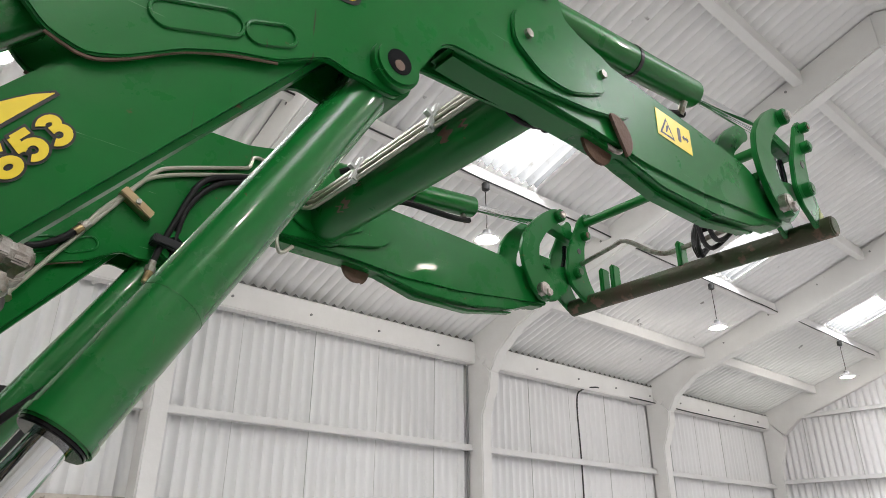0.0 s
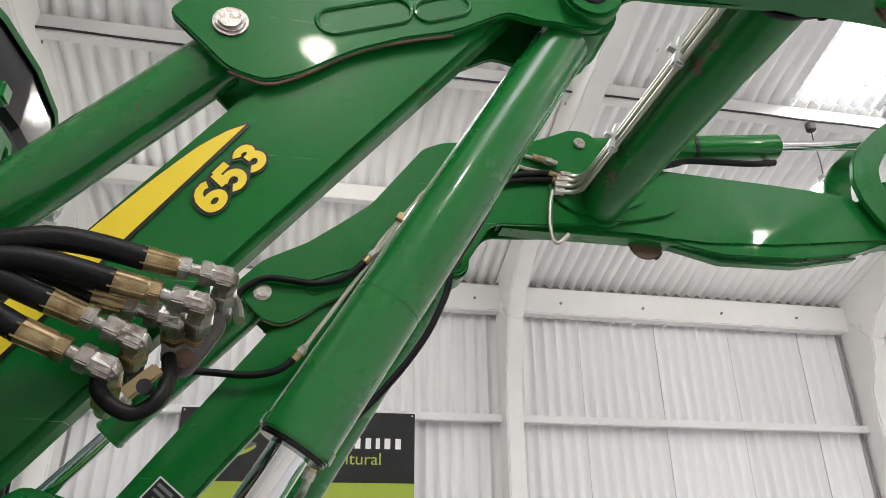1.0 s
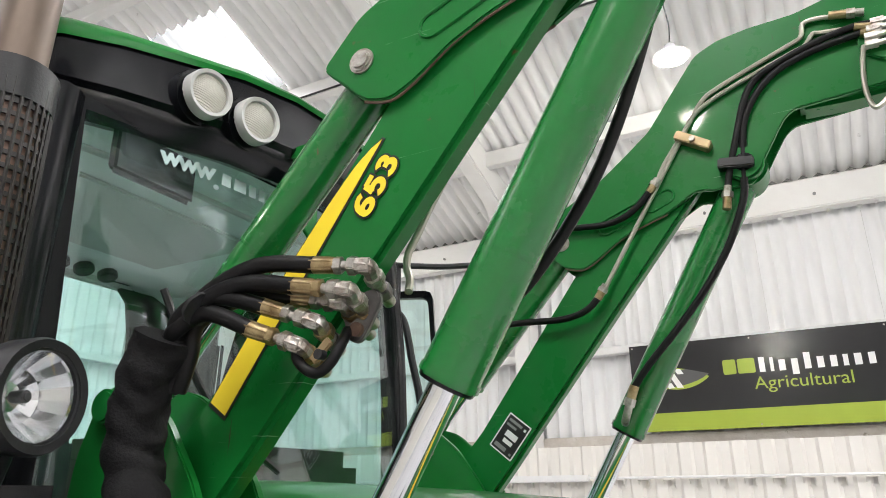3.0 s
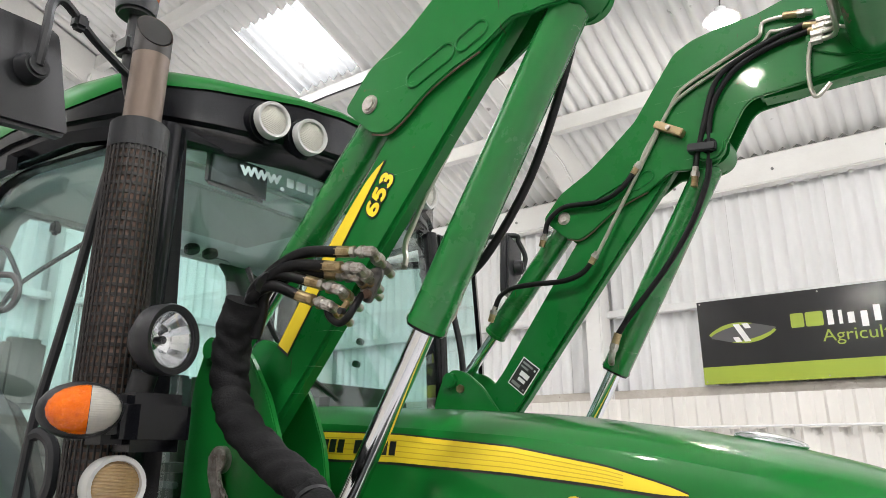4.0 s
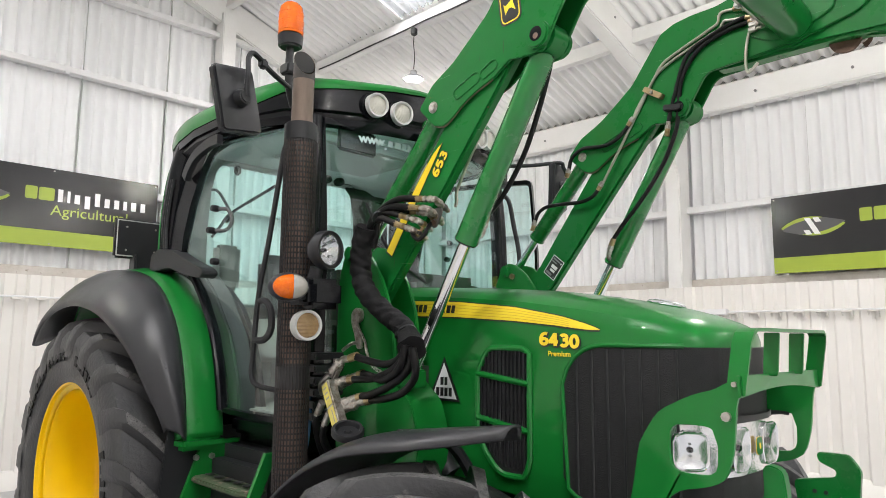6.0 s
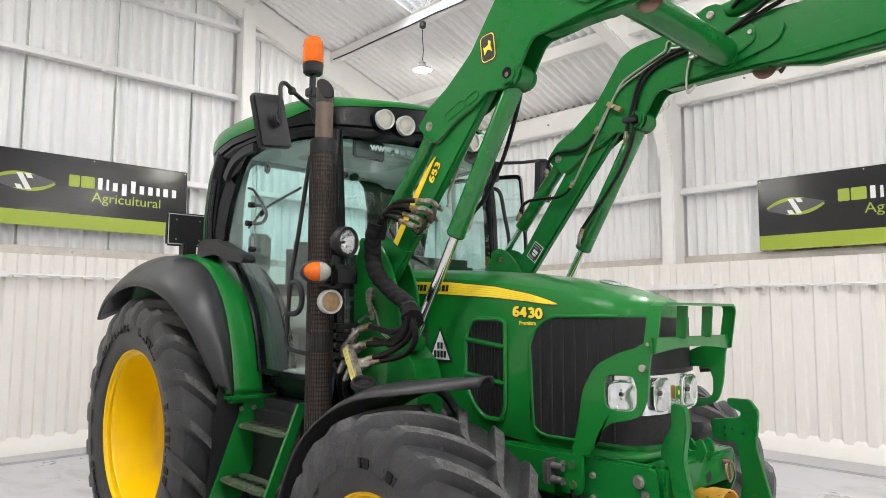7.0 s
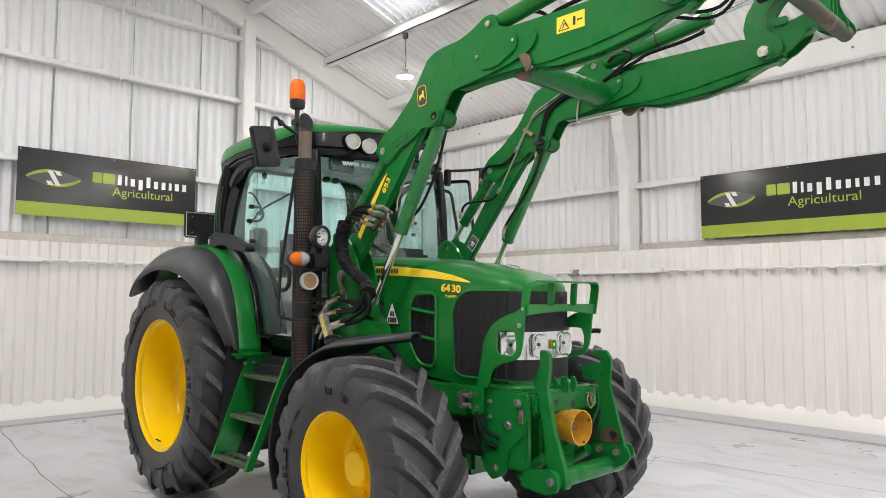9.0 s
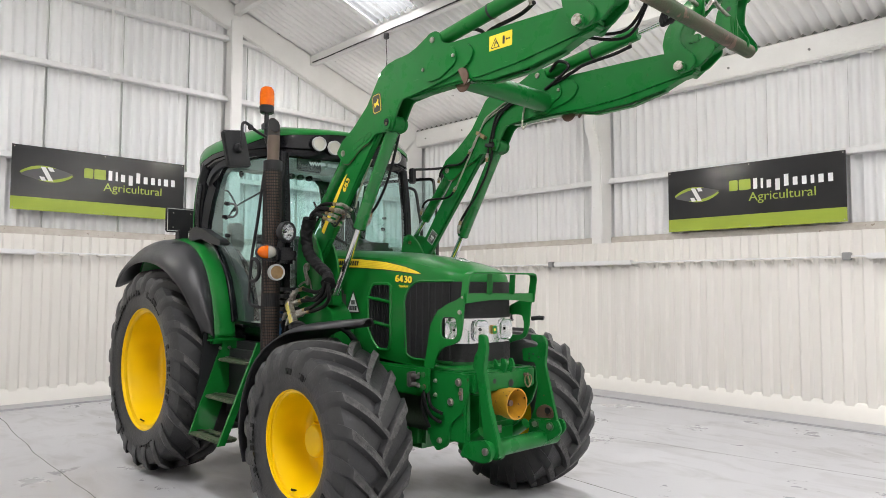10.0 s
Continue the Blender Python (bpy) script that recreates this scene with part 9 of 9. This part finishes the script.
part("coupler_handle", hose([(1.70, -0.70, 1.355), (1.712, -0.715, 1.395), (1.745, -0.715, 1.425), (1.782, -0.70, 1.455), (1.788, -0.70, 1.50)], 0.0125, 8, 4), STEEL, mc)
part("handle_block", block((-0.02, 0.02), (-0.016, 0.016), (-0.035, 0.035), 0.006, pose(1.80, -0.71, 1.455, 0, 35, 0)), STEEL, mc)
RUNS = (((1.800, -0.715, 1.460), (1.835, -0.705, 1.492), (1.925, -0.70, 1.515), ((1.996, 1.497), (2.077, 1.487), (2.141, 1.50), (2.185, 1.528), (2.20, 1.56))),
        ((1.805, -0.735, 1.385), (1.850, -0.715, 1.416), (1.905, -0.70, 1.425), ((1.967, 1.427), (2.056, 1.439), (2.141, 1.469), (2.196, 1.506), (2.222, 1.56))),
        ((1.870, -0.750, 1.318), (1.915, -0.72, 1.348), (1.960, -0.70, 1.363), ((2.02, 1.374), (2.114, 1.405), (2.183, 1.443), (2.223, 1.484), (2.24, 1.55))),
        ((1.900, -0.735, 1.315), (1.950, -0.71, 1.338), (2.006, -0.69, 1.352), ((2.10, 1.364), (2.184, 1.39), (2.244, 1.436), (2.264, 1.485), (2.255, 1.55))),
        ((1.82, -0.69, 1.40), (1.87, -0.68, 1.428), (1.93, -0.67, 1.448), ((2.0, 1.44), (2.08, 1.43), (2.15, 1.45), (2.20, 1.49), (2.215, 1.56))))
for k, (a, b, c, rest) in enumerate(RUNS):
    a, b, c = Vector(a), Vector(b), Vector(c)
    d1 = (b - a).normalized()
    body = part("coupling_body", rod(a - d1 * 0.02, b, 0.019, 14, 0.016, 0.003), STEEL, mc)
    part("coupling_nut", rod(a.lerp(b, 0.45), a.lerp(b, 0.8), 0.0225, 6, None, 0.002), STEEL, body)
    part("elbow", hose([b - d1 * 0.004, b + d1 * 0.012, b.lerp(c, 0.35), b.lerp(c, 0.6)], 0.0145, 10, 4), STEEL, body)
    part("hose_ferrule", rod(b.lerp(c, 0.5), c, 0.0165, 14, None, 0.002), BRASS, body)
    pts = [b.lerp(c, 0.85)] + [Vector((p, -0.70 + 0.008 * math.sin(2.1 * k + j) - 0.004 * k * (j / 5), q)) for j, (p, q) in enumerate(rest)]
    part("coupler_hose", hose(pts, 0.0145, 12, 6), HOSE, mc)
for dx, dz in ((0.0, 0.0), (0.05, -0.035)):
    f = part("feed_fitting", rod((1.815 + dx, -0.78, 1.335 + dz), (1.775 + dx, -0.775, 1.285 + dz), 0.015, 10), STEEL, mc)
    part("feed_hose", hose([(1.78 + dx, -0.775, 1.29 + dz), (1.75 + dx, -0.76, 1.23 + dz), (1.72 + dx, -0.70, 1.12), (1.70, -0.60, 1.0)], 0.0145, 10), HOSE, f)
# latch with chain below the mast boss
la = part("latch", plate(rounded([(1.712, 1.69), (1.748, 1.69), (1.756, 1.64), (1.775, 1.60), (1.79, 1.54), (1.755, 1.535), (1.735, 1.60), (1.715, 1.64)], 0.012, 3), -0.575, -0.562, 0.003), STEEL, LOADER, "worn steel locking latch on the mast")
part("latch_tail", hose([(1.765, -0.57, 1.56), (1.735, -0.58, 1.56), (1.70, -0.585, 1.543), (1.675, -0.585, 1.53)], 0.008, 8), STEEL, la)
for k, p in enumerate(spline([(1.769, -0.578, 1.626), (1.81, -0.575, 1.571), (1.827, -0.575, 1.522), (1.86, -0.575, 1.473), (1.93, -0.58, 1.446)], 5)):
    ring = [(0.010 * math.cos(a), 0.0055 * math.sin(a), 0) for a in np.linspace(0, 2 * math.pi, 9)]
    bm = hose(ring, 0.0022, 5, 0)
    bm.transform(Matrix.Translation(p) @ Matrix.Rotation(radians(55), 4, "Y") @ Matrix.Rotation(radians(90 * (k % 2)), 4, "X"))
    part("chain_link", bm, STEEL, la)
part("mast_box", block((1.985, 2.085), (-0.56, -0.48), (1.392, 1.462), 0.006), GREEN, LOADER)
